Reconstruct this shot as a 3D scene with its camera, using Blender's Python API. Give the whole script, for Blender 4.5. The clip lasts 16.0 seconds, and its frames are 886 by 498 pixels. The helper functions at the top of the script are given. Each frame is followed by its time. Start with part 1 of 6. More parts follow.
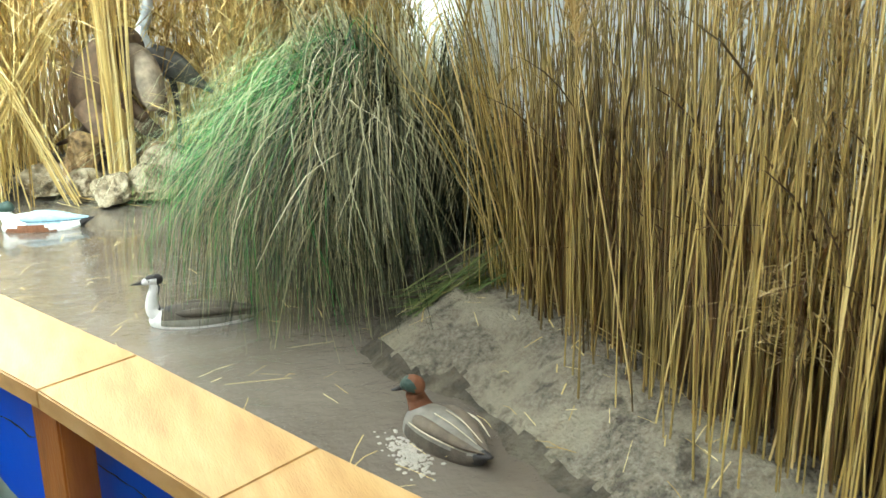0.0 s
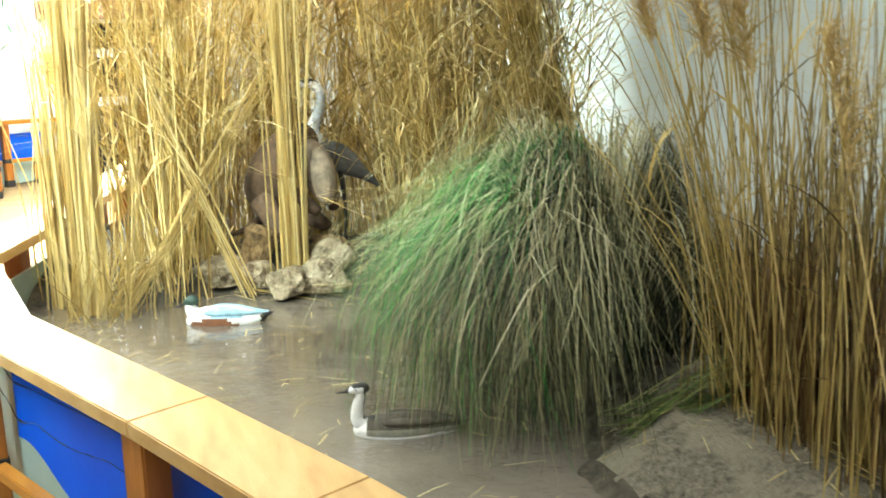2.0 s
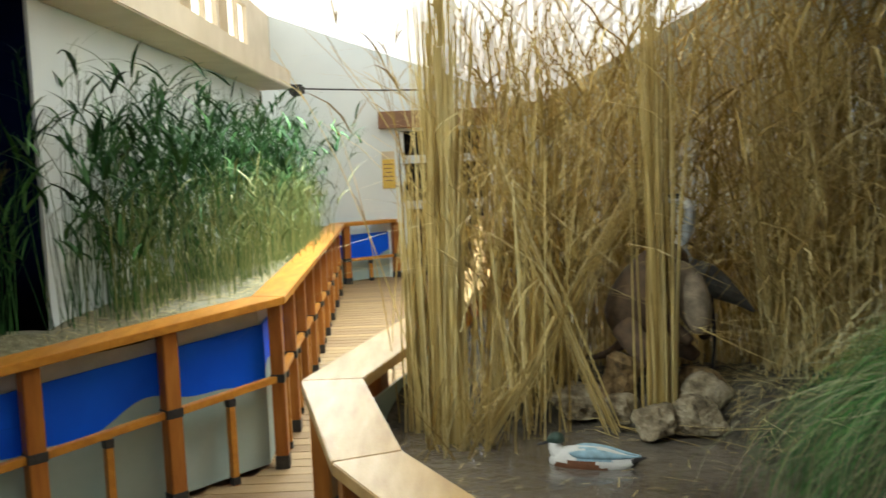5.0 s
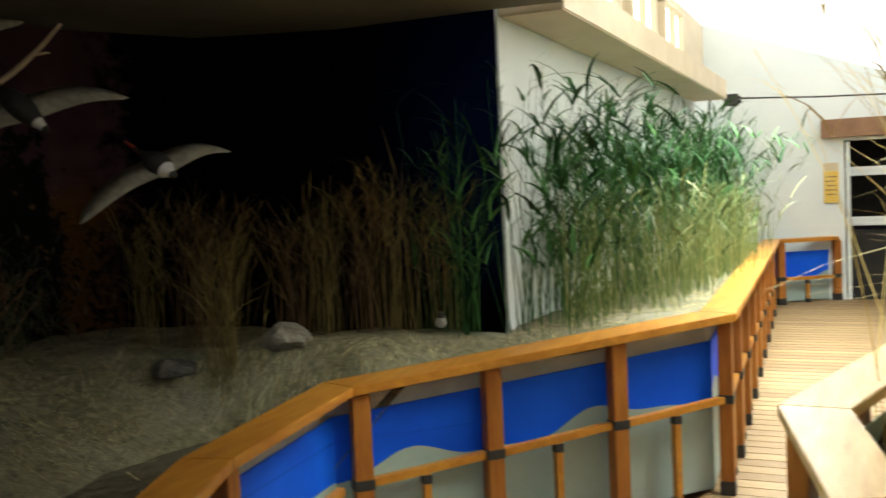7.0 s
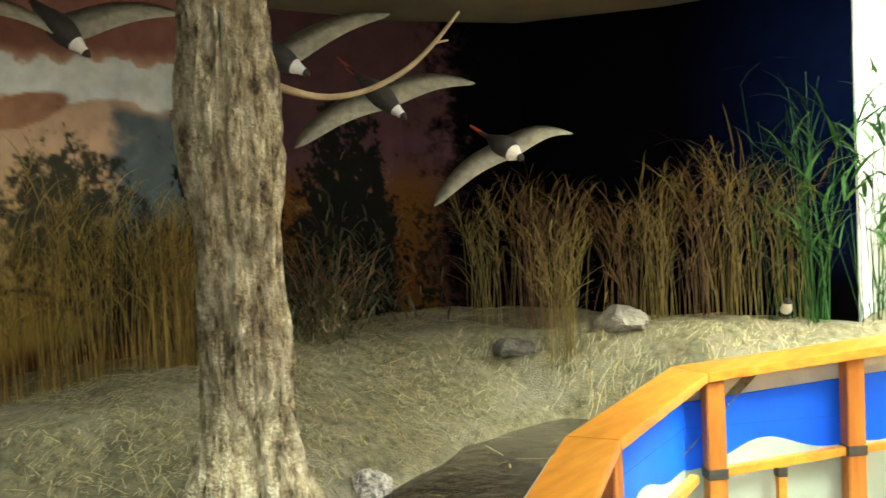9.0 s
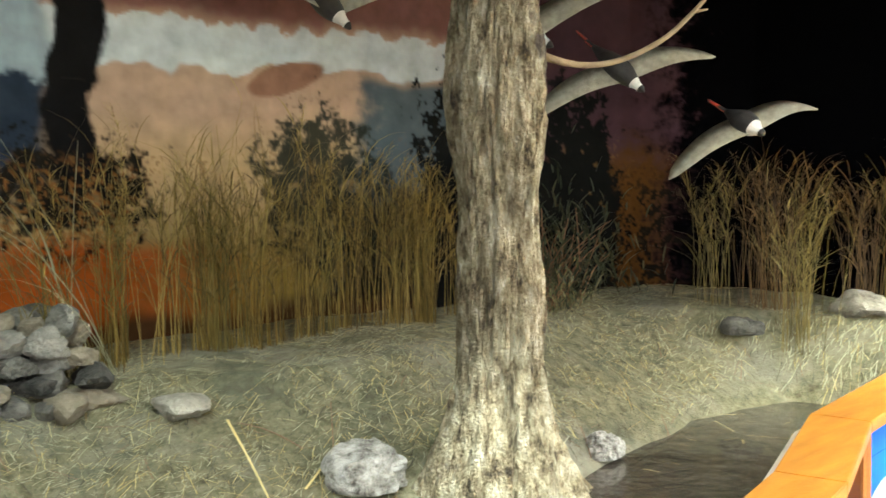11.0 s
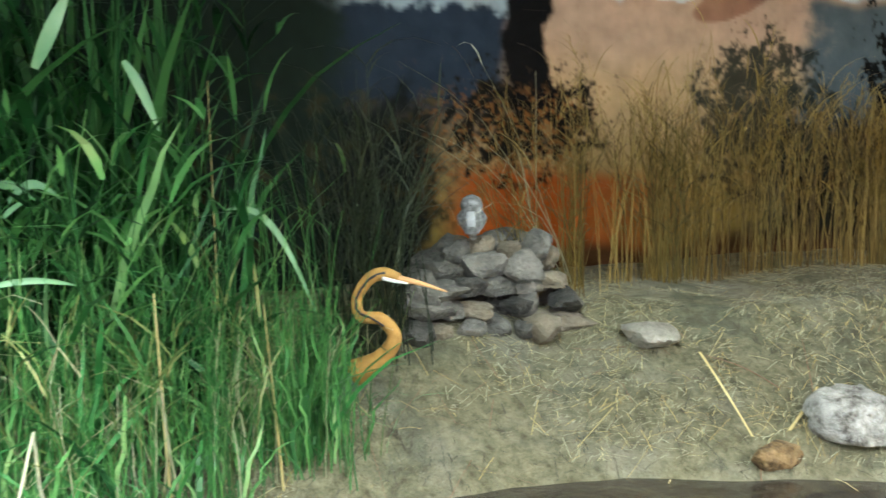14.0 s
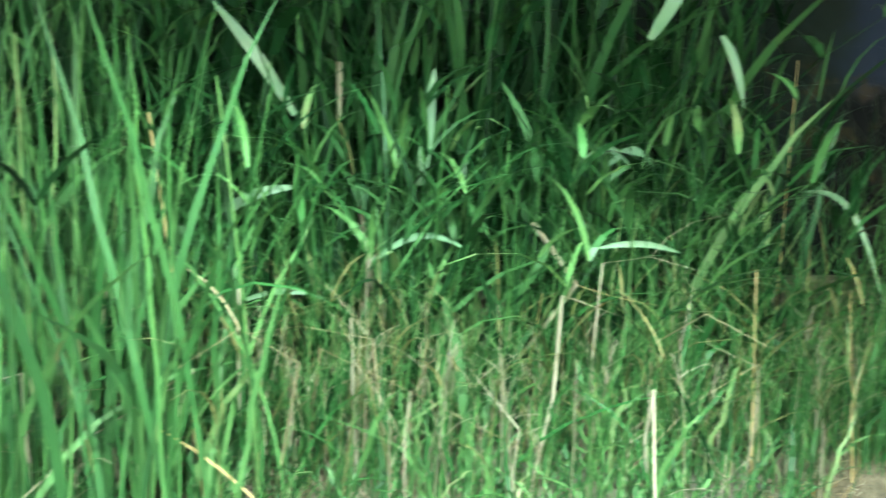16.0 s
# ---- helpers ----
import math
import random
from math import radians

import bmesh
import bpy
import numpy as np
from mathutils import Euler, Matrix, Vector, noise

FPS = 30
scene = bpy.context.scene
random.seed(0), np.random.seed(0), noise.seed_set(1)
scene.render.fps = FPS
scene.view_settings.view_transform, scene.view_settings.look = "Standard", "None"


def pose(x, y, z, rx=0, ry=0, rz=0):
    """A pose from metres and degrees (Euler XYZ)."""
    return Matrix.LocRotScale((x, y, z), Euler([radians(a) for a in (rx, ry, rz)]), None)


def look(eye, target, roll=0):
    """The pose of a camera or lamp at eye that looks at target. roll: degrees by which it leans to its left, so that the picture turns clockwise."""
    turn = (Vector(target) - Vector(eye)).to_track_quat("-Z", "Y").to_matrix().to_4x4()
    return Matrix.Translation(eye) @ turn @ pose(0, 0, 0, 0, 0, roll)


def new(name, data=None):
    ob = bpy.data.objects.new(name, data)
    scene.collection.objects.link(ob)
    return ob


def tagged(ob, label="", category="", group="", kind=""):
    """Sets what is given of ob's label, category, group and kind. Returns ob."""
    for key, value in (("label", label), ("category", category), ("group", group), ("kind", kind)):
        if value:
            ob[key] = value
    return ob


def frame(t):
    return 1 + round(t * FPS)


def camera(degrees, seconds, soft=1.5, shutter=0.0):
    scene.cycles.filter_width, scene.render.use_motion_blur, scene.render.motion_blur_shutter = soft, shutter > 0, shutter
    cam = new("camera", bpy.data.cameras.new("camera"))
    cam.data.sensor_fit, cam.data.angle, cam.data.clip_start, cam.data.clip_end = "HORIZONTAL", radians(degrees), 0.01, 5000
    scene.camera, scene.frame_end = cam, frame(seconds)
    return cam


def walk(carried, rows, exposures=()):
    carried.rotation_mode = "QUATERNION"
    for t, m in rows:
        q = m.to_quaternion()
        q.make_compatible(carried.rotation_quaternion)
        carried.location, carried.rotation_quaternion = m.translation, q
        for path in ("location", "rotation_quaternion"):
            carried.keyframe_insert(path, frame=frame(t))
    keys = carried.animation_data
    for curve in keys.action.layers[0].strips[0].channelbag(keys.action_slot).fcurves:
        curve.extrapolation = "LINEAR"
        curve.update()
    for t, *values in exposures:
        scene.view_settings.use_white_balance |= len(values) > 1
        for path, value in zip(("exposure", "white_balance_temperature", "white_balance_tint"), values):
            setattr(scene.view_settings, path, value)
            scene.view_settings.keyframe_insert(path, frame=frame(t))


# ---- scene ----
cam = camera(51.0, 16.0, soft=1.4, shutter=0.4)
PATH = [
    (0, (0.749, -0.32, 1.478), (1.549, 1.426, 0.922), -0.8),
    (0.5, (0.739, -0.293, 1.492), (1.501, 1.484, 0.98), -0.6),
    (1, (0.701, -0.244, 1.508), (1.403, 1.563, 1.016), -0.0),
    (1.5, (0.636, -0.185, 1.54), (1.315, 1.639, 1.079), -0.0),
    (2, (0.481, -0.122, 1.587), (1.094, 1.738, 1.184), -1.4),
    (2.5, (0.377, -0.082, 1.621), (0.977, 1.79, 1.251), -1.6),
    (3, (0.294, 0.005, 1.655), (0.839, 1.9, 1.316), -1.3),
    (3.2, (0.29, 0.063, 1.692), (0.791, 1.965, 1.33), -1.9),
    (5.5, (0.193, 0.416, 1.692), (-0.002, 2.401, 1.541), -2.0),
    (6, (0.112, 0.51, 1.664), (-0.297, 2.462, 1.511), -2.1),
    (6.5, (0.049, 0.472, 1.655), (-0.567, 2.368, 1.504), -2.1),
    (7, (-0.044, 0.403, 1.667), (-0.88, 2.216, 1.555), -2.5),
    (7.5, (-0.328, 0.311, 1.642), (-1.279, 2.068, 1.57), -2.7),
    (8, (-0.469, 0.221, 1.634), (-1.513, 1.925, 1.55), -2.3),
    (8.5, (-0.567, 0.143, 1.63), (-1.729, 1.768, 1.525), -2.5),
    (9, (-0.594, 0.102, 1.682), (-1.849, 1.654, 1.56), -3.0),
    (9.5, (-0.649, -0.005, 1.686), (-1.979, 1.483, 1.559), -2.5),
    (12, (-0.725, -0.215, 1.572), (-2.381, 0.887, 1.363), -1.2),
    (12.5, (-0.795, -0.279, 1.566), (-2.498, 0.736, 1.304), -1.3),
    (13, (-0.897, -0.403, 1.594), (-2.647, 0.521, 1.307), -1.1),
    (13.5, (-0.967, -0.516, 1.614), (-2.784, 0.27, 1.331), -1.4),
    (14, (-0.973, -0.613, 1.627), (-2.85, 0.02, 1.353), -1.3),
    (14.5, (-1.041, -0.866, 1.639), (-2.933, -0.278, 1.368), 0.2),
    (15, (-1.089, -1.059, 1.625), (-3.002, -0.549, 1.347), 0.6),
    (15.5, (-1.177, -1.509, 1.622), (-3.121, -1.15, 1.324), 2.3),
    (16, (-1.155, -1.723, 1.621), (-3.122, -1.591, 1.285), 2.8),
]
EXPOSURES = [(0.0, 0.58, 6150, 2), (1.5, 0.28, 6400, 2), (3.0, -0.15, 6700, 4), (5.5, -1.95, 6700, 8), (6.5, -1.75, 6700, 8), (7.0, -1.4, 6900, 7), (7.5, -0.5, 7300, 5), (8.0, 0.25, 7600, 2), (9.0, 1.1, 7200, 1), (12.0, 1.55, 6200, 6), (14.0, 1.65, 6000, 6), (16.0, 1.9, 5950, 6)]
walk(cam, [(t, look(eye, target, roll)) for t, eye, target, roll in PATH], EXPOSURES)

# ---- world and lamps ----
world = bpy.data.worlds.new("world")
scene.world = world
world.use_nodes = True
wn = world.node_tree
sky = wn.nodes.new("ShaderNodeTexSky")
sky.sky_type, sky.sun_disc = "NISHITA", False
sky.sun_elevation, sky.sun_rotation = radians(45), radians(200)
wn.links.new(sky.outputs[0], wn.nodes["Background"].inputs[0])
wn.nodes["Background"].inputs[1].default_value = 0.05


def area_lamp(name, eye, target, sx, sy, watts, colour, spread=180):
    d = bpy.data.lights.new(name, "AREA")
    d.shape, d.size, d.size_y, d.energy, d.color, d.spread = "RECTANGLE", sx, sy, watts, colour, radians(spread)
    ob = new(name, d)
    ob.matrix_world = look(eye, target)
    return ob


def spot_lamp(name, eye, target, degrees, watts, colour, blend=0.5, radius=0.04):
    d = bpy.data.lights.new(name, "SPOT")
    d.spot_size, d.spot_blend, d.energy, d.color, d.shadow_soft_size = radians(degrees), blend, watts, colour, radius
    ob = new(name, d)
    ob.matrix_world = look(eye, target)
    return ob


# daylight: through the translucent roof over the walkway, and through the clerestory windows; unseen fills are added
# for the rails
area_lamp("roof_daylight", (-0.9, 2.9, 3.12), (0.9, 4.3, 1.0), 0.9, 2.6, 62, (0.888, 1.0, 0.99), 90)
# added fill on the near rail's top, kept narrow to miss the bank
area_lamp("near_rail_fill", (0.8, 0.25, 3.1), (0.74, 0.25, 0.6), 0.5, 1.2, 125, (0.907, 1.0, 0.97), 36)
# added fill towards the left panels and the green reeds
area_lamp("middle_rail_fill", (0.2, 6.4, 3.0), (-1.0, 6.0, 0.5), 0.8, 2.8, 95, (0.907, 1.0, 0.98), 70)
area_lamp("far_roof_daylight", (-0.4, 9.6, 3.12), (-0.4, 9.6, 0.0), 1.4, 5.0, 950, (0.888, 1.0, 0.98), 100)
# added fill on the left rail and the sand behind it
area_lamp("west_rail_fill", (-0.35, 4.0, 3.1), (-2.25, 4.45, 0.7), 0.6, 2.4, 16, (0.93, 1.0, 0.84), 36)
# ceiling spot on the golden reeds
spot_lamp("reed_spot", (-1.7, 1.5, 2.85), (0.75, 4.65, 1.65), 42, 1050, (0.907, 1.0, 0.94), 0.9, 0.08)
area_lamp("clerestory_daylight", (-1.55, 7.6, 3.3), (1.3, 4.6, 1.1), 4.0, 0.5, 490, (0.898, 1.0, 0.96), 110)
# green display spot on the tussock
spot_lamp("green_display_spot", (0.35, 1.6, 3.0), (1.40, 2.66, 1.0), 18, 215, (0.03, 1.0, 0.30), 0.9, 0.05)
# ceiling spots of the alcove
spot_lamp("tree_spot", (-2.3, 1.5, 2.74), (-3.05, 2.1, 0.38), 24, 225, (0.907, 1.0, 0.95), 0.8)
spot_lamp("ground_spot", (-2.9, 0.4, 2.78), (-3.8, 1.0, 0.45), 64, 42, (0.850, 1.0, 0.93))
spot_lamp("backdrop_spot", (-3.9, 1.2, 2.85), (-5.4, 1.6, 1.2), 95, 5.2, (0.859, 1.0, 0.88))
spot_lamp("green_spot", (-2.3, -1.5, 2.72), (-3.75, -1.7, 0.35), 70, 122, (0.907, 1.0, 0.96), 0.8)

# ---- materials ----


def mat(name, colours, rough=0.7, scale=8.0, bump=0.0, bump_scale=40.0, metal=0.0, stretch=(1, 1, 1), island=False, detail=6.0, spec=0.5, obj_random=0.0, grain=0.5):
    """A noise-driven material: colours are (position, rgb) stops."""
    m = bpy.data.materials.new(name)
    m.use_nodes = True
    nt = m.node_tree
    n, l = nt.nodes, nt.links
    b = n["Principled BSDF"]
    b.inputs["Roughness"].default_value = rough
    b.inputs["Metallic"].default_value = metal
    b.inputs["Specular IOR Level"].default_value = spec
    co = n.new("ShaderNodeTexCoord")
    mp = n.new("ShaderNodeMapping")
    mp.inputs["Scale"].default_value = stretch
    l.new(co.outputs["Object"], mp.inputs[0])
    nz = n.new("ShaderNodeTexNoise")
    nz.inputs["Scale"].default_value, nz.inputs["Detail"].default_value = scale, detail
    nz.inputs["Roughness"].default_value = grain
    l.new(mp.outputs[0], nz.inputs["Vector"])
    ramp = n.new("ShaderNodeValToRGB")
    els = ramp.color_ramp.elements
    while len(els) < len(colours):
        els.new(0.5)
    for e, (p, c) in zip(els, colours):
        e.position, e.color = p, (*c, 1)
    fac = nz.outputs[0]
    if island or obj_random:
        mix = n.new("ShaderNodeMix")
        mix.inputs[0].default_value = 0.65 if island else obj_random
        l.new(nz.outputs[0], mix.inputs[2])
        src = n.new("ShaderNodeNewGeometry").outputs["Random Per Island"] if island else n.new("ShaderNodeObjectInfo").outputs["Random"]
        l.new(src, mix.inputs[3])
        fac = mix.outputs[0]
    l.new(fac, ramp.inputs[0])
    l.new(ramp.outputs[0], b.inputs["Base Color"])
    if bump:
        n2 = n.new("ShaderNodeTexNoise")
        n2.inputs["Scale"].default_value, n2.inputs["Detail"].default_value = bump_scale, 8
        l.new(mp.outputs[0], n2.inputs["Vector"])
        bp = n.new("ShaderNodeBump")
        bp.inputs["Strength"].default_value, bp.inputs["Distance"].default_value = bump, 0.02
        l.new(n2.outputs[0], bp.inputs["Height"])
        l.new(bp.outputs[0], b.inputs["Normal"])
    return m


M = {}
M["rail_wood"] = mat("rail_wood", [(0.25, (0.34, 0.125, 0.018)), (0.55, (0.47, 0.20, 0.03)), (0.8, (0.58, 0.27, 0.045))], 0.36, 5, 0.15, 60, stretch=(4, 0.8, 4), detail=9.0, spec=0.35)
M["rail_top"] = mat("rail_top", [(0.25, (0.43, 0.245, 0.08)), (0.55, (0.55, 0.35, 0.135)), (0.8, (0.63, 0.43, 0.19))], 0.42, 5, 0.12, 60, stretch=(4, 0.8, 4), detail=9.0)
M["post_wood"] = mat("post_wood", [(0.25, (0.24, 0.075, 0.014)), (0.55, (0.36, 0.13, 0.024)), (0.8, (0.45, 0.18, 0.04))], 0.4, 6, 0.15, 60, stretch=(3, 3, 0.5), detail=9.0, spec=0.35)
M["black_iron"] = mat("black_iron", [(0.3, (0.012, 0.012, 0.013)), (0.7, (0.03, 0.03, 0.03))], 0.5, 20, 0.2)
M["floor_wood"] = mat("floor_wood", [(0.25, (0.17, 0.10, 0.045)), (0.55, (0.235, 0.15, 0.07)), (0.8, (0.30, 0.20, 0.10))], 0.5, 4, 0.15, 50, obj_random=0.45, stretch=(0.8, 5, 1))
M["blue_paint"] = mat("blue_paint", [(0.3, (0.002, 0.075, 0.66)), (0.7, (0.003, 0.115, 0.82))], 0.5, 2, 0.05, spec=0.2)
M["wave_paint"] = mat("wave_paint", [(0.3, (0.27, 0.36, 0.33)), (0.7, (0.36, 0.44, 0.40))], 0.4, 3, 0.05)
M["white_wall"] = mat("white_wall", [(0.3, (0.70, 0.77, 0.77)), (0.7, (0.77, 0.83, 0.82))], 0.8, 1.5, 0.08, 90)
M["grey_wall"] = mat("grey_wall", [(0.3, (0.66, 0.72, 0.745)), (0.7, (0.74, 0.79, 0.81))], 0.8, 1.5, 0.08, 90)
M["ledge_paint"] = mat("ledge_paint", [(0.3, (0.55, 0.47, 0.33)), (0.7, (0.64, 0.56, 0.42))], 0.7, 3, 0.1)
M["dark_wood"] = mat("dark_wood", [(0.3, (0.20, 0.10, 0.05)), (0.7, (0.28, 0.15, 0.08))], 0.5, 6, 0.15)
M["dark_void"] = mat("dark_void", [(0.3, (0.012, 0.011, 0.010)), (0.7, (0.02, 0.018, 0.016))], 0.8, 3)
M["plaster"] = mat("plaster", [(0.3, (0.50, 0.49, 0.44)), (0.7, (0.66, 0.65, 0.60))], 0.9, 5, 0.3)
M["soffit"] = mat("soffit", [(0.3, (0.16, 0.15, 0.13)), (0.7, (0.22, 0.21, 0.18))], 0.9, 2, 0.1)
M["sand"] = mat("sand", [(0.30, (0.065, 0.058, 0.030)), (0.46, (0.165, 0.15, 0.083)), (0.60, (0.25, 0.232, 0.14)), (0.8, (0.33, 0.31, 0.20))], 0.95, 20, 0.9, 90, detail=12.0, grain=0.72)


def patched(m, colour, scale, lo, hi, amount):
    """Lays broad soft patches of another colour over a material."""
    nt = m.node_tree
    b = nt.nodes["Principled BSDF"].inputs["Base Color"]
    src = b.links[0].from_socket
    co, nz, rg, mx = (nt.nodes.new("ShaderNode" + k) for k in ("TexCoord", "TexNoise", "MapRange", "Mix"))
    mx.data_type = "RGBA"
    nz.inputs["Scale"].default_value, nz.inputs["Detail"].default_value, nz.inputs["Roughness"].default_value = scale, 6.0, 0.65
    rg.inputs[1].default_value, rg.inputs[2].default_value, rg.inputs[4].default_value = lo, hi, amount
    mx.inputs[7].default_value = (*colour, 1)
    nt.links.new(co.outputs["Object"], nz.inputs["Vector"])
    nt.links.new(nz.outputs[0], rg.inputs[0])
    nt.links.new(rg.outputs[0], mx.inputs[0])
    nt.links.new(src, mx.inputs[6])
    nt.links.new(mx.outputs[2], b)


patched(M["sand"], (0.30, 0.285, 0.22), 1.3, 0.50, 0.64, 0.65)
patched(M["sand"], (0.085, 0.088, 0.055), 2.1, 0.54, 0.66, 0.7)
M["mud_bank"] = mat("mud_bank", [(0.30, (0.06, 0.05, 0.036)), (0.44, (0.17, 0.15, 0.11)), (0.56, (0.255, 0.233, 0.175)), (0.75, (0.36, 0.335, 0.265))], 0.95, 60, 1.0, 110, detail=12.0, grain=0.72)
patched(M["mud_bank"], (0.36, 0.325, 0.235), 5.0, 0.46, 0.60, 0.75)
patched(M["mud_bank"], (0.05, 0.042, 0.03), 9.0, 0.56, 0.66, 0.8)
M["straw"] = mat("straw", [(0.1, (0.30, 0.19, 0.05)), (0.5, (0.64, 0.50, 0.20)), (0.9, (0.83, 0.73, 0.41))], 0.7, 4, island=True)
M["pale_straw"] = mat("pale_straw", [(0.1, (0.30, 0.28, 0.16)), (0.5, (0.45, 0.43, 0.27)), (0.9, (0.62, 0.60, 0.42))], 0.6, 4, island=True)
M["gold_reed"] = mat("gold_reed", [(0.1, (0.15, 0.08, 0.018)), (0.45, (0.47, 0.32, 0.085)), (0.9, (0.82, 0.68, 0.32))], 0.55, 3, island=True)
M["brown_reed"] = mat("brown_reed", [(0.15, (0.19, 0.135, 0.035)), (0.5, (0.46, 0.335, 0.092)), (0.85, (0.70, 0.56, 0.23))], 0.6, 3, island=True)
M["ochre_reed"] = mat("ochre_reed", [(0.15, (0.08, 0.05, 0.010)), (0.5, (0.225, 0.148, 0.030)), (0.85, (0.43, 0.31, 0.09))], 0.6, 3, island=True)
M["shaded_foot_reed"] = mat("shaded_foot_reed", [(0.15, (0.06, 0.038, 0.010)), (0.5, (0.21, 0.15, 0.04)), (0.9, (0.44, 0.34, 0.11))], 0.6, 3, island=True)
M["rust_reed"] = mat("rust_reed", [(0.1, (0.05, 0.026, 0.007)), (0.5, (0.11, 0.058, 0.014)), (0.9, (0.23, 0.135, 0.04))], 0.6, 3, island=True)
M["olive_reed"] = mat("olive_reed", [(0.1, (0.06, 0.045, 0.010)), (0.5, (0.15, 0.112, 0.024)), (0.9, (0.30, 0.225, 0.065))], 0.6, 3, island=True)
M["green_reed"] = mat("green_reed", [(0.1, (0.004, 0.024, 0.005)), (0.5, (0.014, 0.070, 0.015)), (0.9, (0.075, 0.20, 0.055))], 0.55, 3, island=True, spec=0.2)
M["pale_green"] = mat("pale_green", [(0.1, (0.045, 0.085, 0.018)), (0.5, (0.12, 0.17, 0.042)), (0.9, (0.34, 0.34, 0.13))], 0.55, 3, island=True)
M["grass_olive"] = mat("grass_olive", [(0.2, (0.012, 0.018, 0.007)), (0.5, (0.06, 0.07, 0.026)), (0.82, (0.33, 0.31, 0.15))], 0.6, 3, island=True)
M["pale_blade"] = mat("pale_blade", [(0.2, (0.16, 0.17, 0.07)), (0.5, (0.40, 0.38, 0.20)), (0.8, (0.66, 0.62, 0.40))], 0.5, 4, island=True)
M["dry_grass"] = mat("dry_grass", [(0.1, (0.20, 0.17, 0.085)), (0.5, (0.36, 0.32, 0.17)), (0.9, (0.56, 0.50, 0.30))], 0.6, 4, island=True)
M["spotlit_green"] = mat("spotlit_green", [(0.2, (0.006, 0.05, 0.010)), (0.5, (0.025, 0.21, 0.035)), (0.8, (0.16, 0.42, 0.09))], 0.6, 3, island=True)
M["fresh_green"] = mat("fresh_green", [(0.1, (0.018, 0.08, 0.016)), (0.45, (0.048, 0.185, 0.040)), (0.78, (0.15, 0.36, 0.095)), (0.95, (0.52, 0.55, 0.27))], 0.5, 3, island=True)
M["light_blade"] = mat("light_blade", [(0.2, (0.02, 0.12, 0.024)), (0.5, (0.055, 0.235, 0.05)), (0.8, (0.27, 0.47, 0.18))], 0.45, 3, island=True)
M["leaf_pale"] = mat("leaf_pale", [(0.2, (0.10, 0.27, 0.11)), (0.6, (0.22, 0.40, 0.20)), (0.9, (0.42, 0.55, 0.36))], 0.45, 6, stretch=(1, 1, 1))
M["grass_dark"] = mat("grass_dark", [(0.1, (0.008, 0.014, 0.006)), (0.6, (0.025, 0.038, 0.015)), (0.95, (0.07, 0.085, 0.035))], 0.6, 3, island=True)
M["plume"] = mat("plume", [(0.1, (0.42, 0.29, 0.09)), (0.5, (0.62, 0.47, 0.20)), (0.9, (0.76, 0.64, 0.36))], 0.8, 3, island=True)
M["dark_leaf"] = mat("dark_leaf", [(0.1, (0.012, 0.02, 0.008)), (0.5, (0.035, 0.04, 0.015)), (0.9, (0.10, 0.08, 0.03))], 0.7, 3, island=True)


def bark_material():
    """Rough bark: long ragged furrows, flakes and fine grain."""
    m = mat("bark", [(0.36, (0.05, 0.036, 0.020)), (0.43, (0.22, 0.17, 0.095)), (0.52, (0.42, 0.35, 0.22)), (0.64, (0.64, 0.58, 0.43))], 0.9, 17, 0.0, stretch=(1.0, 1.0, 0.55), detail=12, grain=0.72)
    n, l = m.node_tree.nodes, m.node_tree.links
    b = n["Principled BSDF"]
    co = n.new("ShaderNodeTexCoord")
    mp = n.new("ShaderNodeMapping")
    mp.inputs["Scale"].default_value = (1.0, 1.0, 0.22)
    l.new(co.outputs["Object"], mp.inputs[0])
    rib, fine = n.new("ShaderNodeTexNoise"), n.new("ShaderNodeTexNoise")
    for node, s, d, vec in ((rib, 34, 6, mp.outputs[0]), (fine, 90, 8, co.outputs["Object"])):
        node.inputs["Scale"].default_value, node.inputs["Detail"].default_value = s, d
        l.new(vec, node.inputs["Vector"])
    tot = n.new("ShaderNodeMath")
    tot.operation = "MULTIPLY_ADD"
    tot.inputs[1].default_value = 0.35
    l.new(fine.outputs[0], tot.inputs[0])
    l.new(rib.outputs[0], tot.inputs[2])
    bp = n.new("ShaderNodeBump")
    bp.inputs["Strength"].default_value, bp.inputs["Distance"].default_value = 1.0, 0.09
    l.new(tot.outputs[0], bp.inputs["Height"])
    l.new(bp.outputs[0], b.inputs["Normal"])
    return m


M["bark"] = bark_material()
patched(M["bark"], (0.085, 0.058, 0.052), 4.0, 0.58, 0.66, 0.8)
M["rock_pale"] = mat("rock_pale", [(0.28, (0.12, 0.105, 0.08)), (0.48, (0.30, 0.275, 0.225)), (0.62, (0.42, 0.385, 0.32)), (0.8, (0.54, 0.50, 0.42))], 0.9, 10, 1.0, 60, detail=12.0, grain=0.7)
M["rock_lime"] = mat("rock_lime", [(0.34, (0.07, 0.052, 0.03)), (0.46, (0.25, 0.20, 0.125)), (0.58, (0.42, 0.355, 0.245)), (0.75, (0.60, 0.53, 0.40))], 0.9, 13, 1.0, 50, detail=12.0, grain=0.72)
M["rock_crust"] = mat("rock_crust", [(0.36, (0.09, 0.08, 0.065)), (0.46, (0.30, 0.285, 0.25)), (0.58, (0.52, 0.50, 0.455)), (0.75, (0.70, 0.68, 0.63))], 0.9, 14, 1.0, 60, detail=12.0, grain=0.75)
M["dark_soil_and_shade"] = mat("dark_soil_and_shade", [(0.3, (0.03, 0.026, 0.02)), (0.5, (0.085, 0.074, 0.052)), (0.75, (0.17, 0.15, 0.105))], 0.95, 14, 1.0, 60)
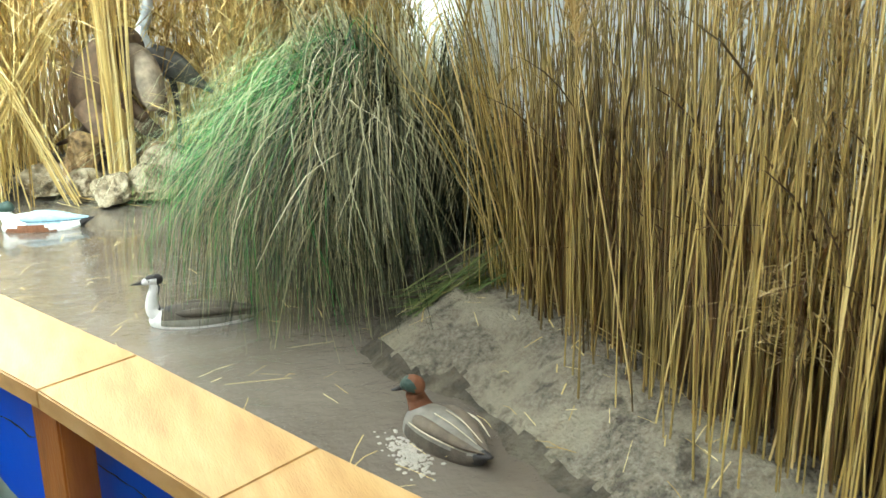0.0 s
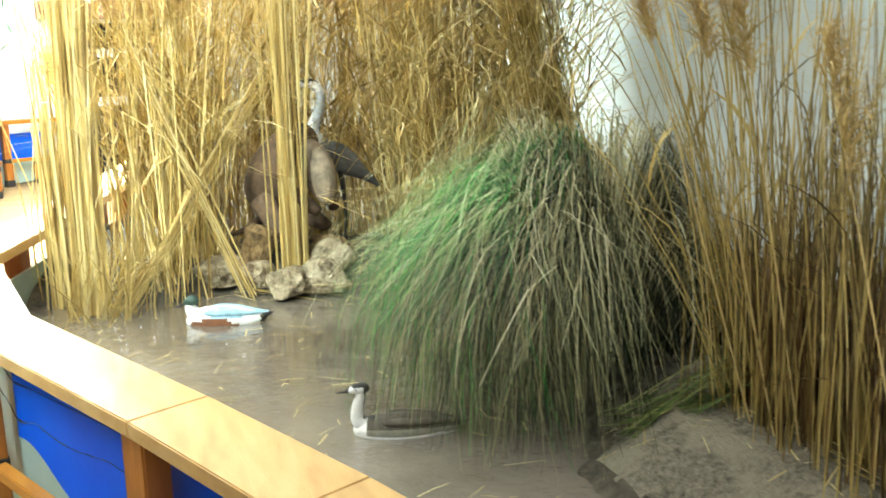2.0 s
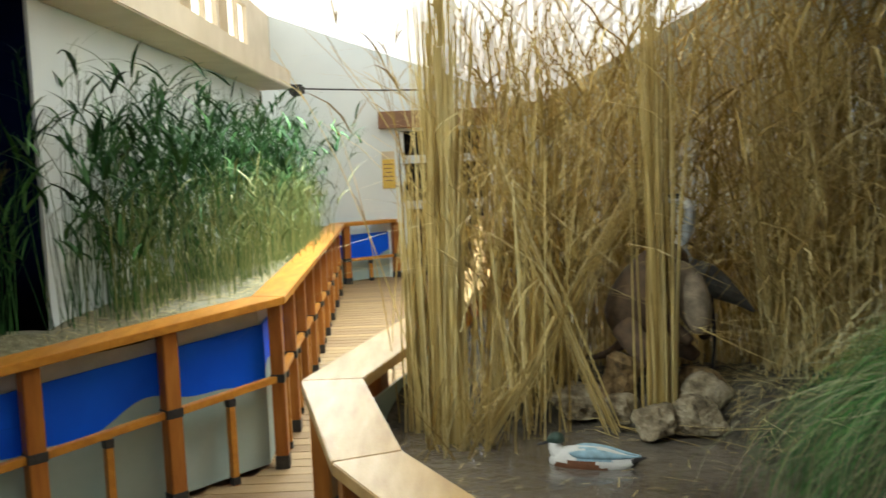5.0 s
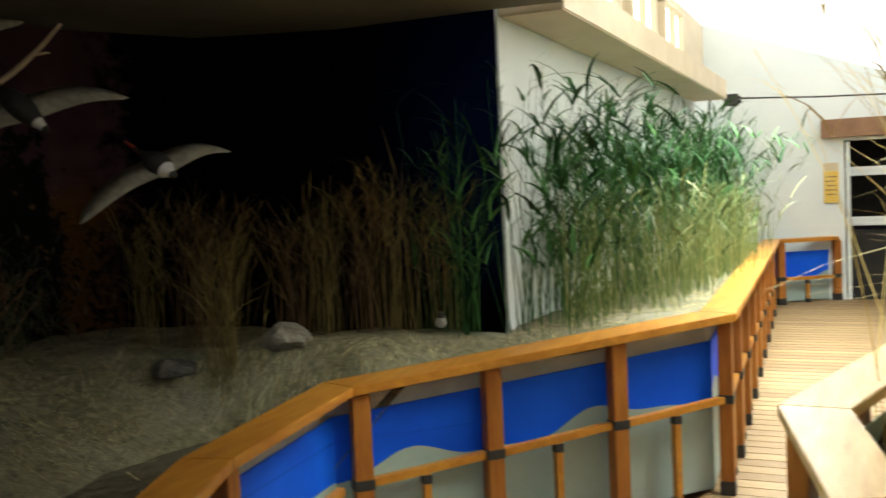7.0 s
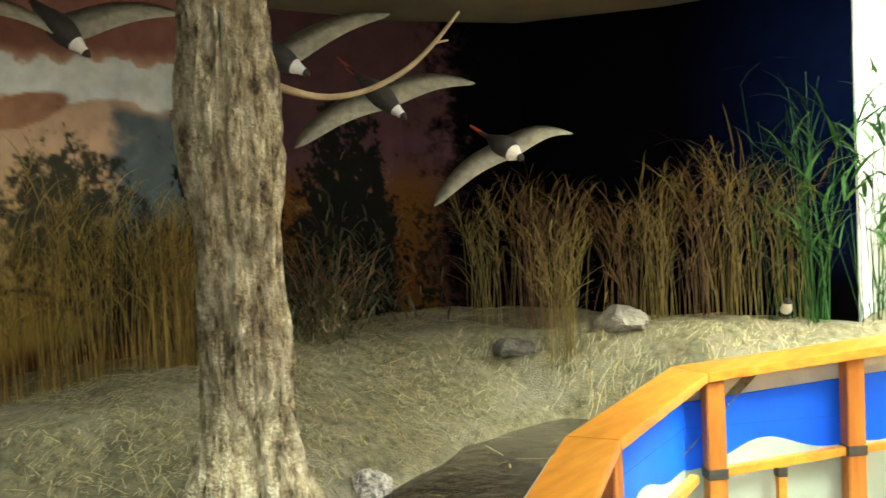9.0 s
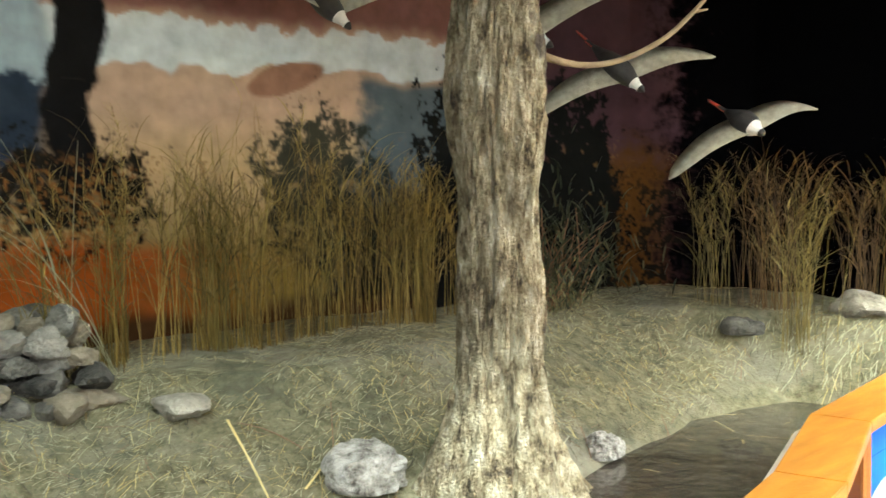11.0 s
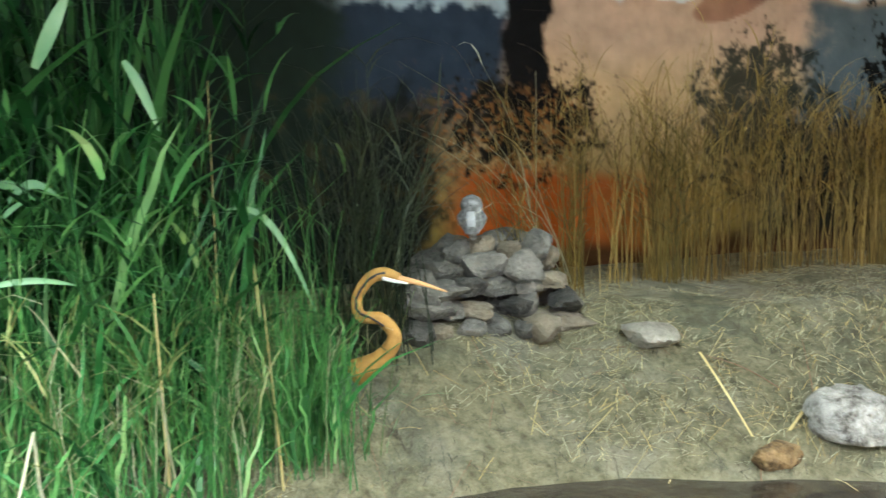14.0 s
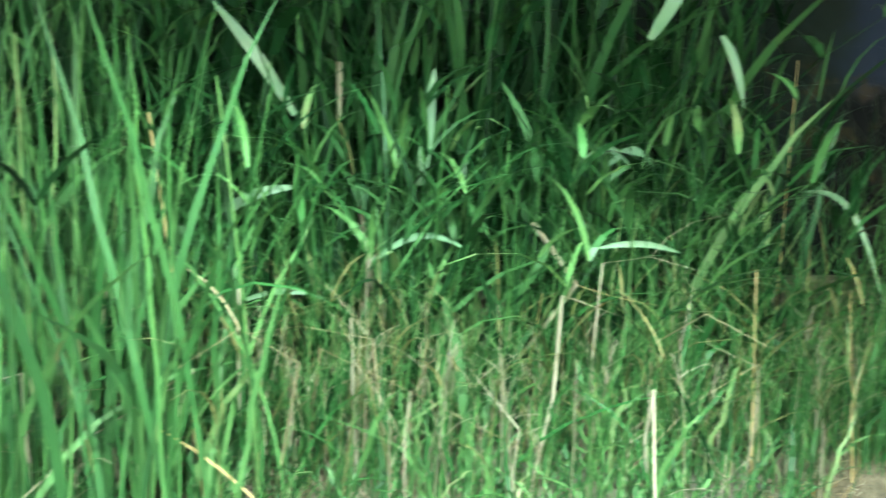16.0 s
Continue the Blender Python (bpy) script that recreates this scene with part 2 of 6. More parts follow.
M["rock_grey"] = mat("rock_grey", [(0.28, (0.03, 0.028, 0.024)), (0.5, (0.105, 0.098, 0.084)), (0.75, (0.27, 0.25, 0.21))], 0.9, 12, 0.9, 45, obj_random=0.35, grain=0.7)
M["rock_tan"] = mat("rock_tan", [(0.25, (0.13, 0.108, 0.076)), (0.55, (0.22, 0.185, 0.13)), (0.8, (0.33, 0.28, 0.205))], 0.9, 12, 0.9, 45, grain=0.7)
M["branch_wood"] = mat("branch_wood", [(0.3, (0.20, 0.14, 0.08)), (0.7, (0.36, 0.27, 0.16))], 0.85, 9, 0.6, 40)
M["dark_bark"] = mat("dark_bark", [(0.35, (0.05, 0.03, 0.012)), (0.5, (0.19, 0.12, 0.05)), (0.7, (0.36, 0.245, 0.115))], 0.9, 24, 1.0, 40, detail=12.0, grain=0.72)


def plain(name, rgb, rough=0.7, var=0.25):
    a = tuple(c * (1 - var) for c in rgb)
    b = tuple(min(1, c * (1 + var)) for c in rgb)
    return mat(name, [(0.3, a), (0.7, b)], rough, 25, 0.3, 80)


M["fur_brown"] = plain("fur_brown", (0.10, 0.062, 0.036), 0.9, 0.4)
M["fur_grey"] = plain("fur_grey", (0.23, 0.18, 0.125), 0.9, 0.4)
M["feather_white"] = plain("feather_white", (0.72, 0.71, 0.68), 0.8, 0.1)
M["feather_grey"] = plain("feather_grey", (0.13, 0.135, 0.135), 0.8)
M["feather_umber"] = plain("feather_umber", (0.085, 0.07, 0.05), 0.8, 0.4)
M["feather_tan"] = plain("feather_tan", (0.21, 0.20, 0.155), 0.8)
M["feather_dark"] = plain("feather_dark", (0.03, 0.027, 0.025), 0.75)
M["feather_blue"] = plain("feather_blue", (0.32, 0.50, 0.60), 0.8)
M["feather_rust"] = plain("feather_rust", (0.17, 0.065, 0.026), 0.8)
M["feather_ochre"] = plain("feather_ochre", (0.40, 0.215, 0.05), 0.8)
M["beak_orange"] = plain("beak_orange", (0.55, 0.30, 0.12), 0.5)
M["beak_red"] = plain("beak_red", (0.40, 0.05, 0.03), 0.5)


def water_material(name, colours, rough):
    m = mat(name, colours, rough, 1.6, 0.0)
    nt = m.node_tree
    n, l = nt.nodes, nt.links
    co = n.new("ShaderNodeTexCoord")
    w = n.new("ShaderNodeTexNoise")
    w.inputs["Scale"].default_value, w.inputs["Detail"].default_value, w.inputs["Roughness"].default_value = 11, 5, 0.6
    l.new(co.outputs["Object"], w.inputs["Vector"])
    bp = n.new("ShaderNodeBump")
    bp.inputs["Strength"].default_value, bp.inputs["Distance"].default_value = 0.7, 0.022
    l.new(w.outputs[0], bp.inputs["Height"])
    l.new(bp.outputs[0], n["Principled BSDF"].inputs["Normal"])
    n["Principled BSDF"].inputs["Coat Weight"].default_value = 0.7
    n["Principled BSDF"].inputs["Coat Roughness"].default_value = 0.06
    return m


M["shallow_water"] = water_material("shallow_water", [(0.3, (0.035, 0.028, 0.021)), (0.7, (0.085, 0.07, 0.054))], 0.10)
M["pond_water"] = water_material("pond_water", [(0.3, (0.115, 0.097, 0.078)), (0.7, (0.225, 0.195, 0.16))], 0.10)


def glow_material(name, rgb, strength):
    m = bpy.data.materials.new(name)
    m.use_nodes = True
    b = m.node_tree.nodes["Principled BSDF"]
    b.inputs["Base Color"].default_value = (*rgb, 1)
    b.inputs["Emission Color"].default_value = (*rgb, 1)
    b.inputs["Emission Strength"].default_value = strength
    return m


# own glow stands for daylight; far sheets set brighter to show white
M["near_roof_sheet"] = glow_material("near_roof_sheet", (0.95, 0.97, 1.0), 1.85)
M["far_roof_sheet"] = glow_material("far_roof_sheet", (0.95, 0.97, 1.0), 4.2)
M["window_glow"] = glow_material("window_glow", (1.0, 0.97, 0.9), 3.6)

# ---- building helpers ----


def part(name, bm, material, parent=None, label="", smooth=False):
    me = bpy.data.meshes.new(name)
    bm.to_mesh(me)
    bm.free()
    for p in me.polygons:
        p.use_smooth = smooth
    for one in material if isinstance(material, (list, tuple)) else [material]:
        me.materials.append(one)
    ob = new(name, me)
    if parent is not None:
        ob.parent = parent
    if label:
        tagged(ob, label)
    return ob


def thing(name, label, category, at=(0, 0, 0), group="", kind=""):
    return tagged(new_at(name, at), label, category, group, kind)


def new_at(name, at):
    ob = new(name)
    ob.location = at
    return ob


def box(bm, cx, cy, cz, sx, sy, sz, turn=0.0, bevel=0.0, tilt=None):
    m = Matrix.Translation((cx, cy, cz)) @ Matrix.Rotation(turn, 4, "Z")
    if tilt is not None:
        m = m @ tilt
    r = bmesh.ops.create_cube(bm, size=1, matrix=m @ Matrix.Diagonal((sx, sy, sz, 1)))
    if bevel:
        es = {e for v in r["verts"] for e in v.link_edges}
        bmesh.ops.bevel(bm, geom=list(es), offset=bevel, segments=2, affect="EDGES")
    return bm


def prism(points, low, high):
    """A closed upright prism on the plan's points; low and high: heights, single or per point."""
    bm = bmesh.new()
    n = len(points)
    lo = low if isinstance(low, (list, tuple)) else [low] * n
    hi = high if isinstance(high, (list, tuple)) else [high] * n
    a = [bm.verts.new((x, y, z)) for (x, y), z in zip(points, lo)]
    b = [bm.verts.new((x, y, z)) for (x, y), z in zip(points, hi)]
    bm.faces.new(a[::-1])
    bm.faces.new(b)
    for i in range(n):
        j = (i + 1) % n
        bm.faces.new((a[i], a[j], b[j], b[i]))
    bmesh.ops.recalc_face_normals(bm, faces=bm.faces)
    return bm


def beam(p, q, w, h, bevel=0.004):
    """A beam from p to q, w wide and h high, its top face through p and q."""
    p, q = Vector(p), Vector(q)
    d = q - p
    flat = math.hypot(d.x, d.y)
    m = Matrix.Translation((p + q) / 2) @ Matrix.Rotation(math.atan2(d.y, d.x), 4, "Z") @ Matrix.Rotation(-math.atan2(d.z, flat), 4, "Y")
    bm = bmesh.new()
    r = bmesh.ops.create_cube(bm, size=1, matrix=m @ Matrix.Translation((0, 0, -h / 2)) @ Matrix.Diagonal((d.length, w, h, 1)))
    bmesh.ops.bevel(bm, geom=list(bm.edges), offset=bevel, segments=2, affect="EDGES")
    return bm


def raw(name, verts, faces, material, parent=None, label="", smooth=False, slots=None):
    me = bpy.data.meshes.new(name)
    me.from_pydata([tuple(v) for v in verts], [], [tuple(f) for f in faces])
    for one in material if isinstance(material, (list, tuple)) else [material]:
        me.materials.append(one)
    if slots is not None:
        me.polygons.foreach_set("material_index", slots)
    if smooth:
        me.polygons.foreach_set("use_smooth", [True] * len(me.polygons))
    me.update()
    ob = new(name, me)
    if parent is not None:
        ob.parent = parent
    if label:
        tagged(ob, label)
    return ob


def ribbons(paths, widths, sides):
    """Leaf blades: paths N x S x 3, widths N x S, sides N x 3 (the way across the blade)."""
    n, s, _ = paths.shape
    off = sides[:, None, :] * (widths / 2)[:, :, None]
    v = np.stack([paths - off, paths + off], 2).reshape(-1, 3)
    base = np.arange(n)[:, None] * (2 * s) + np.arange(s - 1)[None, :] * 2
    f = np.stack([base, base + 1, base + 3, base + 2], -1).reshape(-1, 4)
    return v, f


def tubes(paths, radii, k=3):
    """Stems: k-sided tubes along the paths N x S x 3, radii N x S."""
    n, s, _ = paths.shape
    a = np.arange(k) * 2 * np.pi / k
    ring = np.stack([np.cos(a), np.sin(a), 0 * a], -1)
    v = (paths[:, :, None, :] + radii[:, :, None, None] * ring[None, None]).reshape(-1, 3)
    b = np.arange(n)[:, None, None] * (s * k) + np.arange(s - 1)[None, :, None] * k
    i = np.arange(k)[None, None, :]
    j = (i + 1) % k
    f = np.stack([b + i, b + j, b + j + k, b + i + k], -1).reshape(-1, 4)
    return v, f


def join_meshes(*pairs):
    vs, fs, start = [], [], 0
    for v, f in pairs:
        vs.append(v)
        fs.append(f + start)
        start += len(v)
    return np.concatenate(vs), np.concatenate(fs)


def arcs(rng, base, length, lean, way, droop, steps):
    """Paths of blades from base: lean: tangent of the first slope, way: plan angle, droop: how far they bow over, as a share of the length."""
    s = np.linspace(0, 1, steps)[None, :]
    out = lean[:, None] * s + droop[:, None] * s**2
    up = s - 0.55 * (lean[:, None] * s) ** 2 - 0.45 * droop[:, None] * s**3
    p = np.stack([np.cos(way)[:, None] * out, np.sin(way)[:, None] * out, up], -1) * length[:, None, None]
    return base[:, None, :] + p


def across(way, rng):
    a = way + np.pi / 2 + rng.normal(0, 0.5, len(way))
    return np.stack([np.cos(a), np.sin(a), 0 * a], -1)


def reed_stand(name, rng, bases, height, lean, material, label, category, leaf=0.35, leaf_width=0.012, stem=0.0032, droop=0.12, plume=0, heading=None, leaf_material=None):
    """A stand of reeds: a stem each, with some narrow leaves along it and a plume on some."""
    n = len(bases)
    way = rng.uniform(0, 2 * np.pi, n) if heading is None else heading + rng.normal(0, 0.9, n)
    ln = height * rng.uniform(0.72, 1.08, n)
    path = arcs(rng, bases, ln, np.minimum(np.abs(rng.normal(0, lean, n)), 0.7), way, np.minimum(np.abs(rng.normal(0, droop, n)), 0.6), 7)
    path[:, 1:-1] += rng.normal(0, 0.003, (n, 5, 3))
    rad = stem * rng.uniform(0.7, 1.25, n)[:, None] * np.linspace(1, 0.45, 7)[None]
    out = [tubes(path, rad)]
    m = int(n * leaf * 3)
    if m:
        pick = rng.integers(0, n, m)
        at = rng.integers(2, 7, m)
        b = path[pick, at]
        w = rng.uniform(0, 2 * np.pi, m)
        lp = arcs(rng, b, rng.uniform(0.12, 0.34, m), rng.uniform(0.2, 0.9, m), w, rng.uniform(0.1, 0.9, m), 5)
        out.append(ribbons(lp, leaf_width * rng.uniform(0.5, 1.3, m)[:, None] * np.array([[0.5, 1, 0.9, 0.55, 0.05]]), across(w, rng)))
    if plume:
        for i in rng.choice(n, plume, replace=False):
            tip = path[i, -1]
            c = 34
            w = way[i] + rng.normal(0, 0.9, c)
            b = tip + np.stack([np.cos(way[i]) * np.linspace(-0.02, 0.13, c), np.sin(way[i]) * np.linspace(-0.02, 0.13, c), np.linspace(-0.20, 0.05, c)], -1)
            lp = arcs(rng, b, rng.uniform(0.04, 0.11, c), rng.uniform(0.2, 0.8, c), w, rng.uniform(0.2, 0.8, c), 5)
            out.append(ribbons(lp, 0.003 * np.ones((c, 1)) * np.array([[0.5, 1, 1, 0.8, 0.2]]), across(w, rng)))
    v, f = join_meshes(*out)
    return tagged(raw(name, v, f, material), label, category, kind="stuff")


def scatter_line(rng, pts, n, spread, zfun):
    """n feet scattered along a plan line, spread metres to each side."""
    pts = np.array(pts, float)
    seg = np.hypot(*(pts[1:] - pts[:-1]).T)
    pick = rng.choice(len(seg), n, p=seg / seg.sum())
    t = rng.uniform(0, 1, n)[:, None]
    xy = pts[pick] * (1 - t) + pts[pick + 1] * t + rng.normal(0, spread, (n, 2))
    return np.c_[xy, [zfun(x, y) for x, y in xy]]


# ---- levels ----
WATER_R, WATER_L = 0.47, 0.38


def floor_z(y):
    """The walkway: one long gentle ramp, rising towards the doorway."""
    return 0.03 - 0.039 * (14.1 - y)


# ---- walkway ----


def clamp(v, a, b):
    return max(a, min(b, v))


MID = 0.52
# plan lines of the handrails: walkway-side edge, far-side edge, height of the top
LEFT_IN = [(-1.45, -3.6, 0.30), (-1.55, -1.0, 0.46), (-1.80, 1.2, 0.59), (-2.11, 2.66, 0.64), (-2.37, 3.36, 0.66), (-2.50, 4.54, 0.70), (-0.80, 6.30, 0.875), (-1.145, 13.55, 0.90), (-0.42, 14.05, 0.90)]
RIGHT_IN = [(2.75, -2.4, 0.40), (0.98, 1.17, 0.60), (0.715, 1.76, 0.625), (0.40, 2.385, 0.65), (-0.167, 3.393, 0.70), (-0.385, 4.20, 0.80), (0.02, 5.45, 0.85), (0.45, 7.5, 0.88), (0.75, 13.9, 0.90)]


def offset_line(pts, width, side):
    """The line moved sideways, mitred at its corners."""
    p = [Vector(q[:2]) for q in pts]
    out = []
    for i, q in enumerate(p):
        a = (q - p[i - 1]).normalized() if i else (p[1] - q).normalized()
        b = (p[i + 1] - q).normalized() if i + 1 < len(p) else a
        na, nb = Vector((-a.y, a.x)) * side, Vector((-b.y, b.x)) * side
        m = (na + nb).normalized()
        out.append(q + m * (width / max(0.35, m.dot(na))))
    return out


def board_run(pts, width, side, thick, material, parent):
    """The broad top boards of a handrail, one to each straight, mitred."""
    far = offset_line(pts, width, side)
    for i in range(len(pts) - 1):
        (x0, y0, z0), (x1, y1, z1) = pts[i], pts[i + 1]
        g = 0.0005
        d = (Vector((x1, y1)) - Vector((x0, y0))).normalized() * g
        quad = [(x0 + d.x, y0 + d.y), (x1 - d.x, y1 - d.y), (far[i + 1].x - d.x, far[i + 1].y - d.y), (far[i].x + d.x, far[i].y + d.y)]
        zs = [z0, z1, z1, z0]
        bm = prism(quad, [z - thick for z in zs], zs)
        bmesh.ops.bevel(bm, geom=list(bm.edges), offset=0.004, segments=2, affect="EDGES")
        part("top_board", bm, material, parent)


def make_railing(name, label, pts, side, panels, cap_material, spans, post_width=0.10, pale=(), broad=0.23):
    root = thing(name, label, "railing")
    board_run(pts, broad, side, 0.05, cap_material, root)
    wave = random.Random(5 if side > 0 else 6)
    back = offset_line(pts, 0.17, side)
    for i in range(len(pts) - 1):
        a, b = Vector(pts[i]), Vector(pts[i + 1])
        d = b - a
        n = spans[i]
        flat = Vector((d.x, d.y, 0)).normalized()
        nrm = Vector((-flat.y, flat.x, 0)) * side
        turn = math.atan2(d.y, d.x)
        for k in range(n + 1):
            if k == n and i + 2 < len(pts):
                continue
            q = a + d * (k / n) + nrm * 0.075
            if k == 0 and i:
                q += flat * 0.05
            base = floor_z(q.y)
            bm = box(bmesh.new(), q.x, q.y, (q.z - 0.052 + base) / 2, post_width, 0.085, q.z - 0.052 - base, turn, 0.006)
            post = part("post", bm, M["post_wood"], root)
            bm = box(bmesh.new(), q.x, q.y, base + 0.045, post_width + 0.007, 0.092, 0.09, turn, 0.003)
            part("iron_shoe", bm, M["black_iron"], post, "black iron post shoe")
            bm = box(bmesh.new(), q.x, q.y, q.z - MID - 0.02, post_width + 0.009, 0.094, 0.055, turn, 0.003)
            part("iron_clip", bm, M["black_iron"], post, "black iron rail bracket")
        # middle rail and short balusters between posts
        for k in range(n):
            p0, p1 = a + d * (k / n) + nrm * 0.075, a + d * ((k + 1) / n) + nrm * 0.075
            dd = p1 - p0
            m0, m1 = p0 + flat * 0.045 + Vector((0, 0, -MID)), p1 - flat * 0.045 + Vector((0, 0, -MID))
            part("middle_rail", beam(m0, m1, 0.05, 0.045), M["rail_wood"], root)
            c = (p0 + p1) / 2
            foot, head = floor_z(c.y), c.z - MID - 0.045
            bm = box(bmesh.new(), c.x, c.y, (foot + head) / 2, 0.045, 0.045, head - foot, turn, 0.004)
            bal = part("baluster", bm, M["rail_wood"], root)
            bm = box(bmesh.new(), c.x, c.y, head - 0.03, 0.052, 0.052, 0.05, turn, 0.002)
            part("iron_clip", bm, M["black_iron"], bal)
            bm = box(bmesh.new(), c.x, c.y, foot + 0.03, 0.052, 0.052, 0.05, turn, 0.002)
            part("iron_shoe", bm, M["black_iron"], bal)
        if panels and panels[0] <= i <= panels[1]:
            p0, p1 = (Vector((back[j].x, back[j].y, pts[j][2])) for j in (i, i + 1))
            length = math.hypot(d.x, d.y)
            bm = bmesh.new()
            steps = max(6, int(length / 0.04))
            lo, mid, hi = [], [], []
            ph = wave.uniform(0, 6)
            for s in range(steps + 1):
                u = s / steps
                q = p0 + (p1 - p0) * u
                x = u * length
                w = -0.51 + 0.055 * math.sin(x * 5.2 + ph) + 0.022 * math.sin(x * 11 + 1.7 * ph)
                hi.append(bm.verts.new((q.x, q.y, q.z - 0.185)))
                mid.append(bm.verts.new((q.x, q.y, q.z + w)))
                lo.append(bm.verts.new((q.x, q.y, floor_z(q.y) + 0.02)))
            for s in range(steps):
                f = bm.faces.new((mid[s], mid[s + 1], hi[s + 1], hi[s]))
                f.material_index = 1 if i in pale else 0
                f = bm.faces.new((lo[s], lo[s + 1], mid[s + 1], mid[s]))
                f.material_index = 1
            bmesh.ops.recalc_face_normals(bm, faces=bm.faces)
            ob = part("painted_panel", bm, [M["blue_paint"], M["wave_paint"]], root, "plain pale grey-green panel" if i in pale else "blue panel with painted grey-green waves")
            mod = ob.modifiers.new("thickness", "SOLIDIFY")
            mod.thickness, mod.offset = 0.012, 0.0
    return root


railing_left = make_railing("railing", "varnished orange wood railing with blue wave panels beside the walkway", LEFT_IN, 1, (0, 8), M["rail_wood"], (3, 3, 2, 1, 1, 3, 9, 1))
railing_right = make_railing("railing", "pale varnished wood railing with a broad top beside the pond", RIGHT_IN, -1, (0, 5), M["rail_top"], (5, 1, 1, 1, 1, 2, 3, 8), 0.115, (4, 5), 0.255)

kerb = tagged(new("kerb"), "pale plastered kerb behind the railing", "kerb", kind="structure")
near, away = offset_line(LEFT_IN, 0.195, 1), offset_line(LEFT_IN, 0.29, 1)
for i in range(3, 7):
    za, zb = LEFT_IN[i][2] - 0.085, LEFT_IN[i + 1][2] - 0.085
    quad = [tuple(near[i]), tuple(near[i + 1]), tuple(away[i + 1]), tuple(away[i])]
    part("kerb_length", prism(quad, [za - 0.3, zb - 0.3, zb - 0.3, za - 0.3], [za, zb, zb, za]), M["plaster"], kerb)

# walkway deck: a slab with its planks laid across
deck = tagged(new("floor"), "pale worn wooden plank walkway deck, gently ramped", "floor", kind="structure")
bm = bmesh.new()
rows = [-4.2, -2, 0, 2, 4, 6, 9, 14.3]
va = [[bm.verts.new((x, y, floor_z(y) + dz)) for y in rows] for x, dz in ((-2.75, -0.03), (3.2, -0.03))]
vb = [[bm.verts.new((x, y, floor_z(y) + dz)) for y in rows] for x, dz in ((-2.75, -0.25), (3.2, -0.25))]
for i in range(len(rows) - 1):
    bm.faces.new((va[0][i], va[1][i], va[1][i + 1], va[0][i + 1]))
    bm.faces.new((vb[0][i], vb[0][i + 1], vb[1][i + 1], vb[1][i]))
bmesh.ops.recalc_face_normals(bm, faces=bm.faces)
part("subfloor", bm, M["dark_wood"], deck)

# ---- walls and roof ----
def ROOF(x):
    return max(2.5, 4.03 - 0.371 * (x + 2.4))


FAR = 14.15
wall_far = tagged(new("wall_north"), "white painted end wall under a sloping roof", "wall", kind="structure")
DX0, DX1, DZ = -0.35, 0.95, 2.19


def wall_piece(x0, x1, z0, z1a, z1b, y0=FAR, y1=FAR + 0.25):
    bm = bmesh.new()
    q = [(x0, z0), (x1, z0), (x1, z1b), (x0, z1a)]
    a = [bm.verts.new((x, y0, z)) for x, z in q]
    b = [bm.verts.new((x, y1, z)) for x, z in q]
    bm.faces.new(a)
    bm.faces.new(b[::-1])
    for i in range(4):
        j = (i + 1) % 4
        bm.faces.new((a[j], a[i], b[i], b[j]))
    bmesh.ops.recalc_face_normals(bm, faces=bm.faces)
    return bm


part("wall_panel", wall_piece(-2.6, DX0, -0.3, ROOF(-2.6), ROOF(DX0)), M["white_wall"], wall_far)
part("wall_panel", wall_piece(DX0, DX1, DZ, ROOF(DX0), ROOF(DX1)), M["white_wall"], wall_far)
part("wall_panel", wall_piece(DX1, 3.7, -0.3, ROOF(DX1), 2.5), M["white_wall"], wall_far)
wall_left = tagged(new("wall_west"), "white painted side wall with a beige ledge", "wall", kind="structure")
WX = -2.08
W0 = (-2.08, 5.70)
part("wall_panel", box(bmesh.new(), WX - 0.12, (W0[1] + 0.05 + FAR) / 2, 1.2, 0.24, FAR - W0[1] - 0.05, 3.3), M["white_wall"], wall_left)
wall_right = tagged(new("wall_east"), "pale grey-blue painted wall behind the reeds", "wall", kind="structure")
part("wall_panel", box(bmesh.new(), 3.42, 4.9, 1.0, 0.24, 19.0, 3.0), M["grey_wall"], wall_right)
wall_back = tagged(new("wall_south"), "plain painted wall closing the entrance end", "wall", kind="structure")
part("wall_panel", box(bmesh.new(), -1.2, -4.5, 1.8, 10.0, 0.24, 5.0), M["grey_wall"], wall_back)

roof = tagged(new("ceiling"), "translucent white sloping roof sheets with daylight set as their own glow", "ceiling", kind="structure")
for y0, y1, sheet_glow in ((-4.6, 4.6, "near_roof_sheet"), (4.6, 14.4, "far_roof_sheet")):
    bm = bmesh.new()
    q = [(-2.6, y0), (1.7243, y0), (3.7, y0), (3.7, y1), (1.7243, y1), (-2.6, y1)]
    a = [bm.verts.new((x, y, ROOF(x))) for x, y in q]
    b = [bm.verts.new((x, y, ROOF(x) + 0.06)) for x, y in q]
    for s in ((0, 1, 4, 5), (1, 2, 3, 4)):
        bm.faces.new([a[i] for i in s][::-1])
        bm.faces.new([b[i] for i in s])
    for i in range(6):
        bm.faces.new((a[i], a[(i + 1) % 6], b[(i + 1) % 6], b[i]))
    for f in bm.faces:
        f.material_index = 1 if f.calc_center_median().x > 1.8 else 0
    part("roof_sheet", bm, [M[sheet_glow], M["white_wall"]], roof)

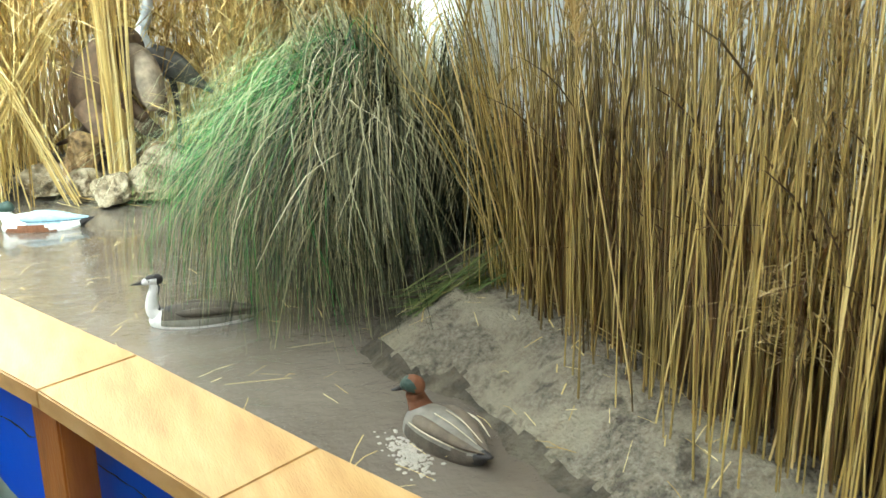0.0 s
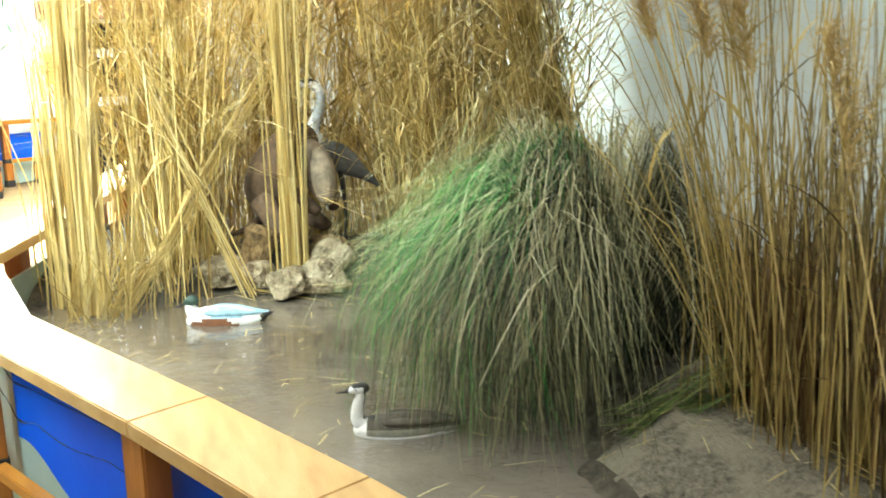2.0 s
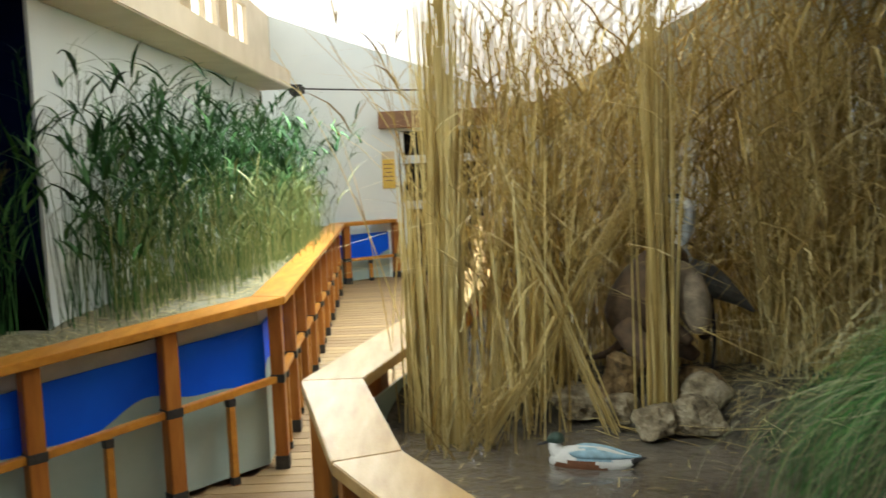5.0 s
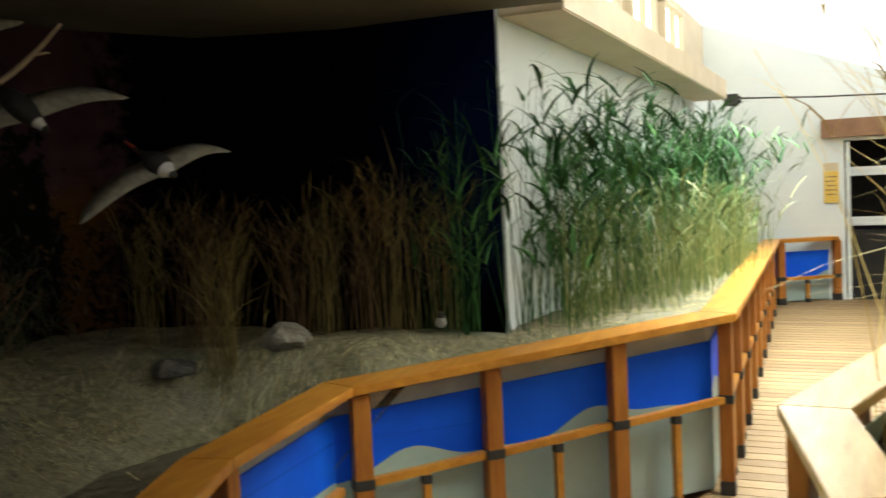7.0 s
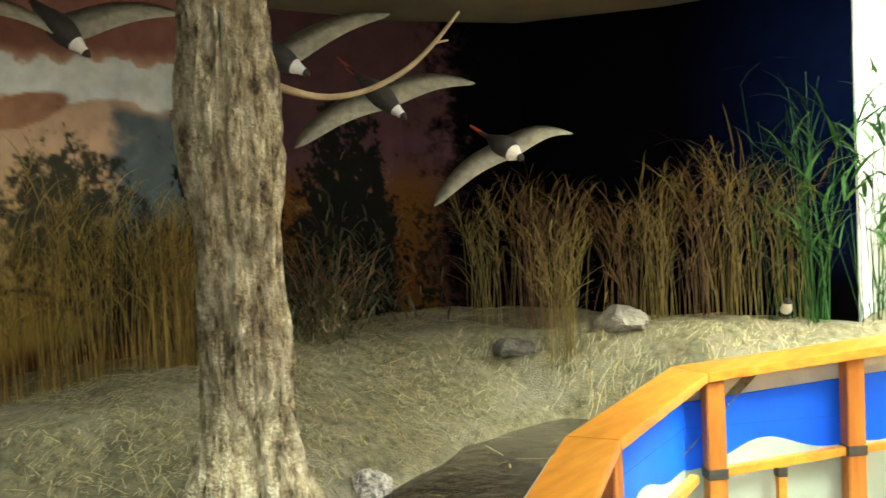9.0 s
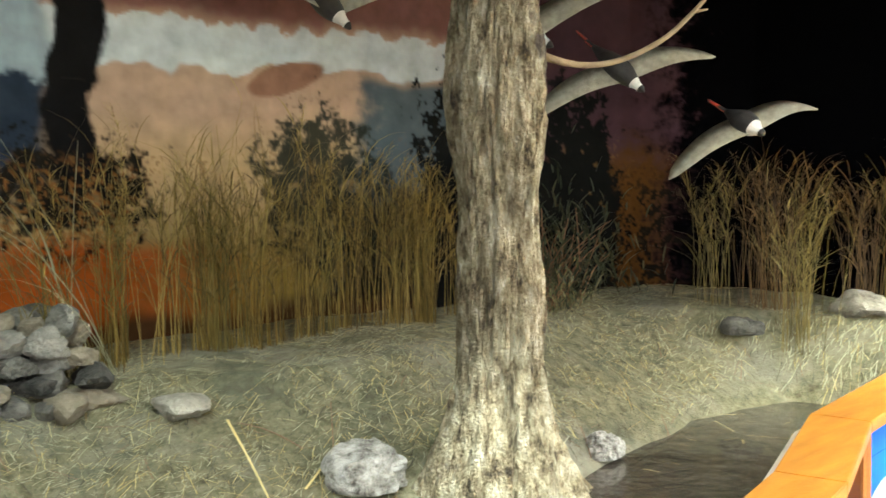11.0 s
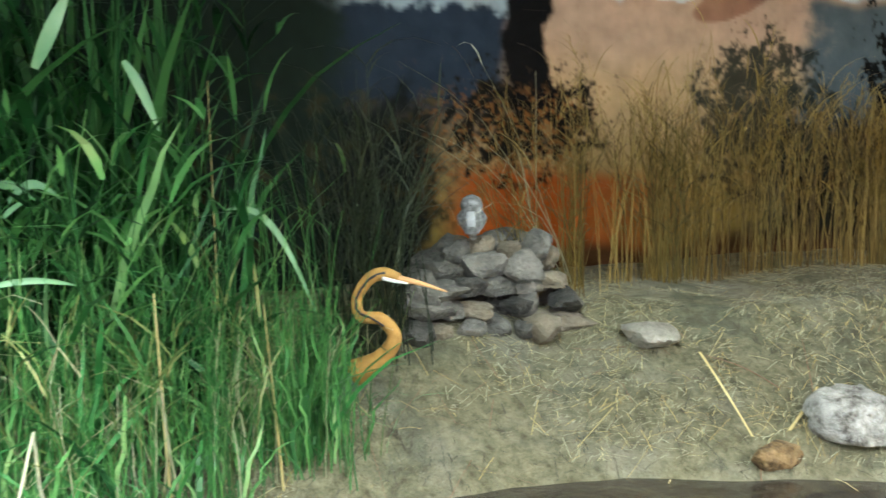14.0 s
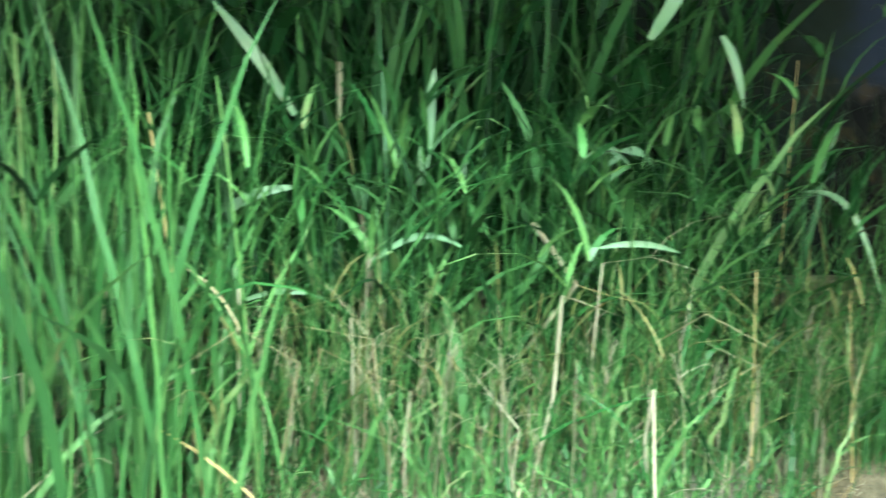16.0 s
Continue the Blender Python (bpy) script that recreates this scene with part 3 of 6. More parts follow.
# beige ledge over the west wall, and the clerestory above it
ledge = tagged(new("ledge"), "beige painted concrete ledge along the white wall", "ledge", kind="structure")
part("ledge_beam", box(bmesh.new(), -1.868, 9.2, 2.86, 0.416, 6.9, 0.24, 0, 0.01), M["ledge_paint"], ledge)
clere = tagged(new("wall_clerestory"), "white painted wall over the ledge with small windows", "wall", kind="structure")
part("wall_panel", box(bmesh.new(), -2.25, (W0[1] + FAR) / 2 - 6, 3.55, 0.16, FAR - W0[1] + 12, 1.2), M["ledge_paint"], clere)

# ---- alcove: painted backdrop, ceiling, ground ----
BACK = [(W0[0], W0[1], 2.78), (-3.3, 5.86, 2.82), (-4.35, 5.72, 2.86), (-4.95, 5.1, 2.9), (-5.25, 4.2, 2.93), (-5.4, 3.0, 2.95), (-5.45, 1.0, 2.95), (-5.4, -1.0, 2.95), (-5.2, -3.0, 2.95), (-4.9, -4.4, 2.95)]
backdrop = tagged(new("wall_backdrop"), "curved wall painted with a sunset marsh landscape", "painted wall", kind="structure")


def ragged(u, z, f, seed):
    return noise.noise((u * f, z * f, seed)) + 0.5 * noise.noise((u * f * 2.3, z * f * 2.3, seed + 7)) + 0.3 * noise.noise((u * f * 5.1, z * f * 5.1, seed + 3))


def blend(a, b, t):
    t = clamp(t, 0.0, 1.0)
    return tuple(p + (q - p) * t for p, q in zip(a, b))


def step(a, b, v):
    t = clamp((v - a) / (b - a), 0, 1)
    return t * t * (3 - 2 * t)


def mural(u, z):
    """The painting, by the way along the wall and the height: a marsh at sunset, turning to night towards the white wall."""
    n = ragged(u, z, 2.2, 1)
    f = ragged(u, z, 9.0, 4)
    leafy = f + 0.55 * ragged(u, z, 34.0, 7)
    uu = u + 0.07 * n
    zz = z + 0.05 * n
    # sunset sky from mauve down to orange
    c = blend((0.46, 0.33, 0.095), (0.60, 0.41, 0.22), step(1.0, 1.7, zz))
    c = blend(c, (0.56, 0.375, 0.26), step(1.7, 2.1, zz))
    c = blend(c, (0.26, 0.12, 0.10), step(2.48, 2.6, zz + 0.04 * f))
    # cloud band
    cl = step(2.25, 2.27, zz + 0.05 * n) * (1 - step(2.50, 2.525, zz + 0.05 * f))
    c = blend(c, (0.70, 0.74, 0.74), cl * step(4.3, 4.6, uu))
    blob = ((u - 5.72 - 0.25 * (z - 2.25)) / 0.26) ** 2 + ((z - 2.24 + 0.3 * (u - 5.7)) / 0.085) ** 2
    c = blend(c, (0.36, 0.19, 0.12), 1 - step(0.8, 1.2, blob + 0.5 * n))
    # red glow low down
    red = step(5.75, 6.75, uu + 0.1 * f) * (1 - step(7.25, 7.4, uu)) * (1 - step(1.3, 1.42, zz - 0.08 * (u - 6.9)))
    c = blend(c, (0.55, 0.13, 0.025), red)
    # grey-blue hills
    hill = (1 - step(2.2, 2.27, zz)) * step(4.3, 4.5, uu) * (1 - step(5.16, 5.36, uu + 0.25 * (z - 1.9) + 0.10 * f))
    c = blend(c, (0.12, 0.15, 0.165), hill)
    c = blend(c, (0.028, 0.026, 0.018), hill * (1 - step(1.45, 1.7, zz + 0.22 * leafy)))
    sky2 = step(6.98, 7.12, uu)
    c = blend(c, (0.036, 0.05, 0.072), sky2 * step(1.5, 1.75, zz))
    c = blend(c, (0.42, 0.50, 0.53), sky2 * step(2.17, 2.22, zz + 0.05 * f))
    # a dark bird shape in the painting, bushes and trees
    bush = ((u - 5.52) / 0.42) ** 2 + ((z - 1.60) / 0.46) ** 2
    c = blend(c, (0.035, 0.04, 0.03), (1 - step(0.5, 1.2, bush + 1.1 * leafy)) * 0.95)
    fl = ((u - 6.95) / 0.42) ** 2 + ((z - 1.62) / 0.30) ** 2
    c = blend(c, (0.02, 0.017, 0.013), 1 - step(0.5, 1.15, fl + 1.2 * leafy))
    trunk = abs(u - 6.91 - 0.05 * math.sin(z * 7)) / 0.13
    c = blend(c, (0.012, 0.011, 0.011), (1 - step(0.8, 1.1, trunk + 0.25 * f)) * step(1.5, 1.7, z))
    dark = step(7.25, 7.5, uu + 0.15 * f) * (1 - step(1.66, 1.8, zz + 0.1 * f))
    c = blend(c, (0.018, 0.02, 0.018), dark)
    c = blend(c, (0.02, 0.03, 0.022), step(7.8, 8.05, uu + 0.1 * f))
    c = blend(c, (0.10, 0.045, 0.02), (1 - step(0.86, 1.0, zz)) * step(4.5, 5.4, uu) * (1 - step(7.4, 7.6, uu)))
    # towards the night side
    night = 1 - step(4.15, 4.45, uu)
    c = blend(c, (0.085, 0.042, 0.050), night)
    c = blend(c, (0.13, 0.056, 0.016), night * (1 - step(1.7, 1.95, zz + 0.15 * f)) * step(2.75, 3.05, uu + 0.2 * leafy))
    c = blend(c, (0.016, 0.013, 0.010), night * step(0.05, 0.3, leafy) * (1 - step(1.5, 1.8, zz)))
    t1 = ((u - 3.62) / 0.40) ** 2 + ((z - 1.35) / 0.95) ** 2
    c = blend(c, (0.012, 0.012, 0.011), 1 - step(0.75, 0.95, t1 + 0.8 * leafy))
    t2 = ((u - 4.5) / 0.42) ** 2 + ((z - 1.3) / 1.0) ** 2
    c = blend(c, (0.012, 0.012, 0.011), 1 - step(0.75, 0.95, t2 + 0.8 * leafy))
    c = blend(c, (0.002, 0.002, 0.0025), (1 - step(2.70, 3.05, uu + 0.22 * leafy)))
    c = blend(c, (0.004, 0.011, 0.055), (1 - step(0.15, 1.3, uu)) * step(0.9, 1.5, zz))
    # brown seed heads and twigs painted over the trees
    tw = step(0.55, 0.75, leafy) * step(0.95, 1.15, z) * (1 - step(1.7, 2.0, z)) * step(3.0, 3.3, u) * (1 - step(7.6, 7.9, u))
    c = blend(c, (0.20, 0.115, 0.04), 0.7 * tw)
    # orange light between the branches, and dull leaves in the dark
    gap = step(0.12, 0.30, ragged(u, z * 1.6, 26.0, 7) + 0.3 * f) * step(6.5, 6.7, u) * (1 - step(7.35, 7.6, u)) * step(1.1, 1.2, z) * (1 - step(1.65, 1.85, z))
    c = blend(c, (0.34, 0.15, 0.045), 0.8 * gap)
    dull = step(0.25, 0.5, leafy) * step(7.2, 7.5, u) * (1 - step(1.7, 1.9, z))
    c = blend(c, (0.05, 0.045, 0.022), 0.8 * dull)
    k = 1 + 0.22 * f
    return tuple(max(0.001, v * k * 0.73) for v in c)


M["backdrop"] = bpy.data.materials.new("mural_paint")
M["backdrop"].use_nodes = True
nt = M["backdrop"].node_tree
at_node = nt.nodes.new("ShaderNodeAttribute")
at_node.attribute_name = "mural"
nt.links.new(at_node.outputs["Color"], nt.nodes["Principled BSDF"].inputs["Base Color"])
nt.nodes["Principled BSDF"].inputs["Roughness"].default_value = 0.95
nt.nodes["Principled BSDF"].inputs["Specular IOR Level"].default_value = 0.02
run, cols = 0.0, []
for (x0, y0, z0), (x1, y1, z1) in zip(BACK, BACK[1:]):
    seg = math.hypot(x1 - x0, y1 - y0)
    k = max(2, int(seg / 0.012))
    for i in range(k):
        s = i / k
        cols.append((run + s * seg, x0 + (x1 - x0) * s, y0 + (y1 - y0) * s, z0 + (z1 - z0) * s))
    run += seg
cols.append((run, *BACK[-1]))
NZ = 210
verts = [(x, y, 0.2 + (zt - 0.2) * j / NZ) for u, x, y, zt in cols for j in range(NZ + 1)]
tint = [mural(u, 0.2 + (zt - 0.2) * j / NZ) if u < 9.2 else (0.02, 0.03, 0.022) for u, x, y, zt in cols for j in range(NZ + 1)]
faces = [(i * (NZ + 1) + j, i * (NZ + 1) + j + 1, (i + 1) * (NZ + 1) + j + 1, (i + 1) * (NZ + 1) + j) for i in range(len(cols) - 1) for j in range(NZ)]
ob = raw("painted_wall", verts, faces, M["backdrop"], backdrop, smooth=True)
layer = ob.data.color_attributes.new("mural", "FLOAT_COLOR", "POINT")
layer.data.foreach_set("color", [v for t in tint for v in (*t, 1.0)])
alcove = tagged(new("ceiling"), "dull grey low ceiling of the alcove", "ceiling", kind="structure")
bm = bmesh.new()
top = [bm.verts.new(p) for p in BACK]
fr = [bm.verts.new((-1.66, W0[1] + 0.05 if i == 0 else y - 0.0 * i, z)) for i, (x, y, z) in enumerate([(0, 5.7, 2.78), (0, 4.9, 2.80), (0, 4.2, 2.84), (0, 3.6, 2.86), (0, 3.0, 2.9), (0, 2.2, 2.93), (0, 0.8, 2.95), (0, -1.0, 2.95), (0, -3.0, 2.95), (0, -4.4, 2.95)])]
for i in range(len(BACK) - 1):
    bm.faces.new((top[i], top[i + 1], fr[i + 1], fr[i]))
part("soffit_board", bm, M["soffit"], alcove)
# drop over the alcove's open side
upper = tagged(new("wall_bulkhead"), "beige painted bulkhead over the alcove's open side", "wall", kind="structure")
part("wall_panel", box(bmesh.new(), -1.74, 0.5, 3.4, 0.16, 10.4, 1.0), M["ledge_paint"], upper)


SHORE = [(-9, -3.75), (-1.0, -3.75), (0.3, -3.83), (0.95, -3.80), (1.45, -3.57), (1.9, -3.35), (2.5, -3.2), (3.17, -3.47), (3.74, -3.57), (4.5, -3.38), (4.75, -2.9), (5.0, -2.2), (5.3, -1.8), (6.0, -1.4), (7.0, -1.0), (20, -0.5)]


def shore_x(y):
    for (y0, x0), (y1, x1) in zip(SHORE, SHORE[1:]):
        if y0 <= y <= y1:
            return x0 + (x1 - x0) * (y - y0) / (y1 - y0)
    return SHORE[-1][1]


def line_x(pts, y):
    """The x of a handrail's walkway edge at y."""
    for (x0, y0, _), (x1, y1, _) in zip(pts, pts[1:]):
        if y0 <= y <= y1:
            return x0 + (x1 - x0) * (y - y0) / (y1 - y0)
    return pts[0][0] if y < pts[0][1] else pts[-1][0]


RAIL_L, RAIL_R = LEFT_IN[:-1], RIGHT_IN


def line_gap(pts, y):
    """How far the pond's edge lies behind the walkway edge, measured along x."""
    e = 0.02
    s = (line_x(pts, y + e) - line_x(pts, y - e)) / (2 * e)
    return 0.16 * math.sqrt(1 + s * s)


def left_ground(x, y):
    """Ground of the alcove: from the water's edge up to a low mound along the painted wall."""
    d = shore_x(y) - x
    e = 0.30 + 0.53 * clamp((d + 0.16) / 1.0, 0, 1) ** 0.8 if d > -0.16 else 0.30 + 0.5 * (d + 0.16)
    if y > 4.5:
        k = clamp((y - 4.5) / 0.7, 0, 1)
        e = e * (1 - k) + 0.83 * k
    # it stays under the railing's top along the knee of the walkway
    if y > 4.0:
        r = (line_x(RAIL_L, y) - line_gap(RAIL_L, y) - x) * (0.7 if y < 6.2 else 1.0)
        rail = 0.70 + 0.18 * clamp((y - 4.54) / 1.67, 0, 1)
        e = min(e, rail - 0.09 + 0.45 * max(0.0, r))
    e += 0.05 * noise.noise((x * 1.3, y * 1.3, 0)) + 0.02 * noise.noise((x * 5, y * 5, 3))
    return e


def sheet(name, xs, ys, zfun, material, label, category, kind="structure", edge=0):
    """A sheet of ground or water; edge: -1 ends it at the left railing, 1 at the right one."""
    v = []
    for y in ys:
        for x in xs:
            if edge < 0:
                x = min(x, line_x(RAIL_L, y) - line_gap(RAIL_L, y))
            elif edge > 0:
                x = max(x, line_x(RAIL_R, y) + line_gap(RAIL_R, y))
            v.append((x, y, zfun(x, y)))
    n = len(xs)
    f = [(j * n + i, j * n + i + 1, (j + 1) * n + i + 1, (j + 1) * n + i) for j in range(len(ys) - 1) for i in range(n - 1)]
    f = [q for q in f if abs(v[q[0]][0] - v[q[1]][0]) + abs(v[q[2]][0] - v[q[3]][0]) > 1e-6]
    return tagged(raw(name, v, f, material, smooth=True), label, category, kind=kind)


sheet("ground", np.arange(-5.6, -1.2, 0.05), np.arange(-4.4, 5.69, 0.05), left_ground, M["sand"], "dry sandy ground strewn with straw in the alcove", "ground", edge=-1)
sheet("ground", np.arange(-2.07, -0.75, 0.06), np.arange(5.64, 14.1, 0.1), left_ground, M["sand"], "dry sandy bed along the white wall", "ground", edge=-1)
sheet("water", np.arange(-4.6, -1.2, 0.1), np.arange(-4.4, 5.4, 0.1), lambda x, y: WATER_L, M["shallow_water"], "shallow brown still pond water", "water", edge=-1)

# right-hand pond and its bank
BANK = [(-3.0, 1.9), (0.9, 1.72), (1.3, 1.68), (1.55, 1.70), (2.0, 1.58), (2.25, 1.75), (2.9, 1.5), (3.4, 1.5), (3.9, 1.5), (4.22, 1.38), (4.32, 1.1), (4.5, 0.85), (4.42, 0.55), (4.5, 0.2), (4.7, -0.2), (20, -3)]


def bank_d(x, y):
    best = 9
    px = [(b, a) for a, b in BANK]
    for (x0, y0), (x1, y1) in zip(px, px[1:]):
        dx, dy = x1 - x0, y1 - y0
        t = clamp(((x - x0) * dx + (y - y0) * dy) / (dx * dx + dy * dy), 0, 1)
        d = math.hypot(x - x0 - t * dx, y - y0 - t * dy)
        if d < abs(best):
            best = d if (dx * (y - y0) - dy * (x - x0)) < 0 else -d
    return best


def right_ground(x, y):
    d = bank_d(x, y)
    e = WATER_R + 0.14 * clamp((d + 0.03) / 0.25, -1, 1) + 0.03 * noise.noise((x * 3, y * 3, 5)) + 0.015 * noise.noise((x * 9, y * 9, 1)) + 0.009 * noise.noise((x * 22, y * 22, 2)) + 0.005 * noise.noise((x * 48, y * 48, 6))
    return e


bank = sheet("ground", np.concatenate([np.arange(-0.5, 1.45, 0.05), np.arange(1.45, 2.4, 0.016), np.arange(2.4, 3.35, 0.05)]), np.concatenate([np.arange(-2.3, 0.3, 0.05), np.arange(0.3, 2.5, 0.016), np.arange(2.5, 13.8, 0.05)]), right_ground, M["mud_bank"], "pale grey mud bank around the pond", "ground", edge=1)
bank.data.materials.append(M["dark_soil_and_shade"])
# dark soil at the back and wet waterline; round the tussock it paints shade
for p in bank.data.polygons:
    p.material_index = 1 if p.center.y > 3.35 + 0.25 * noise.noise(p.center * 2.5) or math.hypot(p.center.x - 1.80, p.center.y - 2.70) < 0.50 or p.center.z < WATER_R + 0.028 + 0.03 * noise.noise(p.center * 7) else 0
sheet("water", np.arange(-0.5, 3.35, 0.1), np.arange(-2.3, 7.5, 0.1), lambda x, y: WATER_R, M["pond_water"], "still brown pond water with floating reed bits", "water", edge=1)

# planks of the deck
y = -4.1
while y < 14.1:
    x0, x1 = line_x(RAIL_L, y) - 0.2, line_x(RAIL_R, y) + 0.2
    bm = bmesh.new()
    slope = math.atan2(floor_z(y + 0.07) - floor_z(y - 0.07), 0.14)
    box(bm, (x0 + x1) / 2, y, floor_z(y) - 0.014, x1 - x0, 0.137, 0.028, 0, 0.003, Matrix.Rotation(slope, 4, "X"))
    part("plank", bm, M["floor_wood"], deck)
    y += 0.142

# doorway in the end wall
door = tagged(new("door_1"), "dark doorway with pale cross bars under a brown timber lintel", "doorway", kind="structure")
bm = bmesh.new()
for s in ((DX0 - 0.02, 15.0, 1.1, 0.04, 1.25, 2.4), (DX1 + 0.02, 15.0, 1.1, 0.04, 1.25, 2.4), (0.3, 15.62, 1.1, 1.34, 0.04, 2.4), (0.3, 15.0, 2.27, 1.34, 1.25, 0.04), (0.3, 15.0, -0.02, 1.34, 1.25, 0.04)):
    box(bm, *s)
# the unlit interior's darkness is put into its near-black colour
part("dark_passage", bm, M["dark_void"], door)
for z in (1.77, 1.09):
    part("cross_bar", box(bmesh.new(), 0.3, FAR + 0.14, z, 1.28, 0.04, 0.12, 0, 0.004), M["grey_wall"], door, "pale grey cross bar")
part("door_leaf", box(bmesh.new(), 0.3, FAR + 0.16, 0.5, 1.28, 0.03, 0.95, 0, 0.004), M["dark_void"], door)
part("jamb", box(bmesh.new(), DX0 + 0.045, FAR + 0.1, 1.09, 0.05, 0.24, 2.18, 0, 0.004), M["white_wall"], door)
part("lintel", box(bmesh.new(), 0.42, FAR - 0.06, 2.355, 2.1, 0.22, 0.245, 0, 0.008), M["dark_wood"], door, "brown timber lintel")

# clerestory windows
for i, y in enumerate((6.6, 8.3, 10.0, 11.6)):
    win = tagged(new("window_%d" % (i + 1)), "small pale-framed window bright with daylight over the ledge", "window", kind="structure")
    for yy in (y - 0.55, y, y + 0.55):
        part("window_frame", box(bmesh.new(), -2.13, yy, 3.46, 0.09, 0.07, 0.66, 0, 0.004), M["ledge_paint"], win)
    for zz in (3.15, 3.77):
        part("window_frame", box(bmesh.new(), -2.126, y, zz, 0.10, 1.17, 0.06, 0, 0.004), M["ledge_paint"], win)
    for yy in (y - 0.275, y + 0.275):
        part("pane", box(bmesh.new(), -2.155, yy, 3.46, 0.02, 0.48, 0.56), M["window_glow"], win)

# ---- plants ----
rng = np.random.default_rng(3)
# reeds before the grey wall
b = scatter_line(rng, [(2.02, 2.02), (1.96, 1.3), (1.92, 0.75), (1.95, 0.2), (2.1, -0.8)], 680, 0.05, right_ground)
b[:, 0] += np.abs(rng.normal(0, 0.20, len(b))) - 0.04
b = b[(b[:, 1] < 1.25) | (rng.uniform(0, 1, len(b)) < 0.48)]
reed_stand("dry_reeds", rng, b, 1.75, 0.05, M["brown_reed"], "dense stand of dry golden-brown reeds on the mud bank", "reeds", leaf=0.16, plume=20, droop=0.06, leaf_width=0.006, stem=0.0026)
# shade low in the stand is put into the darker colours of these stems
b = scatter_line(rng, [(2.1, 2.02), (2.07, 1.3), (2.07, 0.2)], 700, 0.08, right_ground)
reed_stand("dry_reeds", rng, b, 0.9, 0.05, M["shaded_foot_reed"], "shorter brown reed stems darkened as shade at the stand's foot", "reeds", leaf=0.06, droop=0.08, leaf_width=0.006, stem=0.0028)
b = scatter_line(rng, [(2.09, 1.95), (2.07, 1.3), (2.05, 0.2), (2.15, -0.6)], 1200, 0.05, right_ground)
reed_stand("dry_reeds", rng, b, 0.55, 0.06, M["rust_reed"], "short broken stems in a dark colour for the foot's shade", "reeds", leaf=0.1, droop=0.08, leaf_width=0.006, stem=0.0034)
n = 46
b = np.c_[rng.normal(2.04, 0.05, n), rng.normal(1.95, 0.06, n), np.full(n, 0.55)]
reed_stand("leaning_reeds", rng, b, 1.6, 0.20, M["brown_reed"], "thin reeds leaning out towards the tussock", "reeds", leaf=0.3, heading=2.4, stem=0.003)


def feathery_plume(name, rng, base, tip, n, size, material, label):
    """A reed with a large loose feathery head."""
    base, tip = np.array(base), np.array(tip)
    s = np.linspace(0, 1, 8)[:, None]
    stem = (base * (1 - s) + tip * s)[None]
    out = [tubes(stem, 0.0034 * np.linspace(1, 0.4, 8)[None])]
    k = rng.uniform(0, 1, n)
    b = tip + (base - tip) / np.linalg.norm(base - tip) * (k * size)[:, None]
    w = rng.uniform(0, 2 * np.pi, n)
    w = rng.uniform(0, 2 * np.pi) + rng.normal(0, 1.2, n)
    lp = arcs(rng, b, size * (0.20 + 0.6 * k * (1.25 - k)) * rng.uniform(0.3, 1.2, n), rng.uniform(0.2, 0.9, n), w, rng.uniform(0.2, 1.1, n), 5)
    lp[:, 1:] += rng.normal(0, 0.008, (n, 4, 3))
    out.append(ribbons(lp, 0.0032 * rng.uniform(0.5, 1.4, (n, 1)) * np.array([[0.7, 1, 1, 0.8, 0.3]]), across(w, rng)))
    v, f = join_meshes(*out)
    return tagged(raw(name, v, f, material), label, "reed", "reed plumes", kind="stuff")


for base, tip, size in (((1.96, 0.80, 0.58), (2.10, 0.92, 1.50), 0.34), ((2.0, 0.74, 0.58), (2.12, 0.80, 1.28), 0.30), ((1.95, 0.85, 0.58), (2.08, 0.86, 1.02), 0.26), ((1.9, 1.20, 0.58), (1.86, 1.50, 1.62), 0.30), ((1.99, 1.84, 0.58), (1.63, 1.93, 1.86), 0.26), ((2.0, 1.76, 0.58), (1.74, 1.84, 1.84), 0.28), ((2.0, 1.66, 0.58), (1.82, 1.76, 1.80), 0.28), ((2.0, 1.0, 0.58), (2.0, 1.12, 1.66), 0.3), ((2.05, 0.9, 0.58), (2.25, 1.0, 1.75), 0.3), ((2.0, 0.5, 0.58), (2.15, 0.62, 1.6), 0.3)):
    feathery_plume("reed_plume", rng, base, tip, 330, size, M["plume"], "reed with a large fluffy golden plume")
# golden reeds behind the pond
def clear_of(b):
    """Leaves a bay free in the stand, where the animal model crouches."""
    return b[(b[:, 0] < 0.86) | (b[:, 0] > 1.78) | (b[:, 1] > 4.98)]


GOLD = [(0.52, 4.6), (0.8, 5.0), (1.5, 5.25), (2.3, 5.1), (2.9, 4.6)]
b = scatter_line(rng, GOLD, 1150, 0.2, right_ground)
b = b[b[:, 0] < 2.72]
b = clear_of(b[(np.abs(b[:, 0] - 1.62) > 0.17) | (rng.uniform(0, 1, len(b)) < 0.3)])
reed_stand("dry_reeds", rng, b, 1.95, 0.11, M["gold_reed"], "tall dense stand of dry golden reeds behind the pond", "reeds", leaf=0.8, plume=40, droop=0.22, leaf_width=0.011, stem=0.0036)
c = clear_of(scatter_line(rng, [(0.34, 4.44), (0.55, 4.58), (0.8, 4.8), (1.3, 5.02), (1.9, 4.9), (2.4, 4.7)], 20, 0.05, right_ground))
b = np.repeat(c, 13, 0)
b[:, :2] += rng.normal(0, 0.028, (len(b), 2))
reed_stand("dry_reeds", rng, b, 1.85, 0.05, M["straw"], "upright sheaves of pale stems at the front of the stand", "reeds", leaf=0.25, droop=0.06, leaf_width=0.010, stem=0.0046)
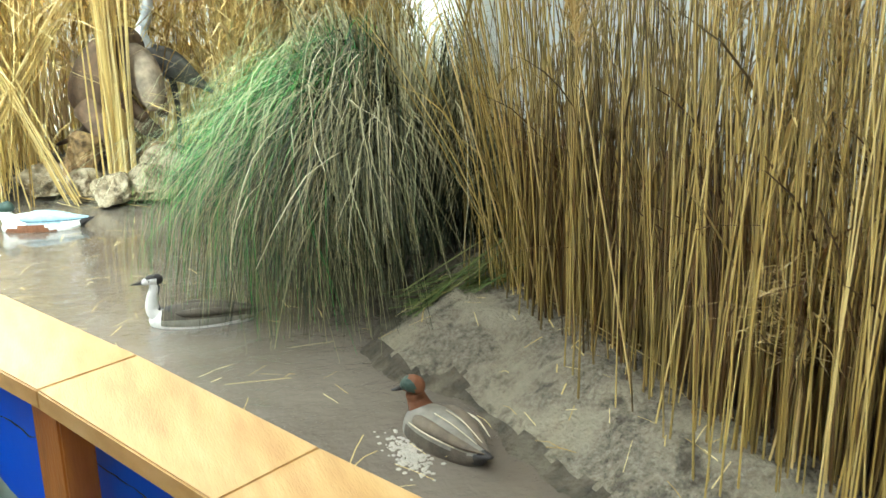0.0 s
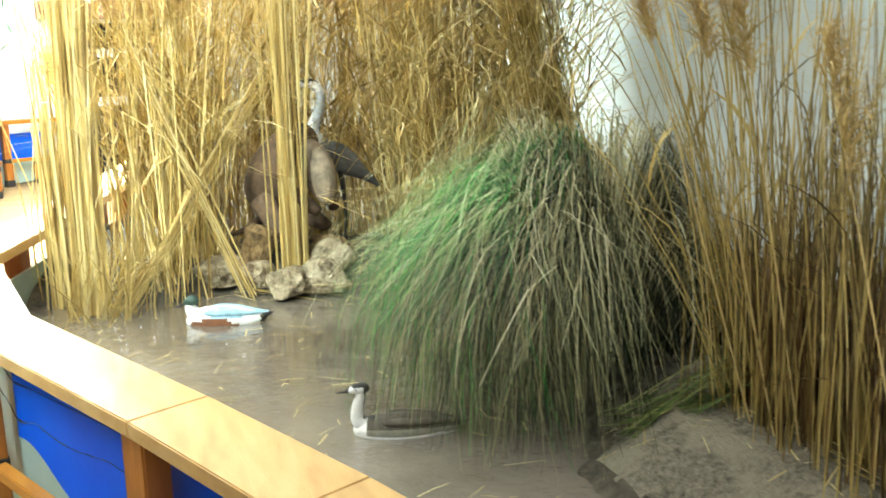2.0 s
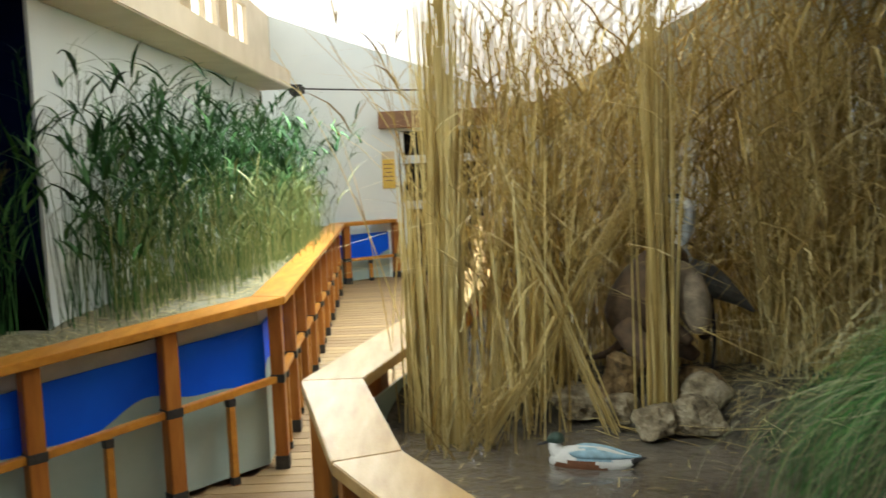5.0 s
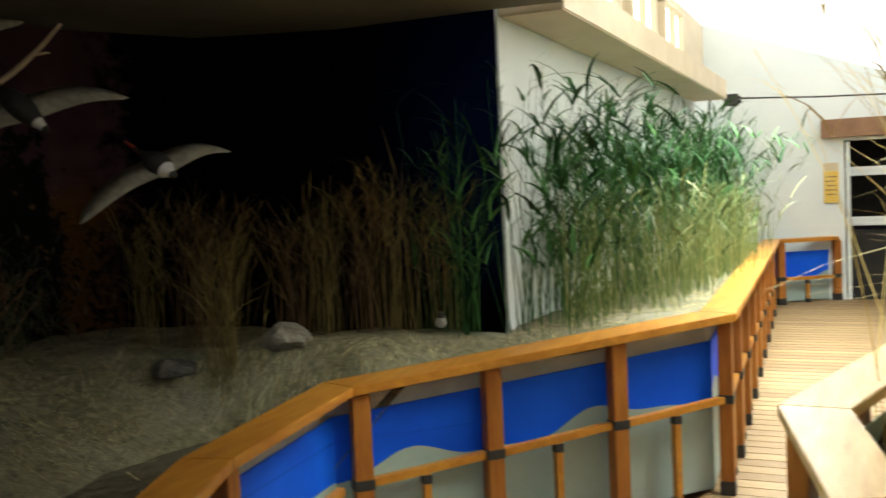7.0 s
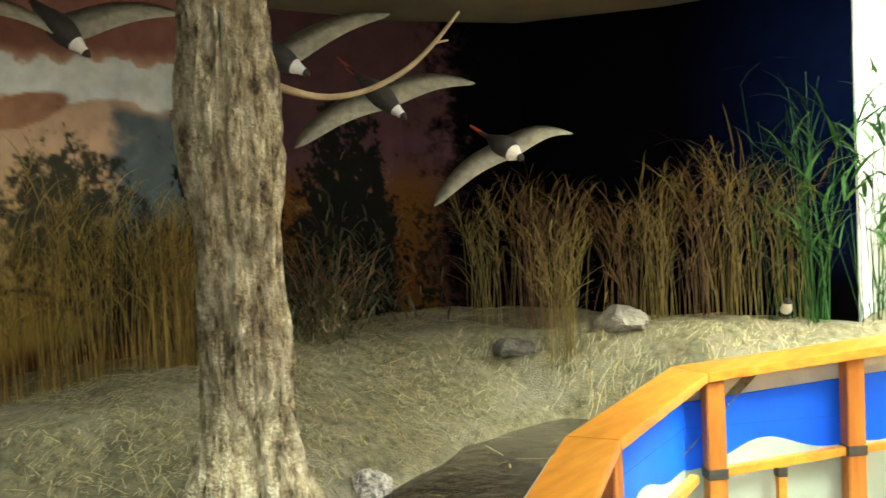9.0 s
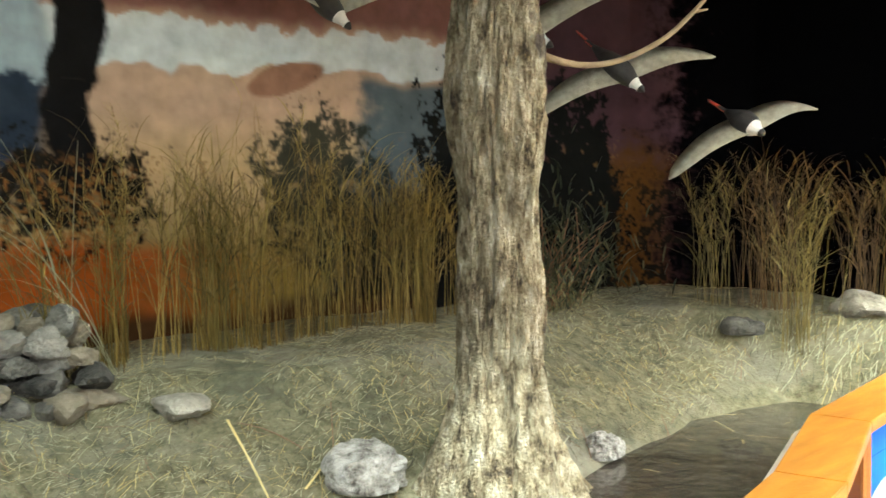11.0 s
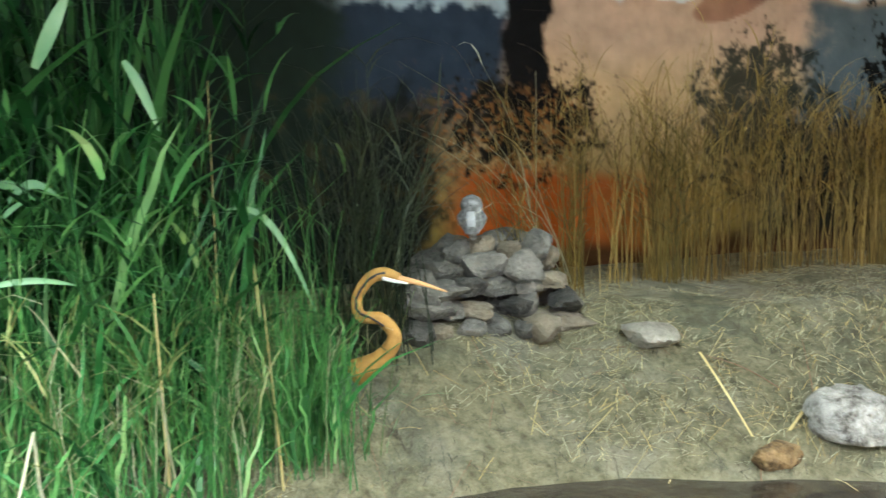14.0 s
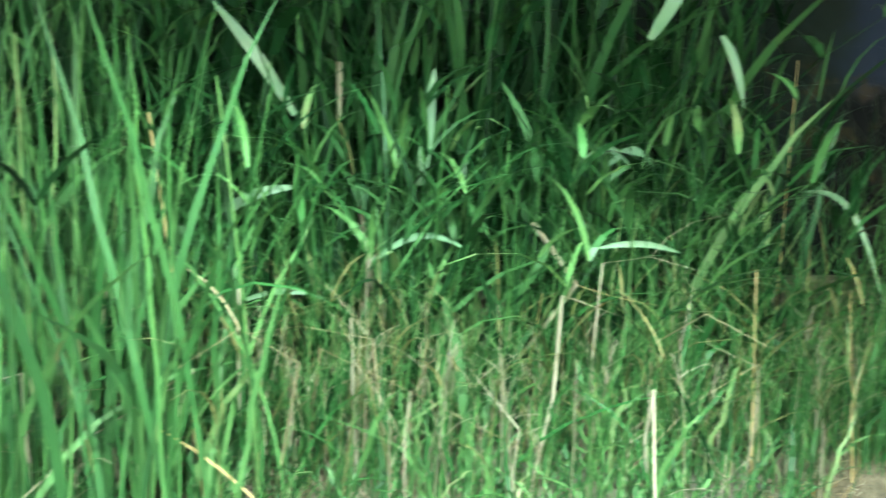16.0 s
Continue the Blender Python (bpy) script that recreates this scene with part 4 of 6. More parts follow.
b = clear_of(scatter_line(rng, [(0.9, 4.9), (1.3, 5.1), (1.9, 4.95), (2.5, 4.6)], 360, 0.12, right_ground))
reed_stand("broken_reeds", rng, b, 1.5, 0.5, M["gold_reed"], "leaning and broken golden reed stems", "reeds", leaf=0.15, droop=0.5, leaf_width=0.008, stem=0.0042)


def arching_leaves(name, rng, n, line, spread, low, high, material, label, width=0.009, heading=None):
    """Long dry reed leaves that spring from the stand and bow over in flat arcs."""
    b = clear_of(scatter_line(rng, line, n, spread, right_ground))
    n = len(b)
    b[:, 2] += rng.uniform(low, high, n)
    w = rng.uniform(0, 2 * np.pi, n) if heading is None else heading + rng.normal(0, 0.8, n)
    p = arcs(rng, b, rng.uniform(0.28, 0.75, n), rng.uniform(0.3, 1.1, n), w, rng.uniform(0.3, 1.0, n), 8)
    p[:, 2:] += rng.normal(0, 0.006, (n, 6, 3))
    p[:, :, 2] = np.maximum(p[:, :, 2], 0.5)
    v, f = ribbons(p, width * rng.uniform(0.4, 1.3, n)[:, None] * np.array([[0.6, 0.9, 1, 1, 0.9, 0.75, 0.5, 0.1]]), across(w, rng))
    return tagged(raw(name, v, f, material), label, "reeds", kind="stuff")


arching_leaves("reed_leaves", rng, 900, [(1.0, 5.1), (1.9, 4.95), (2.6, 4.6)], 0.14, 0.35, 1.8, M["gold_reed"], "long dry golden leaves arching over the stand", 0.014, heading=-0.9)
arching_leaves("reed_leaves", rng, 300, [(1.5, 4.6), (2.1, 4.6), (2.7, 4.4)], 0.12, 0.1, 1.2, M["straw"], "pale dry leaves bowing out of the stand", 0.010, heading=-1.6)
arching_leaves("reed_leaves", rng, 260, [(0.45, 4.5), (0.8, 4.7), (1.2, 5.05)], 0.10, 0.3, 1.7, M["straw"], "pale curled leaves on the reeds by the walkway", 0.008)


def bent_reeds(name, rng, feet, low, high, material, label, radius=0.0035, least=0.3):
    """Reed stems that rise, snap at a knee and hang to one side."""
    n = len(feet)
    way, h = rng.uniform(0, 2 * np.pi, n), rng.uniform(low, high, n)
    lean = rng.normal(0, 0.12, (n, 2))
    knee = feet + np.c_[lean * h[:, None], h]
    ln, fall = rng.uniform(0.25, 0.75, n), rng.uniform(-0.9, 0.35, n)
    end = knee + np.c_[np.cos(way) * ln, np.sin(way) * ln, fall * ln]
    end[:, 0] = np.maximum(end[:, 0], least)
    mid = (knee + end) / 2 + np.c_[rng.normal(0, 0.02, (n, 2)), np.abs(rng.normal(0, 0.04, n))]
    path = np.stack([feet, (feet + knee) / 2 + rng.normal(0, 0.012, (n, 3)), knee, mid, end], 1)
    w = rng.uniform(0, 2 * np.pi, n)
    leaf = arcs(rng, mid, rng.uniform(0.12, 0.3, n), rng.uniform(0.3, 0.9, n), w, rng.uniform(0.1, 0.8, n), 5)
    v, f = join_meshes(tubes(path, radius * rng.uniform(0.6, 1.2, n)[:, None] * np.array([[1, 0.95, 0.8, 0.6, 0.35]]), 4), ribbons(leaf, 0.007 * rng.uniform(0.5, 1.2, n)[:, None] * np.array([[0.5, 1, 0.9, 0.55, 0.05]]), across(w, rng)))
    return tagged(raw(name, v, f, material), label, "reeds", kind="stuff")


b = clear_of(scatter_line(rng, [(0.5, 4.5), (0.9, 4.95), (1.8, 5.0), (2.5, 4.6)], 360, 0.12, right_ground))
bent_reeds("bent_reeds", rng, b, 0.7, 1.9, M["gold_reed"], "snapped golden reed stems hanging across the stand")
b = clear_of(scatter_line(rng, [(0.45, 4.4), (0.8, 4.7), (2.0, 4.7), (2.6, 4.4)], 150, 0.10, right_ground))
bent_reeds("bent_reeds", rng, b, 0.3, 1.5, M["straw"], "snapped pale reed stems hanging across the stand", 0.004)
for cx, cy, n, h, tilt, lab in ((0.245, 4.32, 120, 2.2, 0.0, "thick upright bundle of pale dry reed stems"), (1.185, 4.40, 64, 2.1, 0.03, "narrow upright bundle of pale reeds before the rocks"), (0.12, 4.52, 60, 1.15, 0.0, "loose row of pale reed stems beside the railing")):
    b = np.c_[rng.normal(cx, 0.032, n), rng.normal(cy, 0.03, n), np.full(n, 0.46)]
    reed_stand("reed_bundle", rng, b, h, 0.022, M["straw"], lab, "reeds", leaf=0.0, droop=0.03, stem=0.0062, heading=1.2)


def leaning_stems(name, rng, p, q, n, spread, material, label, radius=0.005):
    """A sheaf of straight stems from p to q."""
    s = np.linspace(0, 1, 6)[None, :, None]
    a = np.array(p) + rng.normal(0, spread, (n, 3))
    c = np.array(q) + rng.normal(0, spread * 2, (n, 3))
    path = a[:, None] * (1 - s) + c[:, None] * s
    path[:, :, 2] += 0.05 * np.sin(np.pi * s[:, :, 0]) * rng.uniform(-0.4, 0.6, n)[:, None]
    v, f = tubes(path, radius * rng.uniform(0.6, 1.2, n)[:, None] * np.linspace(1, 0.6, 6)[None])
    return tagged(raw(name, v, f, material), label, "reeds", kind="stuff")


leaning_stems("leaning_reeds", rng, (2.82, 4.35, 0.60), (2.32, 4.30, 2.15), 60, 0.055, M["brown_reed"], "sheaf of brown reeds leaning against the stand", 0.0045)
leaning_stems("leaning_reeds", rng, (2.62, 4.40, 0.60), (2.28, 4.35, 2.10), 50, 0.04, M["gold_reed"], "sheaf of golden reeds leaning with the brown ones", 0.0042)
leaning_stems("fallen_reeds", rng, (1.32, 4.30, 0.92), (1.74, 4.20, 0.80), 6, 0.03, M["straw"], "broken pale stems beside the crouching animal")
leaning_stems("fallen_reeds", rng, (0.95, 4.30, 0.50), (0.45, 4.4, 1.75), 16, 0.015, M["straw"], "pale reed sheaf leaning across the stand")
leaning_stems("fallen_reeds", rng, (0.40, 4.18, 0.50), (1.15, 4.55, 1.55), 16, 0.015, M["straw"], "pale reed sheaf leaning the other way")
leaning_stems("fallen_reeds", rng, (0.92, 4.38, 0.478), (1.52, 3.98, 0.48), 9, 0.03, M["straw"], "floating pale stems along the stones")
leaning_stems("fallen_reeds", rng, (2.05, 1.95, 0.60), (2.02, 1.25, 0.62), 5, 0.02, M["straw"], "long stems lying along the mud bank")


def litter(name, rng, n, x0, x1, y0, y1, zfun, size, material, label, keep=lambda x, y: True, lift=0.004, lay=None, thick=1.0):
    """Loose straw lying flat."""
    xy = np.c_[rng.uniform(x0, x1, 3 * n), rng.uniform(y0, y1, 3 * n)]
    xy = np.array([p for p in xy if keep(*p)])[:n]
    m = len(xy)
    a = rng.uniform(0, np.pi, m) if lay is None else rng.normal(lay, 0.55, m)
    ln = size * rng.lognormal(0, 0.5, m)
    path = np.zeros((m, 3, 3))
    for k, s in enumerate((-0.5, 0.0, 0.5)):
        path[:, k, 0] = xy[:, 0] + np.cos(a) * ln * s
        path[:, k, 1] = xy[:, 1] + np.sin(a) * ln * s
        path[:, k, 2] = [zfun(x, y) + lift for x, y in path[:, k, :2]] + rng.uniform(0, 0.012, m)
    path[:, 1, 2] = np.maximum(path[:, 1, 2], (path[:, 0, 2] + path[:, 2, 2]) / 2)
    v, f = tubes(path, thick * rng.uniform(0.0008, 0.0022, m)[:, None] * np.ones((1, 3)))
    return tagged(raw(name, v, f, material), label, "straw", kind="stuff")


on_bank = lambda x, y: bank_d(x, y) > 0.02 and x > line_x(RAIL_R, y) + 0.2
on_pond = lambda x, y: bank_d(x, y) < -0.03 and x > line_x(RAIL_R, y) + 0.28
litter("straw_litter", rng, 1500, 0.2, 3.0, 3.7, 5.4, right_ground, 0.15, M["straw"], "fallen straw under the golden reeds", lambda x, y: on_bank(x, y) and (x > 1.5 or x < 0.65 or y > 4.75))
litter("straw_litter", rng, 260, 1.5, 2.6, 0.2, 2.3, right_ground, 0.04, M["straw"], "bits of straw on the mud bank", on_bank)
litter("floating_straw", rng, 190, -0.2, 2.2, 0.6, 4.4, lambda x, y: WATER_R, 0.06, M["straw"], "reed bits floating on the pond", on_pond, 0.002)
on_sand = lambda x, y: left_ground(x, y) > WATER_L + 0.01 and x < line_x(RAIL_L, y) - 0.25
on_straw = lambda x, y: on_sand(x, y) and noise.noise((x * 1.4, y * 1.4, 7)) + 0.8 * noise.noise((x * 5, y * 5, 2)) > -0.18 and left_ground(x, y) > WATER_L + 0.035
litter("straw_litter", rng, 320, -5.2, -2.3, -0.3, 5.5, left_ground, 0.09, M["straw"], "longer straw stems scattered on the sand", on_sand)
litter("dark_twigs", rng, 160, -5.0, -2.6, 0.0, 5.5, left_ground, 0.13, M["dark_wood"], "thin dark twigs scattered on the sand", on_sand)
litter("straw_litter", rng, 13500, -5.3, -2.2, -0.6, 5.6, left_ground, 0.03, M["pale_straw"], "chopped straw strewn over the sand", on_straw, lay=1.55, thick=0.95)
litter("straw_litter", rng, 3800, -5.3, -2.2, -0.6, 5.6, left_ground, 0.045, M["straw"], "brighter straw scattered over the sand", on_straw, thick=0.8)
litter("dark_twigs", rng, 5500, -5.3, -2.2, -0.6, 5.6, left_ground, 0.04, M["dark_soil_and_shade"], "dark plant bits trodden into the sand", on_sand, thick=0.9)
litter("straw_litter", rng, 1600, -2.05, -1.0, 5.3, 11.0, left_ground, 0.10, M["straw"], "straw strewn under the green reeds", lambda x, y: x < line_x(RAIL_L, y) - 0.2)
litter("floating_straw", rng, 60, -3.9, -2.0, -0.5, 4.8, lambda x, y: WATER_L, 0.10, M["straw"], "reed bits floating on the shallow water", lambda x, y: left_ground(x, y) < WATER_L - 0.01 and x < line_x(RAIL_L, y) - 0.25, 0.002)


def tussock(name, rng, locks, per, ways, radius, height, material, label, width=0.0045, end=(0.84, 1.0), thin=0.07, loose=0.12):
    """Fine blades in locks that rise from one crown, arch over and hang to the water."""
    n = locks * per
    lw = ways[rng.integers(0, len(ways), locks)] + rng.normal(0, 0.05, locks)
    lk = np.sqrt(rng.uniform(0.04, 1, locks))
    lift = rng.uniform(0.84, 1.06, locks)
    swirl = np.clip(rng.normal(-0.08, 0.3, locks), -0.6, loose)
    i = np.repeat(np.arange(locks), per)
    way = lw[i] + rng.normal(0, thin, n)
    k = np.clip(lk[i] * rng.normal(1, 0.09, n), 0.05, 1.12)
    r0 = 0.17 * np.sqrt(rng.uniform(0, 1, n))
    reach = radius * k * rng.uniform(0.9, 1.08, n) * (0.92 + 0.33 * np.maximum(0, np.cos(way - 3.0)))
    peak = height * (1 - 0.33 * k**2) * lift[i] * rng.uniform(0.88, 1.05, n)
    s = np.linspace(0, 1, 12)[None] * (end[1] - (end[1] - end[0]) * rng.uniform(0, 1, n) ** 1.6)[:, None]
    m = np.clip(rng.normal(0.42, 0.07, n), 0.28, 0.6)[:, None]
    z = np.where(s < m, 1 - ((m - s) / m) ** 2, 1 - np.clip((s - m) / (1 - m), 0, 1) ** 2.3)
    w2 = way[:, None] + (swirl[i] + rng.normal(-0.06, 0.27, n))[:, None] * s**1.5
    out = r0[:, None] + reach[:, None] * (0.35 * s + 0.65 * np.clip(s * 1.25, 0, 1) ** 0.9)
    path = np.stack([TX + out * np.cos(w2), TY + out * np.sin(w2), 0.46 + peak[:, None] * z], -1)
    path[:, 2:] += rng.normal(0, 0.004, (n, 10, 3))
    path[:, :, 2] = np.maximum(path[:, :, 2], 0.465)
    v, f = ribbons(path, width * rng.uniform(0.55, 1.35, n)[:, None] * np.linspace(1, 0.2, 12)[None], across(way, rng))
    return tagged(raw(name, v, f, material), label, "grass", kind="stuff")


TX, TY = 1.94, 2.65
GREEN_WAYS = np.linspace(2.5, 3.75, 60)
OLIVE_WAYS = np.concatenate([np.linspace(3.5, 4.22, 70), np.linspace(0.2, 3.9, 60), np.linspace(-0.25, 0.2, 12)])
tussock("grass_tussock", rng, 110, 28, OLIVE_WAYS, 0.62, 0.88, M["grass_olive"], "large drooping olive-green grass tussock at the water's edge", 0.0052, (0.62, 1.0), 0.09)
# the green spot's cast is also put into the colour of these blades
tussock("green_grass", rng, 52, 28, GREEN_WAYS, 0.62, 0.90, M["spotlit_green"], "tussock blades coloured green as if under the green spot", 0.0048, (0.62, 1.0), 0.12)
tussock("grass_tussock", rng, 60, 10, OLIVE_WAYS, 0.64, 0.94, M["dry_grass"], "dry pale blades among the locks of the tussock", 0.0052, (0.5, 0.98), 0.12)
tussock("grass_tussock", rng, 90, 5, np.linspace(2.0, 4.2, 60), 0.80, 1.0, M["pale_blade"], "long pale blades arching flat over the tussock", 0.0068, (0.46, 0.86), 0.3, 0.9)
tussock("grass_tussock", rng, 60, 4, np.linspace(-0.6, 2.2, 60), 0.74, 0.98, M["pale_blade"], "loose pale blades falling behind the tussock", 0.006, (0.46, 0.9), 0.3, 0.9)
tussock("grass_tussock", rng, 12, 5, np.linspace(5.0, 6.6, 20), 0.46, 0.86, M["dry_grass"], "thin pale blades hanging past the hollow of the tussock", 0.0055, (0.72, 1.0), 0.14, 0.3)
# the hollow's shade is put into the near-black colour of these inner blades
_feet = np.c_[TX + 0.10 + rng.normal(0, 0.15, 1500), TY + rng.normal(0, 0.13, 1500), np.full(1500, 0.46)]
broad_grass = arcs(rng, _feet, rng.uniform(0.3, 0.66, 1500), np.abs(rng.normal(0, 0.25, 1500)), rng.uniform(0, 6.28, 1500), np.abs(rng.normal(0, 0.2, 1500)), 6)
tagged(raw("grass_heart", *ribbons(broad_grass, 0.008 * np.linspace(1, 0.2, 6)[None] * np.ones((1500, 1)), across(rng.uniform(0, 6.28, 1500), rng)), M["grass_dark"]), "dense tussock heart coloured near-black for its shade", "grass", kind="stuff")
# a few broad pale blades that hang over the hollow of the tussock
n = 14
b = np.c_[rng.normal(TX + 0.16, 0.05, n), rng.normal(TY - 0.10, 0.06, n), np.full(n, 0.52)]
w = rng.normal(-0.55, 0.45, n)
lp = arcs(rng, b, rng.uniform(0.6, 0.85, n), rng.uniform(0.15, 0.35, n), w, rng.uniform(0.35, 0.75, n), 9)
tagged(raw("pale_blades", *ribbons(lp, 0.013 * np.ones((n, 1)) * np.linspace(1, 0.25, 9)[None], across(w, rng)), M["pale_straw"]), "broad pale dry blades hanging from the tussock", "grass", kind="stuff")
leaning_stems("fallen_grass", rng, (1.75, 2.05, 0.56), (2.12, 2.0, 0.66), 60, 0.035, M["pale_green"], "cut green grass lying on the mud bank")

# green reeds along the white wall
b = scatter_line(rng, [(-1.95, 5.75), (-1.8, 7.5), (-1.65, 9.5), (-1.6, 12.0)], 680, 0.16, lambda x, y: 0.82)
b[:, 0] = np.maximum(b[:, 0], -2.05)
b[:, 2] += rng.uniform(-0.04, 0.0, len(b))
reed_stand("green_reeds", rng, b, 1.5, 0.14, M["green_reed"], "tall green reeds along the white wall", "reeds", leaf=1.35, leaf_width=0.026, droop=0.22, plume=110)
b = scatter_line(rng, [(-1.75, 5.9), (-1.4, 7.5), (-1.3, 9.5), (-1.35, 11.5)], 620, 0.12, lambda x, y: 0.82)
reed_stand("green_reeds", rng, b, 0.85, 0.08, M["pale_green"], "lower yellowing reeds before the green ones", "reeds", leaf=0.3, droop=0.1)
# reeds along the painted wall
def bunched(line, bunches, per, spread):
    """Feet of reeds in tight bunches along a plan line."""
    c = scatter_line(rng, line, bunches, 0.05, left_ground)
    b = np.repeat(c, per, 0)
    b[:, :2] += rng.normal(0, spread, (len(b), 2))
    b[:, 2] = [left_ground(x, y) for x, y in b[:, :2]]
    return b


WALL_LINE = [(-4.85, 1.40), (-4.85, 2.1), (-4.8, 3.0), (-4.9, 3.4)]
reed_stand("dry_reeds", rng, bunched(WALL_LINE, 22, 14, 0.03), 0.86, 0.05, M["ochre_reed"], "row of dry ochre reeds before the painted wall", "reeds", leaf=0.7, leaf_width=0.006, stem=0.0032, plume=60, droop=0.10)
reed_stand("dry_reeds", rng, bunched(WALL_LINE, 9, 12, 0.03), 0.72, 0.05, M["olive_reed"], "yellow-olive reeds among the ochre ones", "reeds", leaf=0.8, leaf_width=0.007, stem=0.0034, plume=20)
b = scatter_line(rng, [(-4.75, 1.0), (-4.85, 2.3)], 60, 0.06, left_ground)
reed_stand("tall_grass", rng, b, 1.2, 0.12, M["ochre_reed"], "thin tall dry grass among the reeds", "grass", leaf=0.5, leaf_width=0.006, droop=0.3, stem=0.002, plume=14)
b = scatter_line(rng, [(-4.66, 1.08), (-4.70, 1.28)], 7, 0.03, left_ground)
reed_stand("tall_grass", rng, b, 1.25, 0.45, M["pale_straw"], "pale stems arching far over the stone heap", "grass", leaf=0.3, leaf_width=0.006, droop=0.6, stem=0.003, heading=-1.6)
b = scatter_line(rng, [(-4.72, 0.95), (-4.75, 1.25)], 26, 0.04, left_ground)
reed_stand("tall_grass", rng, b, 0.95, 0.35, M["olive_reed"], "thin grass bowing over the stone heap", "grass", leaf=0.3, leaf_width=0.006, droop=0.5, stem=0.002, heading=-1.6)
for cx, cy, n, h, paint in ((-4.05, 4.75, 40, 0.9, "olive_reed"), (-3.80, 4.92, 70, 0.98, "rust_reed"), (-3.66, 4.98, 60, 0.95, "rust_reed"), (-3.42, 4.72, 85, 0.92, "olive_reed"), (-3.35, 5.3, 60, 0.95, "rust_reed"), (-3.14, 5.36, 70, 0.98, "olive_reed"), (-2.88, 5.42, 60, 0.98, "rust_reed"), (-2.70, 5.45, 70, 1.05, "olive_reed"), (-2.45, 5.55, 60, 1.0, "olive_reed")):
    n = int(n * 0.55)
    b = np.c_[rng.normal(cx, 0.065, n), rng.normal(cy, 0.045, n), np.zeros(n)]
    b[:, 1] = np.minimum(b[:, 1], 5.62)
    b[:, 2] = [left_ground(x, y) for x, y in b[:, :2]]
    reed_stand("dry_reeds", rng, b, h * 0.9, 0.06, M[paint], "clump of dry reeds before the dark painted wall", "reeds", leaf=0.7, leaf_width=0.006, stem=0.0024, plume=8, droop=0.12)
b = np.c_[rng.normal(-2.3, 0.12, 34), rng.normal(5.5, 0.06, 34), np.full(34, 0.82)]
reed_stand("green_reeds", rng, b, 1.35, 0.14, M["green_reed"], "green reeds in the corner of the alcove", "reeds", leaf=1.0, leaf_width=0.024, droop=0.2)
# dark shrub behind the tree
n = 900
c = np.array([-4.85, 4.2, 0.85])
b = c + np.c_[rng.normal(0, 0.22, n), rng.normal(0, 0.25, n), np.abs(rng.normal(0, 0.28, n))]
w = rng.uniform(0, 2 * np.pi, n)
lp = arcs(rng, b, rng.uniform(0.06, 0.16, n), rng.uniform(0.1, 0.9, n), w, rng.uniform(0, 0.5, n), 4)
tw = c + np.c_[rng.normal(0, 0.08, 50), rng.normal(0, 0.08, 50), np.full(50, -0.1)]
tp = arcs(rng, tw, rng.uniform(0.4, 0.75, 50), rng.uniform(0, 0.5, 50), rng.uniform(0, 6.3, 50), rng.uniform(0, 0.4, 50), 6)
shrub = thing("shrub", "low dark scrubby bush before the painted wall", "shrub")
raw("foliage", *ribbons(lp, 0.014 * np.ones((n, 1)) * np.array([[0.4, 1, 0.8, 0.1]]), across(w, rng)), M["dark_leaf"], shrub)
raw("twig_tangle", *tubes(tp, 0.004 * np.ones((50, 6))), M["dark_wood"], shrub)
# fresh green growth round the ochre heron


def broad_blades(name, rng, feet, low, high, width, lean, droop, material, label):
    """Grass of long flat blades that stand up from the ground and bow at the tip."""
    n = len(feet)
    way = rng.uniform(0, 2 * np.pi, n)
    ln = rng.uniform(low, high, n)
    path = arcs(rng, feet, ln, np.abs(rng.normal(0, lean, n)), way, np.abs(rng.normal(0, droop, n)), 9)
    path[:, 2:, :2] += rng.normal(0, 0.006, (n, 7, 2))
    face = rng.normal(1.57, 0.7, n)
    v, f = ribbons(path, width * rng.uniform(0.35, 1.3, n)[:, None] * np.array([[0.45, 0.7, 0.9, 1, 1, 0.95, 0.8, 0.5, 0.05]]), np.stack([np.cos(face), np.sin(face), 0 * face], -1))
    return tagged(raw(name, v, f, material), label, "grass", kind="stuff")


def culms(name, rng, feet, low, high, material, label, sprays=3, radius=0.0035):
    """Upright grass stems with short crooked side sprays near the top."""
    n = len(feet)
    way = rng.uniform(0, 2 * np.pi, n)
    path = arcs(rng, feet, rng.uniform(low, high, n), np.abs(rng.normal(0, 0.10, n)), way, np.abs(rng.normal(0, 0.06, n)), 8)
    path[:, 1:] += rng.normal(0, 0.0016, (n, 7, 3))
    out = [tubes(path, radius * rng.uniform(0.6, 1.4, n)[:, None] * np.linspace(1, 0.5, 8)[None])]
    m = n * sprays
    pick, at = rng.integers(0, n, m), rng.integers(3, 8, m)
    w = rng.uniform(0, 2 * np.pi, m)
    lp = arcs(rng, path[pick, at], rng.uniform(0.05, 0.20, m), rng.uniform(0.3, 1.0, m), w, rng.uniform(0, 0.6, m), 5)
    lp[:, 1:] += rng.normal(0, 0.0025, (m, 4, 3))
    out.append(tubes(lp, 0.0016 * rng.uniform(0.6, 1.3, m)[:, None] * np.linspace(1, 0.6, 5)[None]))
    v, f = join_meshes(*out)
    return tagged(raw(name, v, f, material), label, "grass", kind="stuff")


def feet_on(line, n, spread):
    b = scatter_line(rng, line, n, spread, left_ground)
    b[:, 2] = np.maximum(b[:, 2], 0.36)
    return b[(b[:, 1] < -0.3) | (b[:, 0] < -3.87)]


